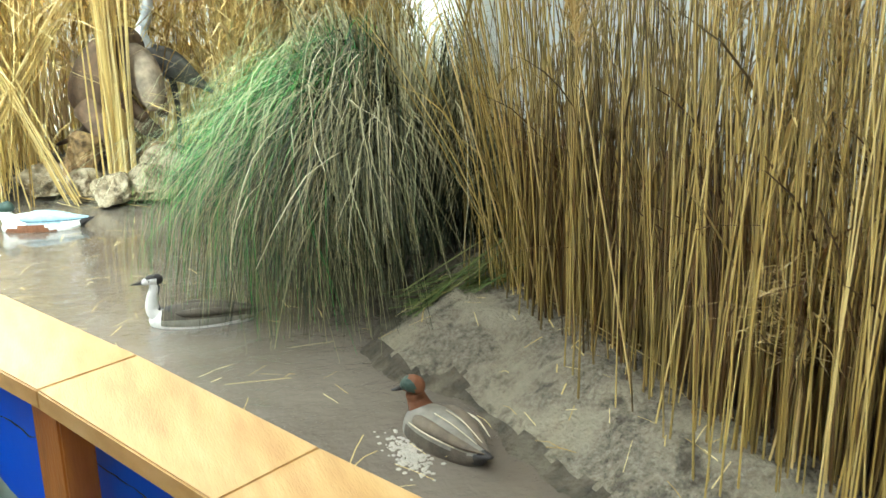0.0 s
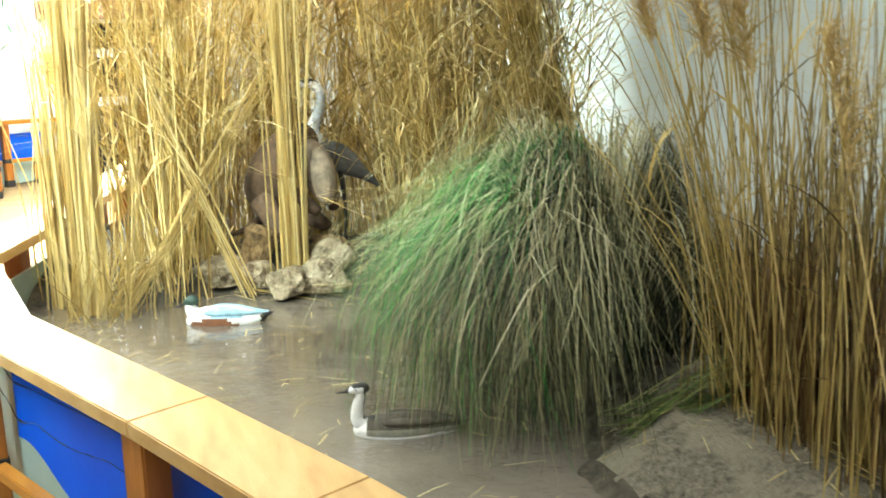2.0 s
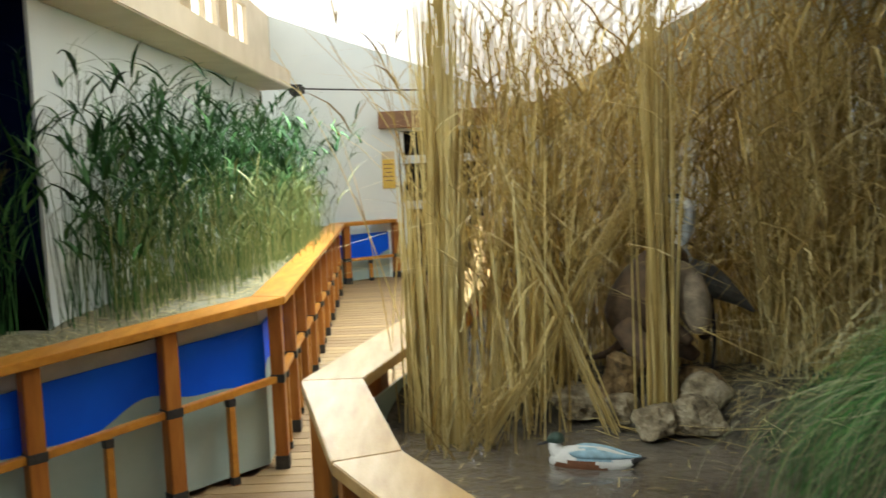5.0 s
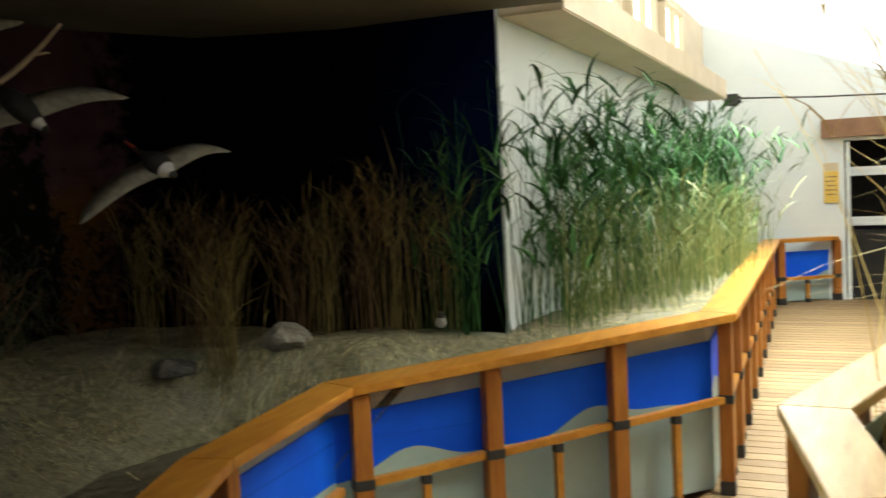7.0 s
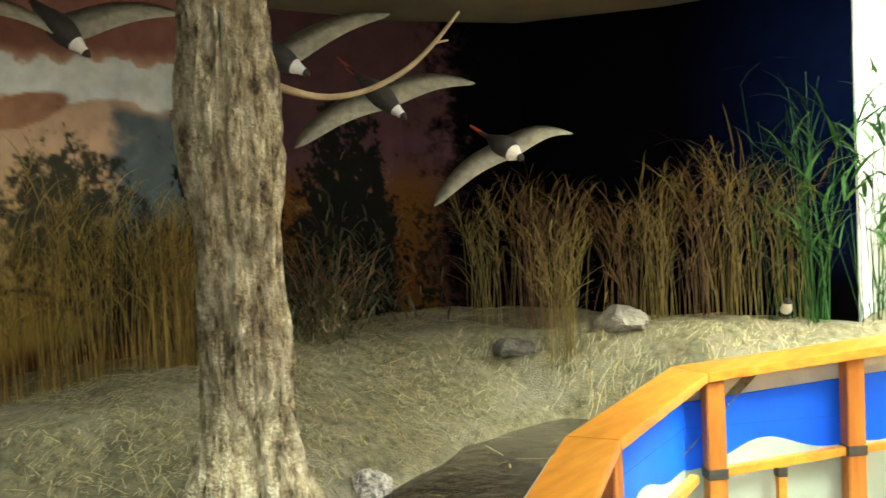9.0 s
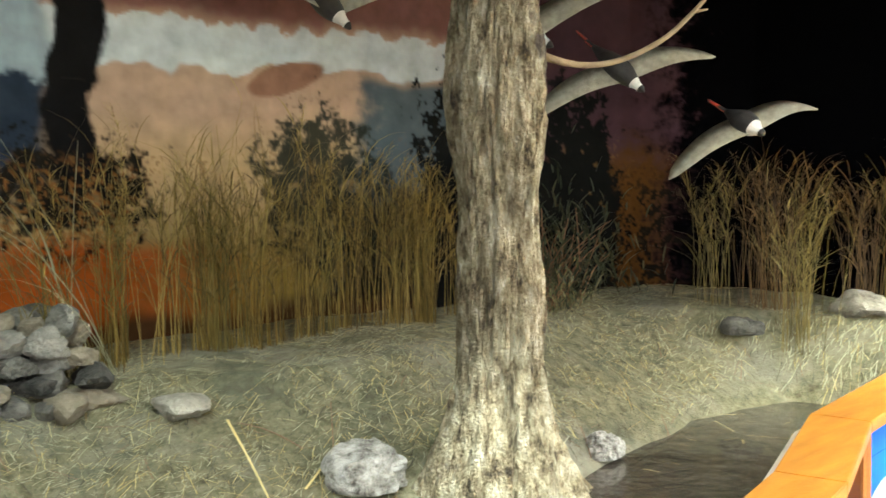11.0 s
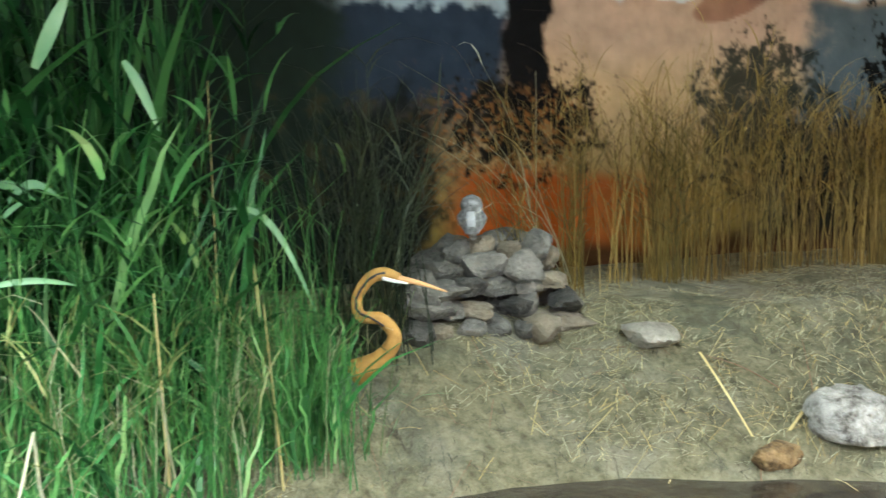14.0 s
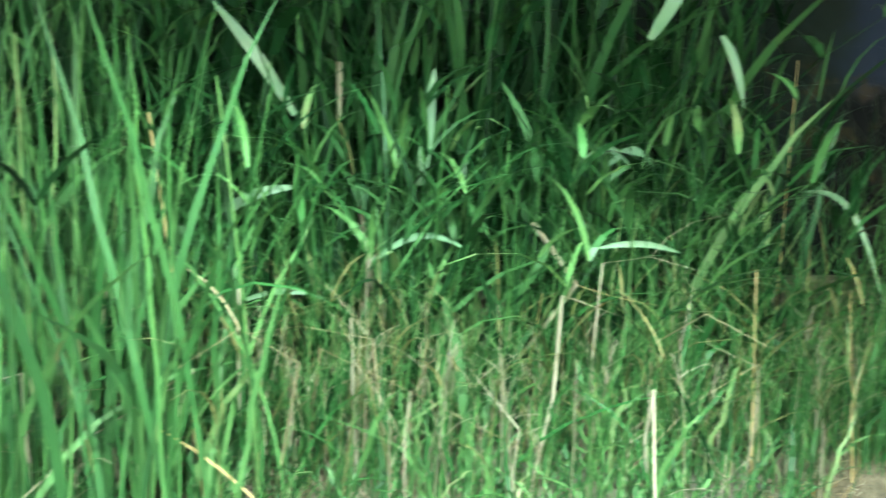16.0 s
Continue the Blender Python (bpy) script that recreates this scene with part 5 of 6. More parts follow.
FRONT = [(-3.98, 0.0), (-3.88, -0.5), (-3.84, -1.2), (-3.80, -2.0), (-3.72, -3.2)]
MIDDLE = [(-4.22, -0.25), (-4.12, -0.9), (-4.05, -1.8), (-3.95, -3.2)]
REAR = [(-4.86, -0.45), (-4.70, -1.2), (-4.55, -2.0), (-4.4, -3.3)]
broad_blades("green_reeds", rng, feet_on(REAR, 350, 0.16), 0.9, 1.7, 0.034, 0.10, 0.22, M["green_reed"], "tall broad-leaved green reeds before the dark painted wall")
b = feet_on(REAR, 240, 0.15)
reed_stand("green_reeds", rng, b, 1.6, 0.09, M["green_reed"], "tall green reed stems with broad bowing leaves", "reeds", leaf=1.4, leaf_width=0.034, droop=0.2, stem=0.005)
broad_blades("green_grass", rng, feet_on(MIDDLE, 260, 0.12), 0.3, 0.9, 0.024, 0.12, 0.25, M["green_reed"], "fresh green marsh grass at the water's edge")
culms("green_grass", rng, feet_on(MIDDLE, 300, 0.13), 0.3, 0.85, M["fresh_green"], "upright green grass stems with crooked sprays")
broad_blades("green_grass", rng, feet_on(FRONT, 420, 0.09), 0.15, 0.48, 0.015, 0.18, 0.3, M["fresh_green"], "short bright green grass along the water")
culms("green_grass", rng, feet_on(FRONT, 420, 0.10), 0.2, 0.6, M["fresh_green"], "thin bright green stems with broken side sprays", 4, 0.003)
culms("dry_grass", rng, feet_on(FRONT, 120, 0.10), 0.2, 0.58, M["pale_straw"], "thin dry pale stems among the green grass", 4, 0.0028)
b = feet_on([(-3.62, -2.15), (-3.66, -2.6), (-3.6, -3.1)], 150, 0.11)
broad_blades("green_grass", rng, b, 0.6, 1.6, 0.026, 0.13, 0.25, M["fresh_green"], "tall bright green blades close to the walkway")
culms("green_grass", rng, b[:70], 1.0, 1.6, M["fresh_green"], "tall pale green stems close to the walkway", 3, 0.006)
low = feet_on([(-3.79, -0.38), (-3.74, -1.0), (-3.70, -2.0), (-3.62, -3.3)], 620, 0.06)
broad_blades("green_grass", rng, low, 0.08, 0.30, 0.009, 0.3, 0.4, M["fresh_green"], "low thin grass at the very edge of the water")
b = np.c_[rng.normal(-4.0, 0.06, 90), rng.normal(-0.08, 0.07, 90), np.zeros(90)]
b[:, 2] = [left_ground(x, y) for x, y in b[:, :2]]
culms("green_grass", rng, b, 0.3, 0.52, M["fresh_green"], "short green stems standing round the heron", 3, 0.003)
broad_blades("green_grass", rng, b[:60] + np.array([0.02, -0.03, 0]), 0.3, 0.55, 0.012, 0.15, 0.2, M["fresh_green"], "short green blades round the heron")
b = np.c_[rng.normal(-4.35, 0.09, 110), rng.normal(0.22, 0.10, 110), np.full(110, 0.72)]
reed_stand("dark_grass", rng, b, 1.05, 0.12, M["grass_dark"], "thin dark olive grass beside the stone heap", "grass", leaf=0.5, leaf_width=0.007, droop=0.2)
STALKS = (((-4.10, -1.24, 1.216), (-3.93, -1.12, 1.05), 0.010), ((-3.93, -1.12, 1.05), (-4.05, -1.35, 0.675), 0.010), ((-3.93, -1.12, 1.05), (-3.86, -0.88, 1.01), 0.005), ((-4.35, -1.886, 1.70), (-4.349, -1.884, 1.51), 0.010), ((-4.349, -1.884, 1.51), (-4.325, -1.796, 1.189), 0.008), ((-4.325, -1.796, 1.189), (-4.0, -1.64, 0.45), 0.009), ((-3.9, -1.3, 0.40), (-4.05, -1.2, 1.0), 0.006), ((-3.80, -0.55, 0.40), (-3.92, -0.56, 1.12), 0.007), ((-4.2, -0.35, 0.55), (-4.31, -0.33, 1.78), 0.004), ((-3.85, -0.2, 0.42), (-3.98, -0.22, 1.05), 0.006), ((-3.7, -2.2, 0.40), (-3.87, -2.4, 1.52), 0.008), ((-3.62, -2.0, 0.42), (-3.56, -2.35, 0.72), 0.007))
for p, q, r in STALKS:
    leaning_stems("dry_stalk", rng, p, q, 1, 0.0, M["pale_straw" if r > 0.0085 else "straw"], "pale dry broken stalk among the green grass", r * (1.3 if r > 0.0085 else 0.85))


def bowed_leaf(p, q, width, droop, label):
    """One long flat leaf from p to q, folded along its rib and bowed downwards at the tip."""
    p, q = Vector(p), Vector(q)
    bm = bmesh.new()
    n = 12
    d = (q - p).normalized()
    side = d.cross(Vector((1, 0.1, 0.25))).normalized()
    rows = []
    for i in range(n + 1):
        s = i / n
        c = p.lerp(q, s) + Vector((0.02 * math.sin(3 * s), 0, droop * (math.sin(math.pi * s) - 0.4 * s * s)))
        w = width * 0.5 * max(0.03, math.sin(math.pi * (0.12 + 0.86 * s)) ** 0.7)
        rows.append([bm.verts.new(c + side * w + Vector((0.004, 0, 0))), bm.verts.new(c), bm.verts.new(c - side * w + Vector((0.004, 0, 0)))])
    for a, b in zip(rows, rows[1:]):
        for k in range(2):
            bm.faces.new((a[k], a[k + 1], b[k + 1], b[k]))
    return tagged(part("leaf", bm, M["leaf_pale"], smooth=True), label, "leaf", "broad leaves in the marsh grass")


# the light on these leaves is put into their paler green
for p, q, w, droop in (((-4.07, -2.26, 1.18), (-4.13, -1.99, 1.31), 0.035, 0.03), ((-4.29, -1.60, 1.30), (-4.30, -1.57, 1.69), 0.045, 0.0), ((-4.05, -1.75, 1.08), (-4.06, -1.45, 1.15), 0.022, 0.06), ((-4.28, -1.06, 1.40), (-4.24, -0.90, 1.42), 0.03, 0.05), ((-3.95, -2.14, 0.96), (-3.98, -1.88, 0.98), 0.018, 0.03), ((-4.24, -2.02, 1.52), (-4.20, -2.28, 1.87), 0.04, 0.02), ((-4.235, -0.87, 1.82), (-4.21, -0.75, 2.06), 0.045, 0.0), ((-4.23, -0.98, 1.40), (-4.23, -0.82, 1.42), 0.03, 0.05), ((-4.0, -1.04, 1.16), (-4.0, -0.78, 1.16), 0.02, 0.02), ((-4.32, -0.60, 1.85), (-4.32, -0.50, 1.62), 0.035, 0.02), ((-4.23, -0.30, 1.34), (-4.13, -0.02, 1.02), 0.024, 0.12)):
    bowed_leaf(p, q, w, droop, "broad leaf in the grass coloured pale green as if catching the light")
b = feet_on([(-3.86, -0.5), (-3.80, -1.2), (-3.76, -2.0), (-3.70, -2.8)], 14, 0.07)
bent_reeds("broken_stalks", rng, b, 0.25, 0.62, M["pale_straw"], "pale broken stalks crossing through the green grass", 0.005, -4.4)
culms("green_grass", rng, feet_on([(-3.98, -0.42), (-4.06, -0.2), (-4.1, 0.02)], 60, 0.05), 0.4, 1.0, M["fresh_green"], "thin green stems standing before the heron", 2, 0.0026)
bent_reeds("broken_stalks", rng, feet_on(FRONT, 12, 0.08), 0.2, 0.5, M["dry_grass"], "dry snapped stems hanging in the green grass", 0.0045, -4.4)
# brighter leaf colour stands for the light on single blades
broad_blades("green_grass", rng, feet_on(FRONT, 40, 0.08), 0.3, 0.7, 0.026, 0.35, 0.6, M["light_blade"], "broad leaves coloured light green as if catching the light")
broad_blades("green_reeds", rng, feet_on(MIDDLE, 22, 0.12), 0.7, 1.4, 0.028, 0.2, 0.5, M["light_blade"], "tall broad light green leaves in the reeds")
b = feet_on(MIDDLE, 120, 0.12)
reed_stand("green_grass", rng, b, 1.0, 0.14, M["fresh_green"], "bright green grass with broad crossing leaves", "grass", leaf=1.2, leaf_width=0.024, droop=0.25, stem=0.004)
reed_stand("green_grass", rng, b, 1.1, 0.14, M["green_reed"], "green grass with crossing bowed leaves", "grass", leaf=1.2, leaf_width=0.026, droop=0.2, stem=0.004)
b = feet_on(FRONT, 110, 0.10)
reed_stand("dry_grass", rng, b, 0.62, 0.2, M["pale_green"], "broken pale grass with crossing leaves", "grass", leaf=1.0, leaf_width=0.009, droop=0.3, stem=0.003)
# low olive bush by the tree
n = 420
c = np.array([-4.62, 3.92, 0.80])
b = c + np.c_[rng.normal(0, 0.10, n), rng.normal(0, 0.13, n), np.abs(rng.normal(0, 0.12, n))]
w = rng.uniform(0, 2 * np.pi, n)
lp = arcs(rng, b, rng.uniform(0.05, 0.12, n), rng.uniform(0.2, 1.0, n), w, rng.uniform(0, 0.6, n), 4)
low_bush = thing("shrub", "small olive-green bush on the sand", "shrub")
raw("foliage", *ribbons(lp, 0.009 * np.ones((n, 1)) * np.array([[0.4, 1, 0.8, 0.1]]), across(w, rng)), M["grass_olive"], low_bush)
raw("twig_tangle", *tubes(arcs(rng, c + np.c_[rng.normal(0, 0.04, 30), rng.normal(0, 0.05, 30), np.full(30, -0.06)], rng.uniform(0.2, 0.36, 30), rng.uniform(0, 0.6, 30), rng.uniform(0, 6.3, 30), rng.uniform(0, 0.4, 30), 6), 0.003 * np.ones((30, 6))), M["dark_wood"], low_bush)
# sticks on the sand
gz = lambda x, y, up: (x, y, left_ground(x, y) + up)
leaning_stems("stick", rng, gz(-3.99, 1.45, 0.08), gz(-3.62, 1.42, 0.04), 1, 0.0, M["straw"], "pale cut stick lying on the sand", 0.012)
for p, q, r in (((-4.05, 1.52), (-3.78, 1.66), 0.006), ((-3.55, 1.12), (-3.44, 1.22), 0.006), ((-3.50, 1.25), (-3.40, 1.33), 0.008), ((-3.62, 0.28), (-3.55, 0.62), 0.007), ((-4.30, 1.05), (-4.20, 1.25), 0.005)):
    leaning_stems("stick", rng, gz(*p, 0.012), gz(*q, 0.016), 1, 0.0, M["dark_wood"], "thin dark twig lying on the sand", r)
leaning_stems("stick", rng, gz(-3.60, 1.56, 0.03), gz(-3.72, 1.78, 0.03), 1, 0.0, M["straw"], "pale dry stem lying on the sand", 0.009)
leaning_stems("stick", rng, gz(-3.35, 0.75, 0.012), gz(-3.34, 1.35, 0.012), 1, 0.0, M["pale_straw"], "long thin stem lying along the water's edge", 0.005)
# splayed stubs round the foot of the pale bundle
b = np.c_[rng.normal(0.30, 0.09, 70), rng.normal(4.24, 0.07, 70), np.full(70, 0.47)]
b[:, 0] = np.maximum(b[:, 0], 0.13)
reed_stand("reed_stubs", rng, b, 0.42, 0.5, M["straw"], "short splayed reed stubs round the bundle's foot", "reeds", leaf=0.0, droop=0.1, stem=0.005, heading=-1.0)

# ---- tree ----


def tree_trunk(x, y, z0):
    bm = bmesh.new()
    rings, seg = 210, 150
    prev = None
    for i in range(rings):
        h = (i / (rings - 1)) ** 1.15 * 2.6
        flare = math.exp(-h / 0.23)
        r = 0.162 + 0.15 * flare + 0.012 * math.sin(h * 4.2 + 1) + 0.012 * math.sin(h * 9)
        ring = []
        for k in range(seg):
            a = 2 * math.pi * k / seg
            ca, sa = math.cos(a), math.sin(a)
            root = flare * (0.34 * abs(math.sin(a * 2.5 + 0.9)) ** 2.2 + 0.14 * abs(math.sin(a * 4.5 + 2)) ** 2 - 0.08)
            twist = 0.25 * noise.noise((ca * 2, sa * 2, h * 0.9))
            flute = flare * 0.13 * (abs(math.sin(a * 5.5 + 3 * noise.noise((ca, sa, h * 1.2)))) - 0.5)
            ridge = abs(noise.noise((math.cos(a + twist) * 5.5, math.sin(a + twist) * 5.5, h * 1.5)))
            plate = abs(noise.noise((ca * 11, sa * 11, h * 5.0 + 9)))
            knot = 0.03 * math.exp(-(((a - 5.3) / 0.5) ** 2) - ((h - 1.55) / 0.10) ** 2) + 0.03 * math.exp(-(((a - 5.5) / 0.4) ** 2) - ((h - 1.05) / 0.09) ** 2)
            flake = 0.011 * noise.noise((ca * 9, sa * 9, h * 7)) + 0.007 * noise.noise((ca * 20, sa * 20, h * 12 + 4))
            rr = r * (1 + root) + flute + flake + 0.020 * noise.noise((ca * 2.5, sa * 2.5, h * 1.4)) + knot - 0.036 * max(0.0, 0.22 - ridge) / 0.22 - 0.016 * max(0.0, 0.2 - plate) / 0.2
            ring.append(bm.verts.new((x + 0.02 * h + rr * ca, y + 0.01 * math.sin(h * 2.5) + rr * sa, z0 + h)))
        if prev:
            for k in range(seg):
                bm.faces.new((prev[k], prev[(k + 1) % seg], ring[(k + 1) % seg], ring[k]))
        prev = ring
    return bm


tree = thing("tree", "rough-barked tree trunk standing at the water's edge", "tree")
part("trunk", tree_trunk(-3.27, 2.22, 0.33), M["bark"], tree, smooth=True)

# ---- mounted models, stones and small things ----


def loft(bm, pts, slot=0, seg=14, caps=True, flat=1.0):
    """A skin over rings: pts are (x, y, z, half width, half height); the rings stand across the line of the points."""
    P = [Vector(p[:3]) for p in pts]
    rings, last = [], None
    for i, p in enumerate(pts):
        d = (P[min(i + 1, len(P) - 1)] - P[max(i - 1, 0)]).normalized()
        side = d.cross(Vector((0, 0, 1)))
        side = side.normalized() if side.length > 0.15 else Vector((0, 1, 0)).cross(d).cross(d).normalized() if abs(d.y) < 0.9 else Vector((1, 0, 0))
        if last is not None and side.dot(last) < 0:
            side = -side
        last = side
        up = side.cross(d).normalized()
        ring = []
        for k in range(seg):
            a = 2 * math.pi * k / seg
            ring.append(bm.verts.new(P[i] + side * (math.cos(a) * p[3]) + up * (math.sin(a) * p[4])))
        rings.append(ring)
    fs = []
    for r0, r1 in zip(rings, rings[1:]):
        for k in range(seg):
            fs.append(bm.faces.new((r0[k], r0[(k + 1) % seg], r1[(k + 1) % seg], r1[k])))
    if caps:
        fs += [bm.faces.new(rings[0][::-1]), bm.faces.new(rings[-1])]
    for f in fs:
        f.material_index = slot
    return rings


def smooth_pts(ctrl, n):
    """Catmull-Rom through the control rows."""
    c = np.array(ctrl, float)
    c = np.vstack([2 * c[0] - c[1], c, 2 * c[-1] - c[-2]])
    out = []
    m = len(c) - 3
    for t in np.linspace(0, m - 1e-6, n):
        i = int(t)
        s = t - i
        p0, p1, p2, p3 = c[i : i + 4]
        out.append(0.5 * (2 * p1 + (p2 - p0) * s + (2 * p0 - 5 * p1 + 4 * p2 - p3) * s**2 + (3 * p1 - p0 - 3 * p2 + p3) * s**3))
    out = np.array(out)
    if out.shape[1] > 3:
        out[:, 3:] = np.maximum(out[:, 3:], 0.0012)
    return [tuple(r) for r in out]


def model(name, bm, materials, m, label, category, group=""):
    bmesh.ops.recalc_face_normals(bm, faces=bm.faces)
    ob = part(name, bm, materials, smooth=True)
    ob.matrix_world = m
    return tagged(ob, label, category, group)


def wing(bm, root, tip, chord, slot, droop=0.04, under=None):
    """A tapering wing with a little thickness, from root to tip."""
    root, tip = Vector(root), Vector(tip)
    n = 12
    d = tip - root
    back = Vector(chord)
    top, low = [], []
    for i in range(n + 1):
        s = i / n
        w = (1 - 0.25 * s) * math.sqrt(max(0.0, 1 - s**3)) + 0.03
        bow = Vector((0, 0, droop * math.sin(s * math.pi)))
        p = root + d * s + bow + back * (0.35 * s * s)
        a, b = p - back * 0.35 * w, p + back * 0.65 * w
        th = Vector((0, 0, 0.012 * (1 - s) + 0.003))
        top.append([bm.verts.new(q) for q in (a, (a * 2 + b) / 3 + th, b + th * 0.2)])
        low.append([bm.verts.new(q) for q in (a - th * 0.5, (a * 2 + b) / 3 - th * 0.6, b - th * 0.3)])
    for i in range(n):
        for j in range(2):
            f = bm.faces.new((top[i][j], top[i + 1][j], top[i + 1][j + 1], top[i][j + 1]))
            f.material_index = slot
            f = bm.faces.new((low[i][j + 1], low[i + 1][j + 1], low[i + 1][j], low[i][j]))
            f.material_index = under if under is not None else slot
        for j in (0, 2):
            f = bm.faces.new((top[i][j], low[i][j], low[i + 1][j], top[i + 1][j]))
            f.material_index = slot


def water_bird(length, width, height, materials, paint, neck, head, beak, extra=(), wing_slot=0):
    """A floating bird facing +x, its waterline at z = 0; paint(x, y, z) in shares of the length, width and height picks the plumage."""
    bm = bmesh.new()
    L, W, H = length, width, height
    body = smooth_pts([(-0.56 * L, 0, 0.62 * H, 0.006, 0.003), (-0.47 * L, 0, 0.50 * H, 0.26 * W, 0.16 * H), (-0.34 * L, 0, 0.30 * H, 0.58 * W, 0.42 * H), (-0.12 * L, 0, 0.22 * H, 0.92 * W, 0.74 * H), (0.10 * L, 0, 0.20 * H, W, 0.80 * H), (0.28 * L, 0, 0.22 * H, 0.84 * W, 0.70 * H), (0.39 * L, 0, 0.26 * H, 0.50 * W, 0.44 * H), (0.44 * L, 0, 0.28 * H, 0.10 * W, 0.08 * H)], 40)
    loft(bm, body, 0, 30)
    for f in bm.faces:
        c = f.calc_center_median()
        f.material_index = paint(c.x / L, abs(c.y) / W, c.z / H)
    # folded wings lying on the back
    for sgn in (1, -1):
        loft(bm, smooth_pts([(0.24 * L, sgn * 0.50 * W, 0.72 * H, 0.02 * W, 0.03 * H), (0.10 * L, sgn * 0.66 * W, 0.76 * H, 0.26 * W, 0.20 * H), (-0.12 * L, sgn * 0.58 * W, 0.74 * H, 0.26 * W, 0.19 * H), (-0.34 * L, sgn * 0.30 * W, 0.66 * H, 0.16 * W, 0.10 * H), (-0.50 * L, sgn * 0.10 * W, 0.66 * H, 0.02 * W, 0.02 * H)], 22), wing_slot, 12)
    for rows, slot in ((neck, 1), (head, 2), (beak, 3)):
        loft(bm, smooth_pts(rows, 18), slot, 14)
    for rows, slot in extra:
        loft(bm, smooth_pts(rows, 10), slot, 6)
    return bm


M["wing_pale"] = plain("wing_pale", (0.33, 0.31, 0.24), 0.8)
M["wing"] = plain("wing_feather", (0.15, 0.12, 0.085), 0.8)
M["feather_cream"] = plain("feather_cream", (0.62, 0.55, 0.40), 0.8, 0.12)
M["feather_green"] = plain("feather_green", (0.03, 0.06, 0.045), 0.6)
M["feather_neck"] = plain("feather_neck", (0.40, 0.42, 0.43), 0.8)
M["feather_ash"] = plain("feather_ash", (0.24, 0.225, 0.19), 0.8)
# slender white-necked bird, low in the water
mats = [M[k] for k in ("feather_umber", "feather_white", "feather_white", "feather_dark", "feather_dark", "feather_tan")]
bm = water_bird(0.40, 0.07, 0.07, mats, lambda x, y, z: 1 if x > 0.33 else 1 if z < 0.22 else 5 if z < 0.45 else 0,
    [(0.12, 0, 0.02, 0.036, 0.034), (0.158, 0, 0.055, 0.026, 0.025), (0.158, 0, 0.10, 0.020, 0.020), (0.148, 0, 0.13, 0.0175, 0.0175), (0.148, 0, 0.150, 0.016, 0.016)],
    [(0.118, 0, 0.158, 0.005, 0.005), (0.132, 0, 0.162, 0.019, 0.019), (0.158, 0, 0.162, 0.020, 0.018), (0.180, 0, 0.156, 0.012, 0.010), (0.186, 0, 0.155, 0.008, 0.006)],
    [(0.18, 0, 0.156, 0.009, 0.0075), (0.205, 0, 0.152, 0.005, 0.0045), (0.226, 0, 0.148, 0.0012, 0.0012)],
    [([(s * 0.0 + 0.158, s * 0.0185, 0.163, 0.003, 0.003), (0.163, s * 0.0185, 0.163, 0.003, 0.003)], 4) for s in (1, -1)])
for f in bm.faces:
    c = f.calc_center_median()
    if c.z > 0.1705 and c.x > 0.10:
        f.material_index = 4
    elif c.z > 0.06 and c.x < 0.137 + 0.1 * max(0.0, 0.1 - c.z) and c.x > 0.10:
        f.material_index = 4
model("bird_model", bm, mats, pose(1.20, 2.46, WATER_R - 0.006, 0, 0, 165) @ Matrix.Scale(0.92, 4), "white-necked brown water bird model low in the pond", "bird model")
# rust-headed duck with its head turned
mats = [M[k] for k in ("feather_ash", "feather_rust", "feather_rust", "feather_dark", "feather_dark", "feather_cream", "feather_umber", "feather_green", "wing")]
bm = water_bird(0.36, 0.078, 0.085, mats, lambda x, y, z: 4 if x < -0.44 else 5 if z < 0.10 else 6 if z < 0.52 and x < 0.25 else 0,
    [(0.10, 0, 0.045, 0.040, 0.036), (0.125, 0.004, 0.08, 0.030, 0.028), (0.128, 0.012, 0.105, 0.025, 0.025)],
    [(0.098, 0.012, 0.112, 0.010, 0.010), (0.114, 0.012, 0.125, 0.026, 0.025), (0.136, 0.016, 0.128, 0.026, 0.025), (0.156, 0.024, 0.118, 0.017, 0.016), (0.163, 0.027, 0.114, 0.010, 0.010)],
    [(0.155, 0.024, 0.115, 0.012, 0.009), (0.178, 0.036, 0.102, 0.011, 0.005), (0.192, 0.043, 0.096, 0.006, 0.002)],
    [([(0.06, s * 0.072, 0.060, 0.0015, 0.002), (-0.03, s * 0.078, 0.066, 0.0022, 0.003), (-0.12, s * 0.054, 0.060, 0.0015, 0.0015)], 5) for s in (1, -1)]
    + [([(0.10, s * 0.008 + 0.012, 0.134, 0.002, 0.002), (0.122, s * 0.012 + 0.013, 0.151, 0.0026, 0.0026), (0.148, s * 0.008 + 0.02, 0.140, 0.002, 0.002)], 5) for s in (0,)]
    + [([(0.02, s * 0.018, 0.0865, 0.0015, 0.0015), (-0.06, s * 0.016, 0.0865, 0.002, 0.0015), (-0.15, s * 0.008, 0.0705, 0.0015, 0.001)], 5) for s in (1, -1)], 8)
for f in bm.faces:
    c = f.calc_center_median()
    if f.material_index == 2 and c.y > 0.026 and c.z > 0.112:
        f.material_index = 7
model("duck_model", bm, mats, pose(1.545, 1.42, WATER_R - 0.012, 0, 0, 99) @ Matrix.Scale(0.88, 4), "rust-headed duck model with ash-grey back by the bank", "duck model")
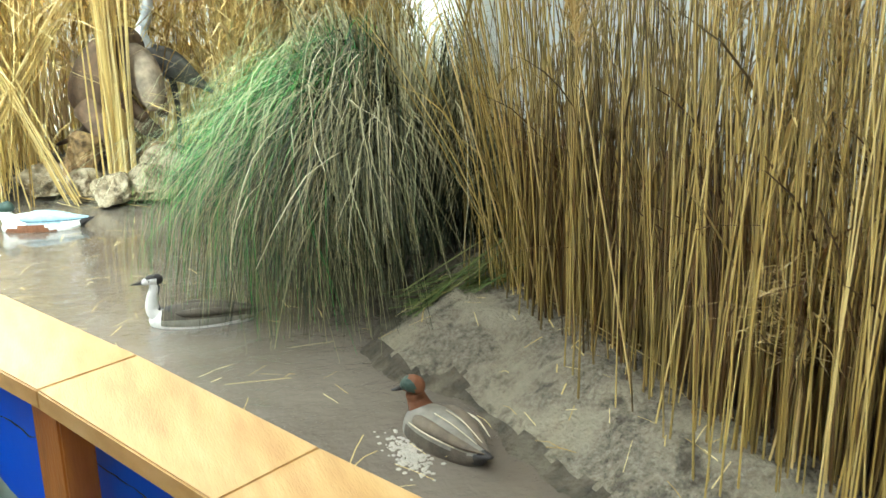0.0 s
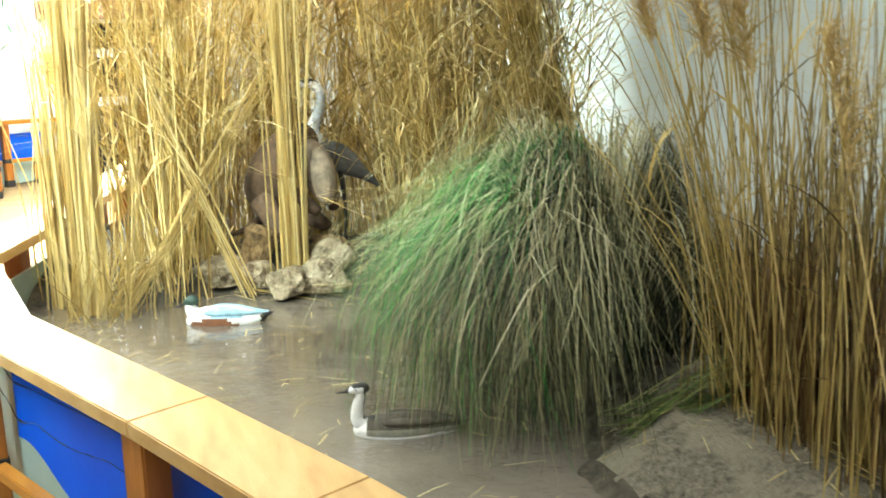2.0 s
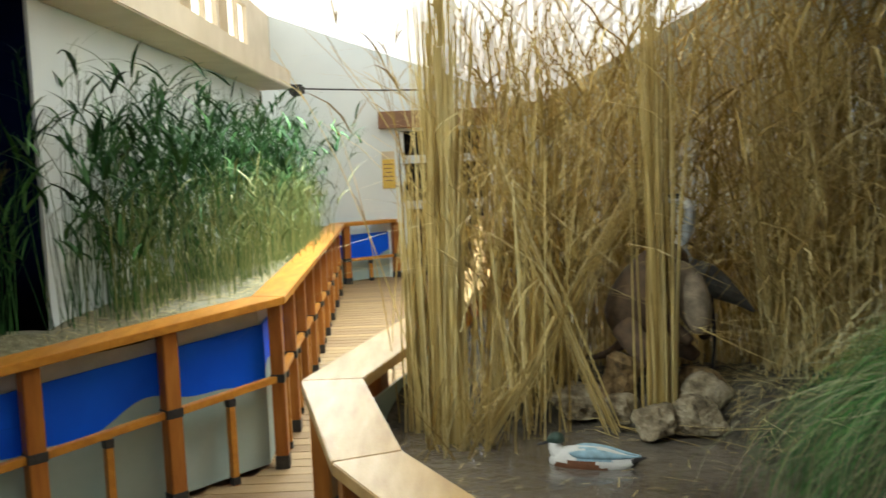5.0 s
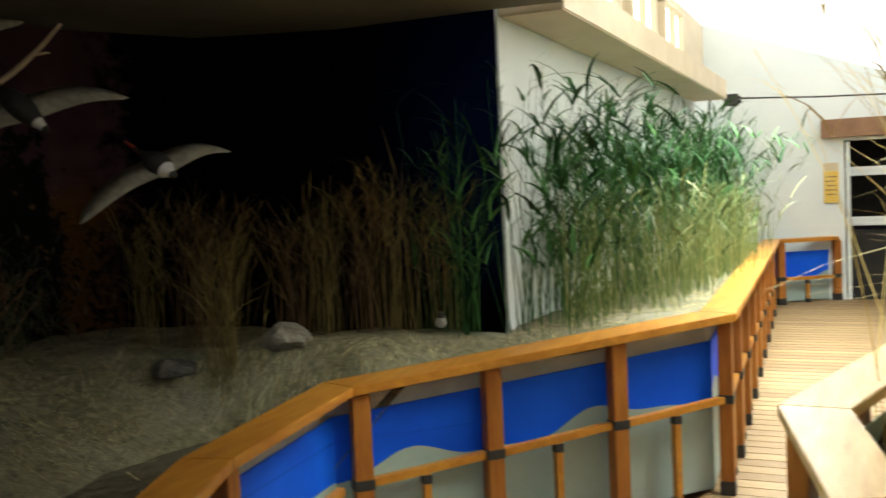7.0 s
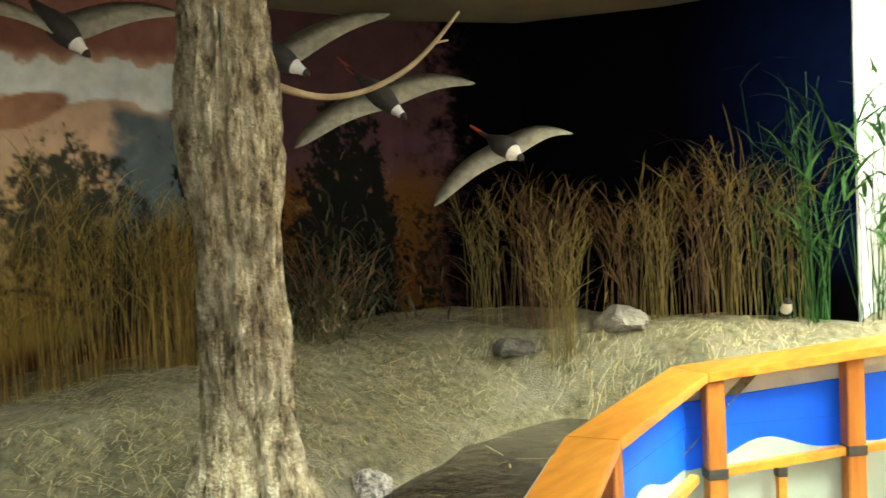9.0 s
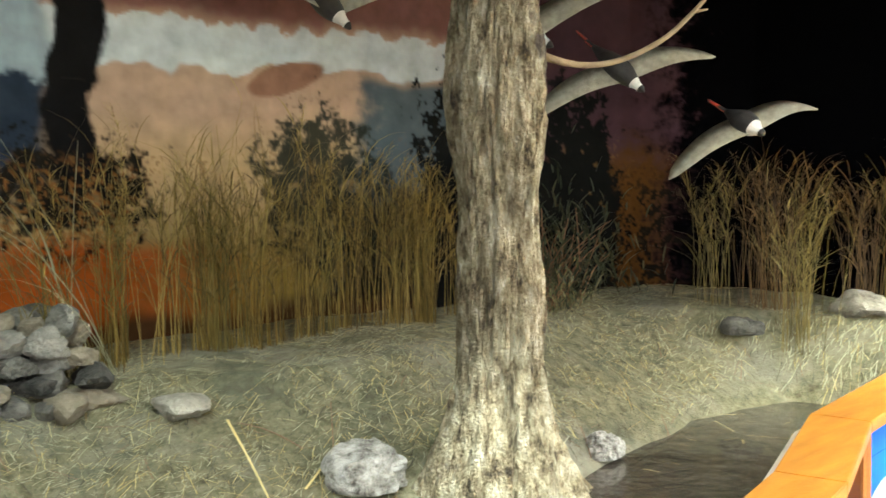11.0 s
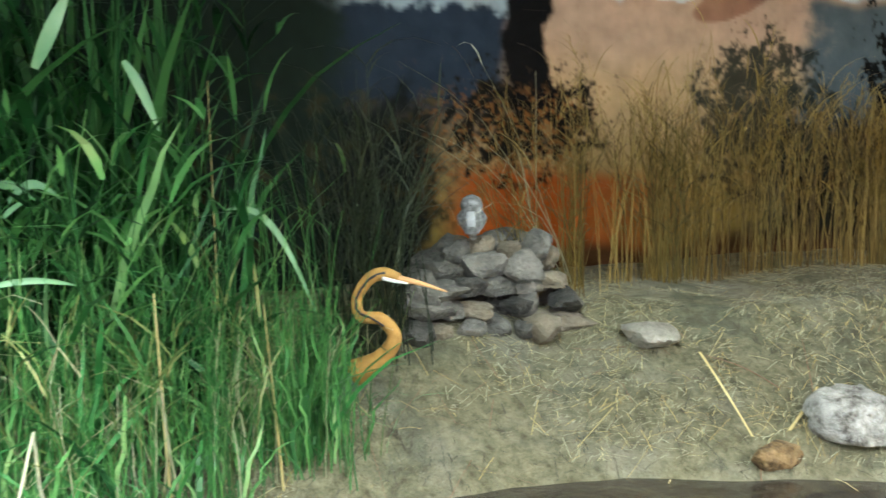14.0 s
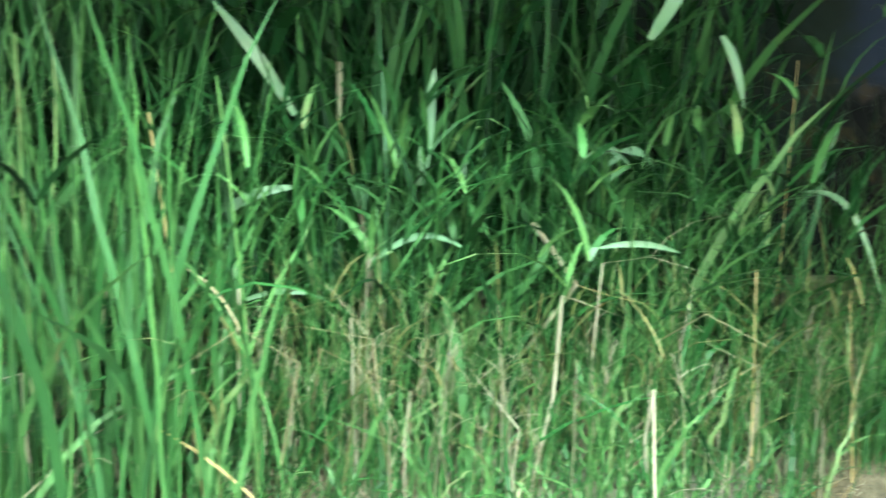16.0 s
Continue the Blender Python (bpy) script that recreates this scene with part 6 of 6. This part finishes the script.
# white, blue and rust duck
mats = [M[k] for k in ("feather_white", "feather_white", "feather_green", "feather_dark", "feather_dark", "feather_rust", "feather_blue")]
bm = water_bird(0.44, 0.085, 0.095, mats, lambda x, y, z: 4 if x < -0.42 else 0 if x < -0.26 else 5 if ((x - 0.10) / 0.27) ** 2 + ((z - 0.10) / 0.42) ** 2 < 1 + 0.4 * noise.noise((x * 14, y * 5, z * 5)) else 6 if -0.30 < x < 0.10 + 0.1 * noise.noise((x * 9, y * 9, 1)) and z > 0.55 and y > 0.2 else 0,
    [(0.14, 0, 0.045, 0.048, 0.042), (0.165, 0, 0.08, 0.034, 0.032), (0.165, 0, 0.105, 0.027, 0.026)],
    [(0.128, 0, 0.110, 0.010, 0.010), (0.146, 0, 0.124, 0.028, 0.027), (0.170, 0, 0.126, 0.028, 0.026), (0.192, 0, 0.115, 0.017, 0.016), (0.20, 0, 0.110, 0.012, 0.010)],
    [(0.19, 0, 0.112, 0.012, 0.009), (0.225, 0, 0.098, 0.016, 0.005), (0.25, 0, 0.092, 0.012, 0.002)], (), 6)
model("duck_model", bm, mats, pose(0.80, 3.94, WATER_R - 0.012, 0, 0, 162) @ Matrix.Scale(0.88, 4), "white duck model with blue and rust wings on the pond", "duck model")

# grey heron among the golden reeds
bm = bmesh.new()
loft(bm, smooth_pts([(-0.21, 0, 0.345, 0.012, 0.008), (-0.13, 0, 0.41, 0.042, 0.034), (0.0, 0, 0.50, 0.078, 0.078), (0.12, 0, 0.57, 0.05, 0.055), (0.15, 0, 0.62, 0.03, 0.03)], 14), 0, 14)
loft(bm, smooth_pts([(0.10, 0, 0.56, 0.05, 0.05), (0.14, 0, 0.66, 0.036, 0.036), (0.10, 0, 0.76, 0.03, 0.03), (0.09, 0, 0.86, 0.026, 0.026), (0.14, 0, 0.91, 0.03, 0.026), (0.20, 0, 0.91, 0.022, 0.02)], 22), 1, 12)
loft(bm, smooth_pts([(0.22, 0, 0.91, 0.015, 0.013), (0.30, 0, 0.895, 0.008, 0.007), (0.36, 0, 0.885, 0.002, 0.002)], 6), 2, 8)
for f in bm.faces:
    c = f.calc_center_median()
    if f.material_index == 1 and c.z > 0.917 and c.x > 0.08:
        f.material_index = 3
    elif f.material_index == 1 and c.z < 0.86 and c.x < 0.13:
        f.material_index = 4
for s in (-0.035, 0.035):
    loft(bm, smooth_pts([(0.0, s, 0.45, 0.016, 0.016), (-0.02, s, 0.22, 0.009, 0.009), (0.0, s, 0.0, 0.008, 0.008)], 8), 3, 8)
model("heron_model", bm, [M["feather_grey"], M["feather_white"], M["beak_orange"], M["feather_dark"], M["feather_neck"]], pose(1.53, 4.80, 0.58, 0, 0, 165) @ Matrix.Scale(0.98, 4), "grey heron model with a pale curved neck among reeds", "heron model")

# large hunched rodent on a log
bm = bmesh.new()
loft(bm, smooth_pts([(-0.16, 0, 0.10, 0.04, 0.05), (-0.13, 0, 0.20, 0.13, 0.12), (-0.04, 0, 0.33, 0.165, 0.13), (0.05, 0, 0.42, 0.13, 0.11), (0.10, 0, 0.44, 0.08, 0.07), (0.12, 0, 0.44, 0.02, 0.02)], 18), 0, 18)
loft(bm, smooth_pts([(0.04, -0.02, 0.40, 0.07, 0.07), (0.12, -0.03, 0.36, 0.085, 0.085), (0.17, -0.03, 0.28, 0.075, 0.075), (0.19, -0.03, 0.20, 0.05, 0.05), (0.19, -0.03, 0.16, 0.02, 0.02)], 14), 1, 14)
for s in (-1, 1):
    loft(bm, smooth_pts([(0.04, s * 0.11, 0.30, 0.045, 0.045), (0.12, s * 0.12, 0.2, 0.035, 0.035), (0.17, s * 0.07, 0.13, 0.025, 0.025)], 9), 0, 10)
    loft(bm, smooth_pts([(-0.1, s * 0.11, 0.18, 0.06, 0.07), (0.0, s * 0.13, 0.08, 0.05, 0.05), (0.1, s * 0.12, 0.03, 0.035, 0.025)], 9), 0, 10)
    loft(bm, smooth_pts([(0.07, s * 0.075 - 0.02, 0.45, 0.02, 0.012), (0.075, s * 0.09 - 0.02, 0.475, 0.018, 0.008), (0.078, s * 0.095 - 0.02, 0.485, 0.004, 0.003)], 5), 0, 8)
loft(bm, smooth_pts([(-0.14, 0, 0.12, 0.035, 0.03), (-0.25, 0.02, 0.03, 0.022, 0.02), (-0.42, 0.06, -0.03, 0.008, 0.008)], 10), 2, 10)
model("rodent_model", bm, [M["fur_brown"], M["fur_grey"], M["fur_brown"]], pose(1.24, 4.62, 0.70, 0, 0, -42) @ Matrix.Scale(1.12, 4), "large brown-furred rodent model crouching on a pale log", "animal model")


def log_thing(p, q, r, label, material):
    bm = bmesh.new()
    p, q = Vector(p), Vector(q)
    d = (q - p).normalized()
    side = d.cross(Vector((0.3, 0.1, 1))).normalized()
    up = side.cross(d)
    rings = []
    for i in range(9):
        c = p.lerp(q, i / 8)
        rings.append([bm.verts.new(c + (side * math.cos(a) + up * math.sin(a)) * r * (1 + 0.34 * noise.noise((i * 0.5, math.cos(a), math.sin(a) + p.x)) + 0.16 * noise.noise((i * 1.1, 3 * math.cos(a), 3 * math.sin(a) + p.y)) - (0.25 if i == 8 else 0))) for a in [2 * math.pi * k / 14 for k in range(14)]])
    for r0, r1 in zip(rings, rings[1:]):
        for k in range(14):
            bm.faces.new((r0[k], r0[(k + 1) % 14], r1[(k + 1) % 14], r1[k]))
    bm.faces.new(rings[0][::-1])
    bm.faces.new(rings[-1])
    bmesh.ops.recalc_face_normals(bm, faces=bm.faces)
    return tagged(part("log", bm, material, smooth=False), label, "log")


log_thing((0.96, 4.50, 0.50), (1.07, 4.52, 0.78), 0.078, "ochre weathered log propped among the stones", M["dark_bark"])
log_thing((1.33, 4.44, 0.50), (1.41, 4.52, 0.70), 0.09, "short weathered stump beside the stones", M["dark_bark"])


def rock(name, at, size, seed, material, label, turn=0.0, group="", parent=None, rough=1.0):
    bm = bmesh.new()
    bmesh.ops.create_icosphere(bm, subdivisions=3 if parent else 4, radius=1)
    r = random.Random(int(seed * 1000))
    cuts = [(Vector((r.gauss(0, 1), r.gauss(0, 1), r.gauss(0, 0.8))).normalized(), r.uniform(0.58, 0.86) if parent else r.uniform(0.72, 1.0)) for _ in range(12 if parent else 10)]
    for v in bm.verts:
        n = v.co.normalized()
        k = min(d / max(0.05, n.dot(p)) for p, d in cuts)
        k *= 1 + rough * (0.07 * noise.noise(n * 3.5 + Vector((0, seed, 0))) + 0.05 * noise.noise(n * 9 + Vector((seed, seed, 0))) + 0.03 * noise.noise(n * 19 + Vector((seed, 0, seed))))
        v.co = n * min(k, 1.3)
        v.co.z = max(v.co.z, -0.55)
    bmesh.ops.scale(bm, vec=size, verts=bm.verts)
    ob = part(name, bm, material, parent)
    ob.matrix_world = pose(*at, 0, 0, turn)
    if parent is None:
        tagged(ob, label, "wood" if name == "wood_chunk" else "rock", group)
    return ob


G = "rocks by the pond"
for i, (x, y, z, sx, sy, sz) in enumerate([(0.86, 4.55, 0.56, 0.16, 0.12, 0.11), (1.13, 4.25, 0.53, 0.10, 0.085, 0.085), (1.31, 4.25, 0.545, 0.115, 0.095, 0.10), (1.40, 4.42, 0.60, 0.11, 0.09, 0.09), (1.02, 4.44, 0.54, 0.09, 0.08, 0.07)]):
    rock("rock", (x, y, z), (sx, sy, sz), i * 2.7 + 1, M["rock_lime"], "rough tan limestone rock at the pond's edge", i * 70, G, None, 2.2)

G = "rocks on the sand"
for i, (x, y, sx, sy, sz, m, lab) in enumerate([
    (-4.22, 1.35, 0.12, 0.10, 0.055, "rock_pale", "flat grey rock lying on the sand"),
    (-3.55, 1.81, 0.145, 0.125, 0.10, "rock_crust", "rough white crusted rock beside the tree"),
    (-3.36, 2.94, 0.085, 0.07, 0.06, "rock_crust", "small white rock at the water's edge"),
    (-3.24, 5.06, 0.20, 0.13, 0.11, "rock_pale", "large pale rock before the dry reeds"),
    (-3.73, 4.60, 0.10, 0.085, 0.065, "rock_grey", "small dark rock on the sand"),
    (-2.10, 8.6, 0.3, 0.25, 0.22, "rock_pale", "pale boulder among the green reeds")]):
    rock("rock", (x, y, left_ground(x, y) + 0.28 * sz), (sx, sy, sz), i * 3.3 + 20, M[m], lab, i * 50, G, None, 2.4 if m == "rock_crust" else 1.4)

rock("wood_chunk", (-3.55, 1.475, 0.435), (0.05, 0.10, 0.055), 41, M["dark_bark"], "rough brown broken wood chunk at the water's edge", 15, "")
# heap of stones
heap = thing("stone_heap", "heap of rough grey and tan field stones on the sand", "stone heap", (-4.48, 0.78, 0.74))
heap.scale = (1.0, 0.92, 0.72)
rs = random.Random(11)
for row, (n, w, z) in enumerate(((7, 0.82, 0.03), (6, 0.77, 0.15), (6, 0.72, 0.265), (5, 0.62, 0.37), (4, 0.48, 0.46))):
    for depth in range(2):
        for k in range(n):
            u = (k + 0.5 + rs.uniform(-0.3, 0.3)) / n - 0.5 + (0.05 if row % 2 else 0)
            y = u * w + (0.06 if row == 4 else 0)
            x = -0.02 - 0.15 * depth - 0.03 * row + rs.uniform(-0.05, 0.05)
            s = rs.choice((0.088, 0.10, 0.112, 0.132))
            m = M["rock_tan"] if rs.random() < 0.34 else M["rock_grey"]
            ob = rock("stone", (x, y, z + rs.uniform(-0.02, 0.02)), (s * 0.8, s * rs.uniform(0.85, 1.25), s * rs.uniform(0.72, 1.05)), rs.uniform(0, 90), m, "", rs.uniform(-90, 90), parent=heap, rough=1.3)

# owl on the heap
bm = bmesh.new()
loft(bm, smooth_pts([(0, 0, 0.0, 0.035, 0.035), (0, 0, 0.05, 0.05, 0.046), (0.005, 0, 0.11, 0.056, 0.05), (0.01, 0, 0.155, 0.05, 0.046), (0.012, 0, 0.19, 0.058, 0.052), (0.01, 0, 0.232, 0.044, 0.04), (0.01, 0, 0.252, 0.024, 0.022), (0.01, 0, 0.26, 0.004, 0.004)], 26), 0, 16)
for f in bm.faces:
    c = f.calc_center_median()
    if c.x > 0.046 and 0.208 < c.z < 0.218 and 0.010 < abs(c.y) < 0.028:
        f.material_index = 1
    elif c.x > 0.038 and 0.05 < c.z < 0.15 and abs(c.y) < 0.026:
        f.material_index = 1
loft(bm, [(0.05, 0, 0.20, 0.006, 0.008), (0.066, 0, 0.192, 0.002, 0.002)], 2, 6)
for s in (-1, 1):
    loft(bm, [(0.048, s * 0.021, 0.197, 0.007, 0.007), (0.058, s * 0.021, 0.197, 0.005, 0.005)], 2, 8)
    loft(bm, smooth_pts([(0.006, s * 0.046, 0.155, 0.012, 0.010), (0.0, s * 0.052, 0.11, 0.026, 0.016), (-0.012, s * 0.044, 0.05, 0.022, 0.013), (-0.022, s * 0.026, 0.0, 0.006, 0.005)], 12), 0, 10)
loft(bm, smooth_pts([(-0.02, 0, 0.03, 0.022, 0.016), (-0.04, 0, -0.02, 0.020, 0.008), (-0.05, 0, -0.05, 0.012, 0.004)], 6), 0, 8)
M["owl_breast"] = plain("owl_breast", (0.50, 0.51, 0.52), 0.9, 0.2)
M["owl_plumage"] = mat("owl_plumage", [(0.36, (0.11, 0.11, 0.105)), (0.5, (0.18, 0.182, 0.18)), (0.64, (0.28, 0.285, 0.29))], 0.9, 40, 0.1, 90)
model("owl_model", bm, [M["owl_plumage"], M["owl_breast"], M["feather_dark"]], pose(-4.55, 0.722, 1.16, 0, 0, -25) @ Matrix.Diagonal((0.82, 0.82, 0.63, 1)), "small mottled pale grey owl model perched on the stone heap", "owl model")

# ochre heron with an S-shaped neck
bm = bmesh.new()
loft(bm, smooth_pts([(-0.42, 0, -0.40, 0.02, 0.02), (-0.32, 0, -0.34, 0.06, 0.05), (-0.19, 0, -0.26, 0.075, 0.065), (-0.08, 0, -0.18, 0.055, 0.05), (-0.02, 0, -0.14, 0.03, 0.03)], 12), 0, 14)
loft(bm, smooth_pts([(-0.04, 0, -0.15, 0.045, 0.045), (0.05, 0, -0.10, 0.030, 0.030), (0.10, 0, -0.03, 0.022, 0.024), (0.06, 0, 0.03, 0.020, 0.021), (-0.01, 0, 0.04, 0.018, 0.020), (-0.02, 0, 0.10, 0.017, 0.018), (0.02, 0, 0.16, 0.020, 0.020), (0.07, 0, 0.18, 0.023, 0.021), (0.12, 0, 0.165, 0.018, 0.016)], 36), 1, 12)
loft(bm, smooth_pts([(0.10, 0, 0.168, 0.016, 0.013), (0.19, 0, 0.148, 0.010, 0.008), (0.275, 0, 0.122, 0.002, 0.002)], 8), 2, 8)
for s in (-1, 1):
    loft(bm, smooth_pts([(0.07, s * 0.021, 0.168, 0.003, 0.007), (0.11, s * 0.018, 0.158, 0.003, 0.006), (0.15, s * 0.011, 0.150, 0.002, 0.003)], 6), 3, 6)
    loft(bm, smooth_pts([(0.07, s * 0.021, 0.012, 0.003, 0.004), (0.03, s * 0.0185, 0.038, 0.003, 0.004), (-0.018, s * 0.017, 0.06, 0.003, 0.005), (-0.015, s * 0.017, 0.11, 0.003, 0.005), (0.03, s * 0.019, 0.168, 0.003, 0.005), (0.08, s * 0.021, 0.186, 0.003, 0.005)], 10), 4, 6)
    loft(bm, smooth_pts([(-0.12, s * 0.035, -0.24, 0.014, 0.014), (-0.13, s * 0.035, -0.42, 0.009, 0.009), (-0.12, s * 0.035, -0.62, 0.008, 0.008)], 8), 4, 8)
model("heron_model", bm, [M["feather_grey"], M["feather_ochre"], M["beak_orange"], M["feather_white"], M["feather_dark"]], pose(-4.07, 0.135, 0.915, 0, 0, 62) @ Matrix.Scale(1.08, 4), "ochre heron model with an S-shaped neck in the grass", "heron model")

# small pied bird on the sand
bm = bmesh.new()
loft(bm, smooth_pts([(-0.09, 0, 0.05, 0.006, 0.004), (-0.04, 0, 0.055, 0.028, 0.024), (0.01, 0, 0.06, 0.034, 0.032), (0.04, 0, 0.085, 0.024, 0.024), (0.05, 0, 0.11, 0.024, 0.022), (0.06, 0, 0.13, 0.008, 0.008)], 12), 0, 12)
loft(bm, [(0.07, 0, 0.108, 0.006, 0.005), (0.10, 0, 0.10, 0.001, 0.001)], 1, 6)
for s in (-0.012, 0.012):
    loft(bm, [(0.0, s, 0.04, 0.003, 0.003), (0.005, s, 0.0, 0.003, 0.003)], 1, 6)
for f in bm.faces:
    if f.calc_center_median().z > 0.095:
        f.material_index = 1
model("bird_model", bm, [M["feather_white"], M["feather_dark"]], pose(-2.42, 5.48, left_ground(-2.42, 5.48), 0, 0, -60), "small pied shore bird model standing on straw", "bird model")


# flying birds hung before the painted wall
def flyer(head, tail, left, right, label, group="flying bird models"):
    """A bird in flight: places of its head, tail and wing tips."""
    head, tail, left, right = Vector(head), Vector(tail), Vector(left), Vector(right)
    ahead = (head - tail).normalized()
    bm = bmesh.new()
    rows = []
    for s, r in ((0.0, 0.006), (0.06, 0.024), (0.12, 0.026), (0.2, 0.04), (0.3, 0.06), (0.45, 0.075), (0.62, 0.068), (0.8, 0.04), (1.0, 0.012)):
        p = head.lerp(tail, s)
        rows.append((p.x, p.y, p.z, r, r * 0.9))
    loft(bm, smooth_pts(rows, 20), 0, 14)
    for f in bm.faces:
        c = f.calc_center_median()
        d = (c - head).dot(-ahead)
        if 0.03 < d < 0.09:
            f.material_index = 2
    root = head.lerp(tail, 0.42)
    back = -ahead * 0.16
    wing(bm, root + (left - root).normalized() * 0.03, left, back, 1, 0.05, 1)
    wing(bm, root + (right - root).normalized() * 0.03, right, back, 1, 0.05, 1)
    for a in (-0.5, 0.5):
        q = tail - ahead * 0.13
        loft(bm, smooth_pts([(*head.lerp(tail, 0.9), 0.016, 0.013), (*(tail - ahead * 0.05), 0.022, 0.009), (*(q + Vector((0, 0, 0.01 * a))), 0.012, 0.003)], 6), 3 if a > 0 else 0, 8)
    bmesh.ops.recalc_face_normals(bm, faces=bm.faces)
    return tagged(part("flying_bird_model", bm, [M["feather_dark"], M["wing_pale"], M["feather_white"], M["beak_red"]], smooth=True), label, "bird model", group)


LAB = "dark-bodied flying bird model with long pale wings hung on wire"
flyer((-4.00, 4.05, 2.10), (-4.31, 3.97, 2.39), (-4.40, 3.62, 1.93), (-3.76, 4.45, 2.26), LAB)
flyer((-3.48, 4.42, 1.84), (-3.74, 4.44, 1.99), (-3.82, 4.09, 1.58), (-3.29, 4.72, 1.95), LAB)
flyer((-4.13, 3.46, 2.32), (-4.45, 3.31, 2.54), (-4.43, 3.04, 2.20), (-3.86, 3.87, 2.61), LAB)
flyer((-4.78, 2.62, 2.43), (-5.02, 2.46, 2.73), (-4.96, 2.08, 2.60), (-4.61, 3.09, 2.63), LAB)

# sign, spotlight and cable on the end wall
sign = thing("wall_notice", "yellow framed notice on the white wall beside the doorway", "notice", (-0.515, FAR - 0.012, 1.63))
M["notice_yellow"] = plain("notice_yellow", (0.72, 0.50, 0.10), 0.5, 0.1)
part("board", box(bmesh.new(), 0, 0, -0.06, 0.19, 0.02, 0.43, 0, 0.003), M["notice_yellow"], sign)
part("header", box(bmesh.new(), 0, 0, 0.215, 0.19, 0.02, 0.11, 0, 0.003), M["ledge_paint"], sign, "pale heading strip")
for k in range(5):
    part("text_bar", box(bmesh.new(), -0.01 * (k % 2), -0.012, 0.08 - 0.06 * k, 0.14 - 0.02 * (k % 3), 0.003, 0.016), M["dark_wood"], sign)
spot = thing("spotlight", "black wall-mounted spotlight at the end of the ledge", "spotlight", (-1.62, 12.85, 2.74))
part("lamp_head", box(bmesh.new(), 0, 0, 0, 0.2, 0.16, 0.15, 0.3, 0.03), M["black_iron"], spot)
part("bracket", box(bmesh.new(), -0.08, -0.1, 0.08, 0.03, 0.22, 0.04, 0, 0.004), M["black_iron"], spot)
bm = bmesh.new()
loft(bm, [(-1.52, 12.9, 2.76, 0.012, 0.012), (-0.6, 13.5, 2.75, 0.012, 0.012), (0.5, 14.12, 2.76, 0.012, 0.012)], 0, 6)
tagged(part("cable", bm, M["black_iron"]), "thin dark cable running along the white wall", "cable")

# branch of the tree
bm = bmesh.new()
loft(bm, smooth_pts([(-3.30, 2.42, 2.13, 0.018, 0.018), (-3.22, 2.62, 2.075, 0.013, 0.013), (-3.13, 2.78, 2.09, 0.012, 0.012), (-3.03, 2.93, 2.17, 0.011, 0.011), (-2.95, 3.03, 2.28, 0.009, 0.009), (-2.88, 3.11, 2.40, 0.006, 0.006)], 20), 0, 10)
loft(bm, smooth_pts([(-2.95, 3.03, 2.28, 0.008, 0.008), (-2.92, 3.08, 2.29, 0.004, 0.004)], 4), 0, 6)
part("branch", bm, M["branch_wood"], tree, "bare pale crooked branch", smooth=True)

# pale froth floating beside the duck
bm = bmesh.new()
rs = random.Random(4)
for k in range(260):
    r = rs.uniform(0.002, 0.0065)
    bmesh.ops.create_icosphere(bm, subdivisions=2, radius=1, matrix=Matrix.Translation((1.445 + rs.gauss(0, 0.016), 1.40 + rs.gauss(0, 0.045), WATER_R)) @ Matrix.Diagonal((r, r * rs.uniform(0.8, 1.3), 0.0022, 1)))
M["foam"] = plain("foam", (0.40, 0.375, 0.32), 0.6, 0.15)
tagged(part("froth", bm, M["foam"], smooth=True), "small patch of pale froth on the pond", "froth", kind="stuff")
